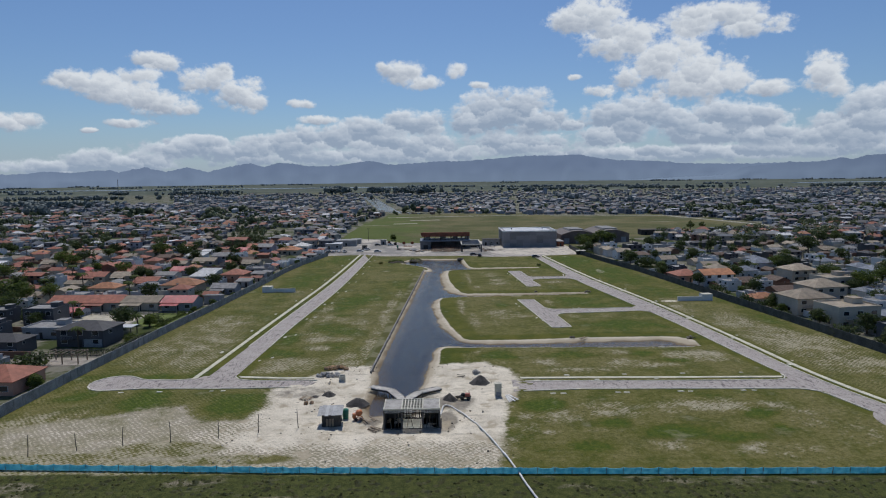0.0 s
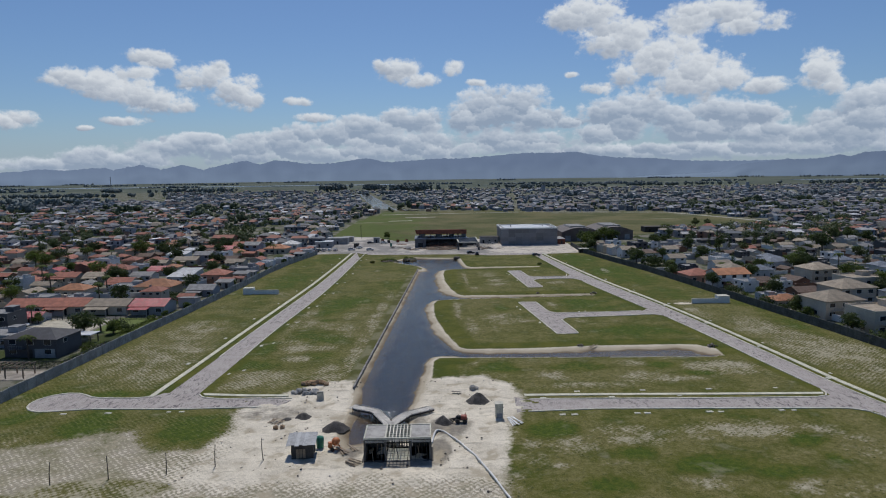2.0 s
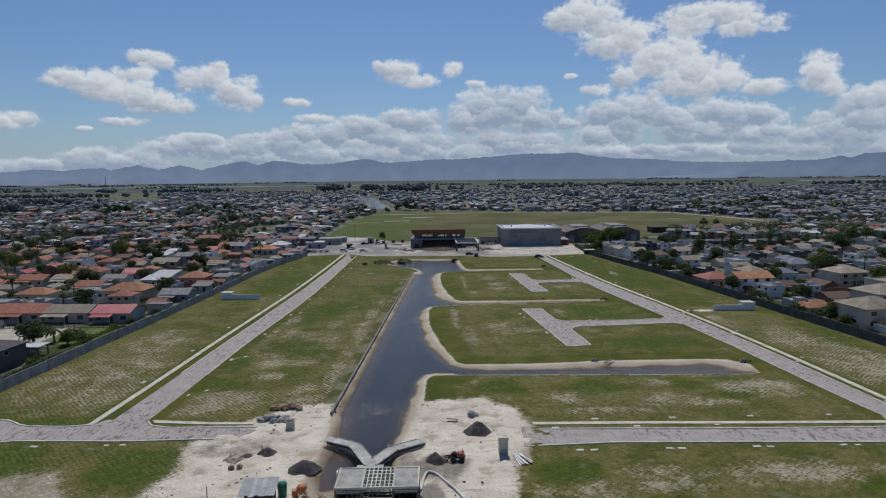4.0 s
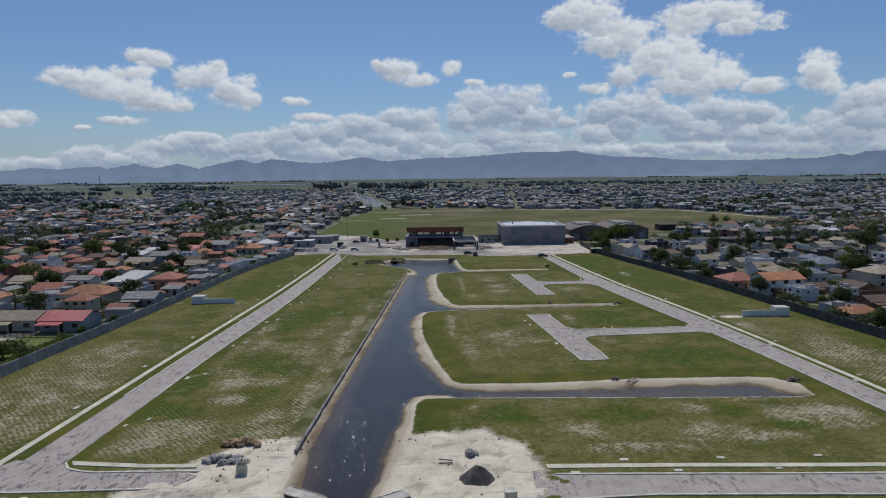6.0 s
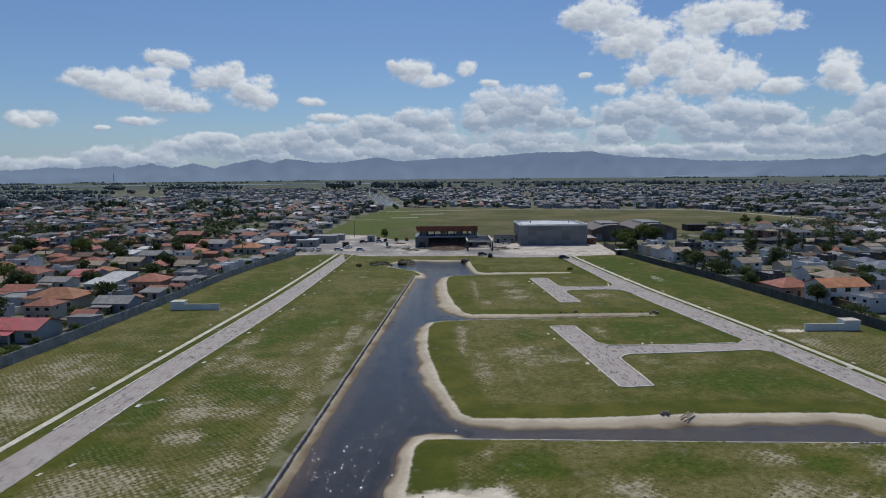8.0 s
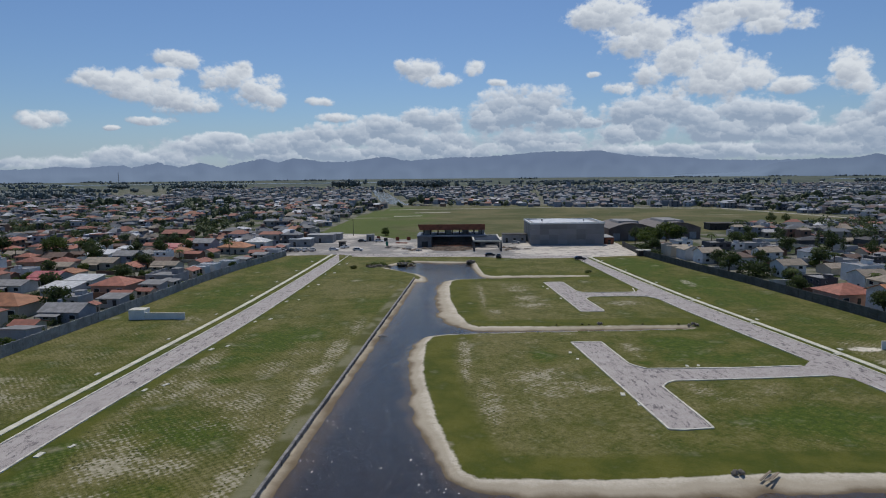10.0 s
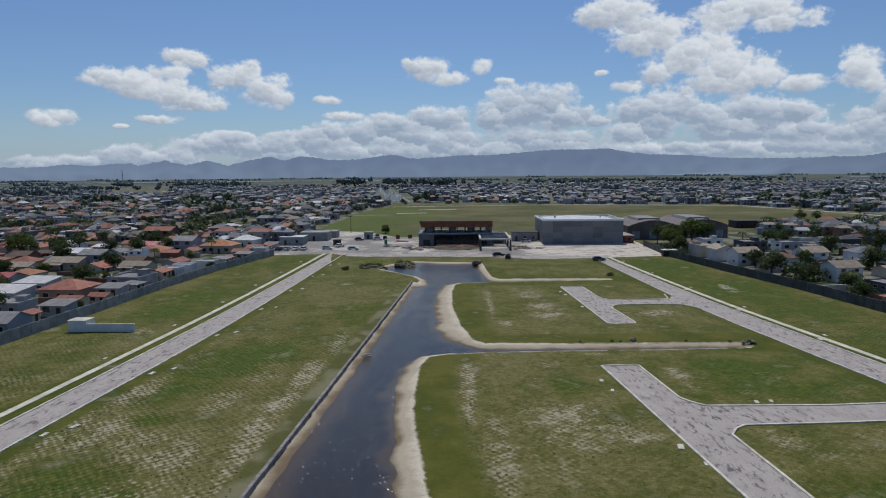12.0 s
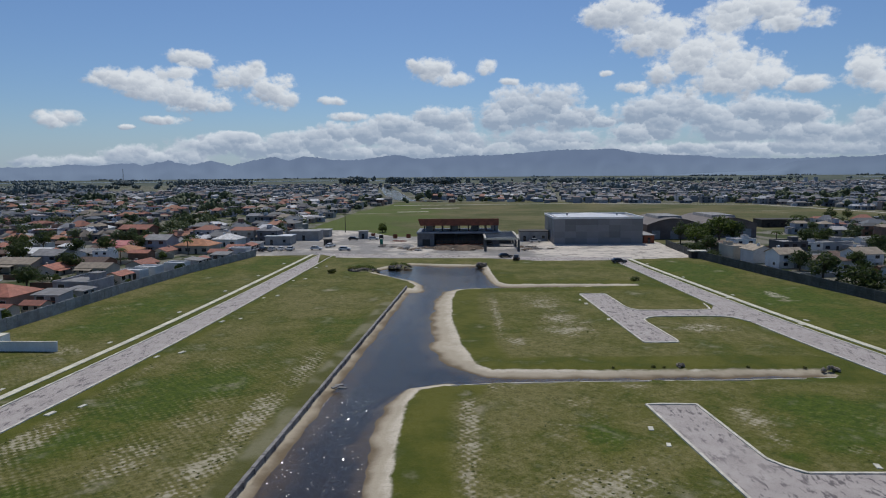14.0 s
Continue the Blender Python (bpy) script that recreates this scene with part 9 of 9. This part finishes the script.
for k in range(2):
    g = Geo()
    x = 455 + k
    pole = thing("utility_pole", "tall dark utility pole at the meadow's edge", "pole", "utility poles", m=pose((-46.0, 118.0)[k], (492, 470)[k], 0))
    g.tube([(0, 0, -0.5), (0, 0, 9.0)], [0.16, 0.1], 8)
    g.obj("shaft", DARK, pole)
    g = Geo()
    g.beam((-0.9, 0, 8.4), (0.9, 0, 8.4), 0.12)
    g.obj("crossarm", DARK, pole)


def turf_tufts():
    """Tufts of grass in rows on the thin turf, and coarse scrub along the fence."""
    rng = random.Random(3)
    tufts, scrub = Geo(), Geo()

    def tuft(g, x, y, r, h):
        i = len(g.v)
        n = 5
        a0 = rng.uniform(0, math.tau)
        for k in range(n):
            a = a0 + k * math.tau / n
            g.v.append((x + r * math.cos(a) * rng.uniform(0.7, 1.3), y + r * math.sin(a) * rng.uniform(0.7, 1.3), -0.02))
        g.v.append((x + rng.uniform(-0.3, 0.3) * r, y + rng.uniform(-0.3, 0.3) * r, h))
        g.f.extend((i + k, i + (k + 1) % n, i + n) for k in range(n))

    def clear(x, y):
        """True away from sand, water and paving."""
        for poly in (SAND_YARD, BASIN):
            hit = False
            for (ax, ay), (bx, by) in zip(poly, poly[1:] + poly[:1]):
                if (ay > y) != (by > y) and x < (bx - ax) * (y - ay) / (by - ay) + ax:
                    hit = not hit
            if hit:
                return False
        if 180 < y < 190 and x < -20 or 175 < y < 187 and x > 14:
            return False
        w = float(np.interp(y, [p[1] for p in WEST_L], [p[0] for p in WEST_L]))
        e = float(np.interp(y, [p[1] for p in EAST_L], [p[0] for p in EAST_L]))
        if y > 180 and (w - 4 < x < w + 7.5 or e - 0.8 < x < e + 9):
            return False
        return not (29 < x < 70 and (229 < y < 274 and x < 41 or 248 < y < 258) or 33 < x < 62 and (298 < y < 342 and x < 44 or 315 < y < 326))

    for cx, cy, rx, ry, k in THIN_TURF_WEST[:-1] + THIN_TURF_VERGE + THIN_TURF_EAST[2:] + THIN_TURF_SOUTH:
        nx, ny = int(rx * 2 / 0.72), int(ry * 2 / 0.8)
        for i in range(nx):
            for j in range(ny):
                u, v = (i / nx - 0.5) * 2, (j / ny - 0.5) * 2
                if u * u + v * v > 1.15 or rng.random() < 0.62 + 0.3 * noise.noise((u * 4 + cx, v * 4 + cy, 0)):
                    continue
                x, y = cx + u * rx + rng.uniform(-0.2, 0.2), cy + v * ry + rng.uniform(-0.2, 0.2)
                if clear(x, y):
                    tuft(tufts, x, y, rng.uniform(0.12, 0.26), rng.uniform(0.04, 0.12))
    bits = Geo()
    for _ in range(420):
        x, y = rng.uniform(-36, 14), rng.uniform(144, 196)
        if not clear(x, y) and not (-15 < x < 1.5 and 157 < y < 192) and noise.noise((x * 0.15, y * 0.15, 4)) > -0.15:
            bits.lump((x, y, 0.05), rng.uniform(0.05, 0.22), rng, 0.6, 0.4)
    tagged(bits.obj("rubble_bits", STONE_BITS), "scattered small rubble and clods on the sand", "rubble", kind="stuff")
    for _ in range(1500):
        x = rng.uniform(-75, 75)
        y = rng.uniform(126, 140.4 - (x + 67) * 0.042 + 2.6)
        if noise.noise((x * 0.2, y * 0.2, 9)) > 0.25:
            continue
        w = rng.uniform(0.2, 0.7)
        tuft(scrub, x, y, w, rng.uniform(0.06, 0.26))
    tagged(tufts.obj("turf_tufts", TUFT), "rows of small grass tufts on sandy soil", "grass", kind="stuff")
    tagged(scrub.obj("scrub", SCRUB), "coarse dark scrub beside the site fence", "grass", kind="stuff")


STONE_BITS = island_material("rubble_tones", [(0.08, 0.07, 0.06), (0.2, 0.17, 0.13), (0.35, 0.33, 0.3), (0.12, 0.1, 0.08)])
TUFT = leaf_material("tuft_green", (0.055, 0.068, 0.016), (0.13, 0.135, 0.045))
SCRUB = leaf_material("scrub_green", (0.035, 0.045, 0.012), (0.105, 0.108, 0.036))
turf_tufts()


# pale dirt track along the far side of the meadow
TRACK = plain("pale_dirt_track", (0.40, 0.37, 0.30), 0.95, 0.35, 0.6, 0.08)
for a, b, w in (((-50, 738), (112, 758), 5.0), ((112, 758), (246, 718), 5.0), ((246, 718), (272, 622), 5.0), ((272, 622), (285, 556), 5.0), ((-24, 690), (6, 694), 7.0), ((-38, 646), (-16, 650), 5.0)):
    d = Vector((b[0] - a[0], b[1] - a[1], 0)).normalized()
    side = Vector((-d.y, d.x, 0)) * w / 2
    g = Geo()
    p, q = Vector((*a, 0.03)), Vector((*b, 0.03))
    low = Vector((0, 0, -0.3))
    ring = [p - side, q - side, q + side, p + side]
    g.hexa([r + low for r in ring], ring)
    tagged(g.obj("dirt_track", TRACK), "pale bare track across the meadow", "track", kind="structure")
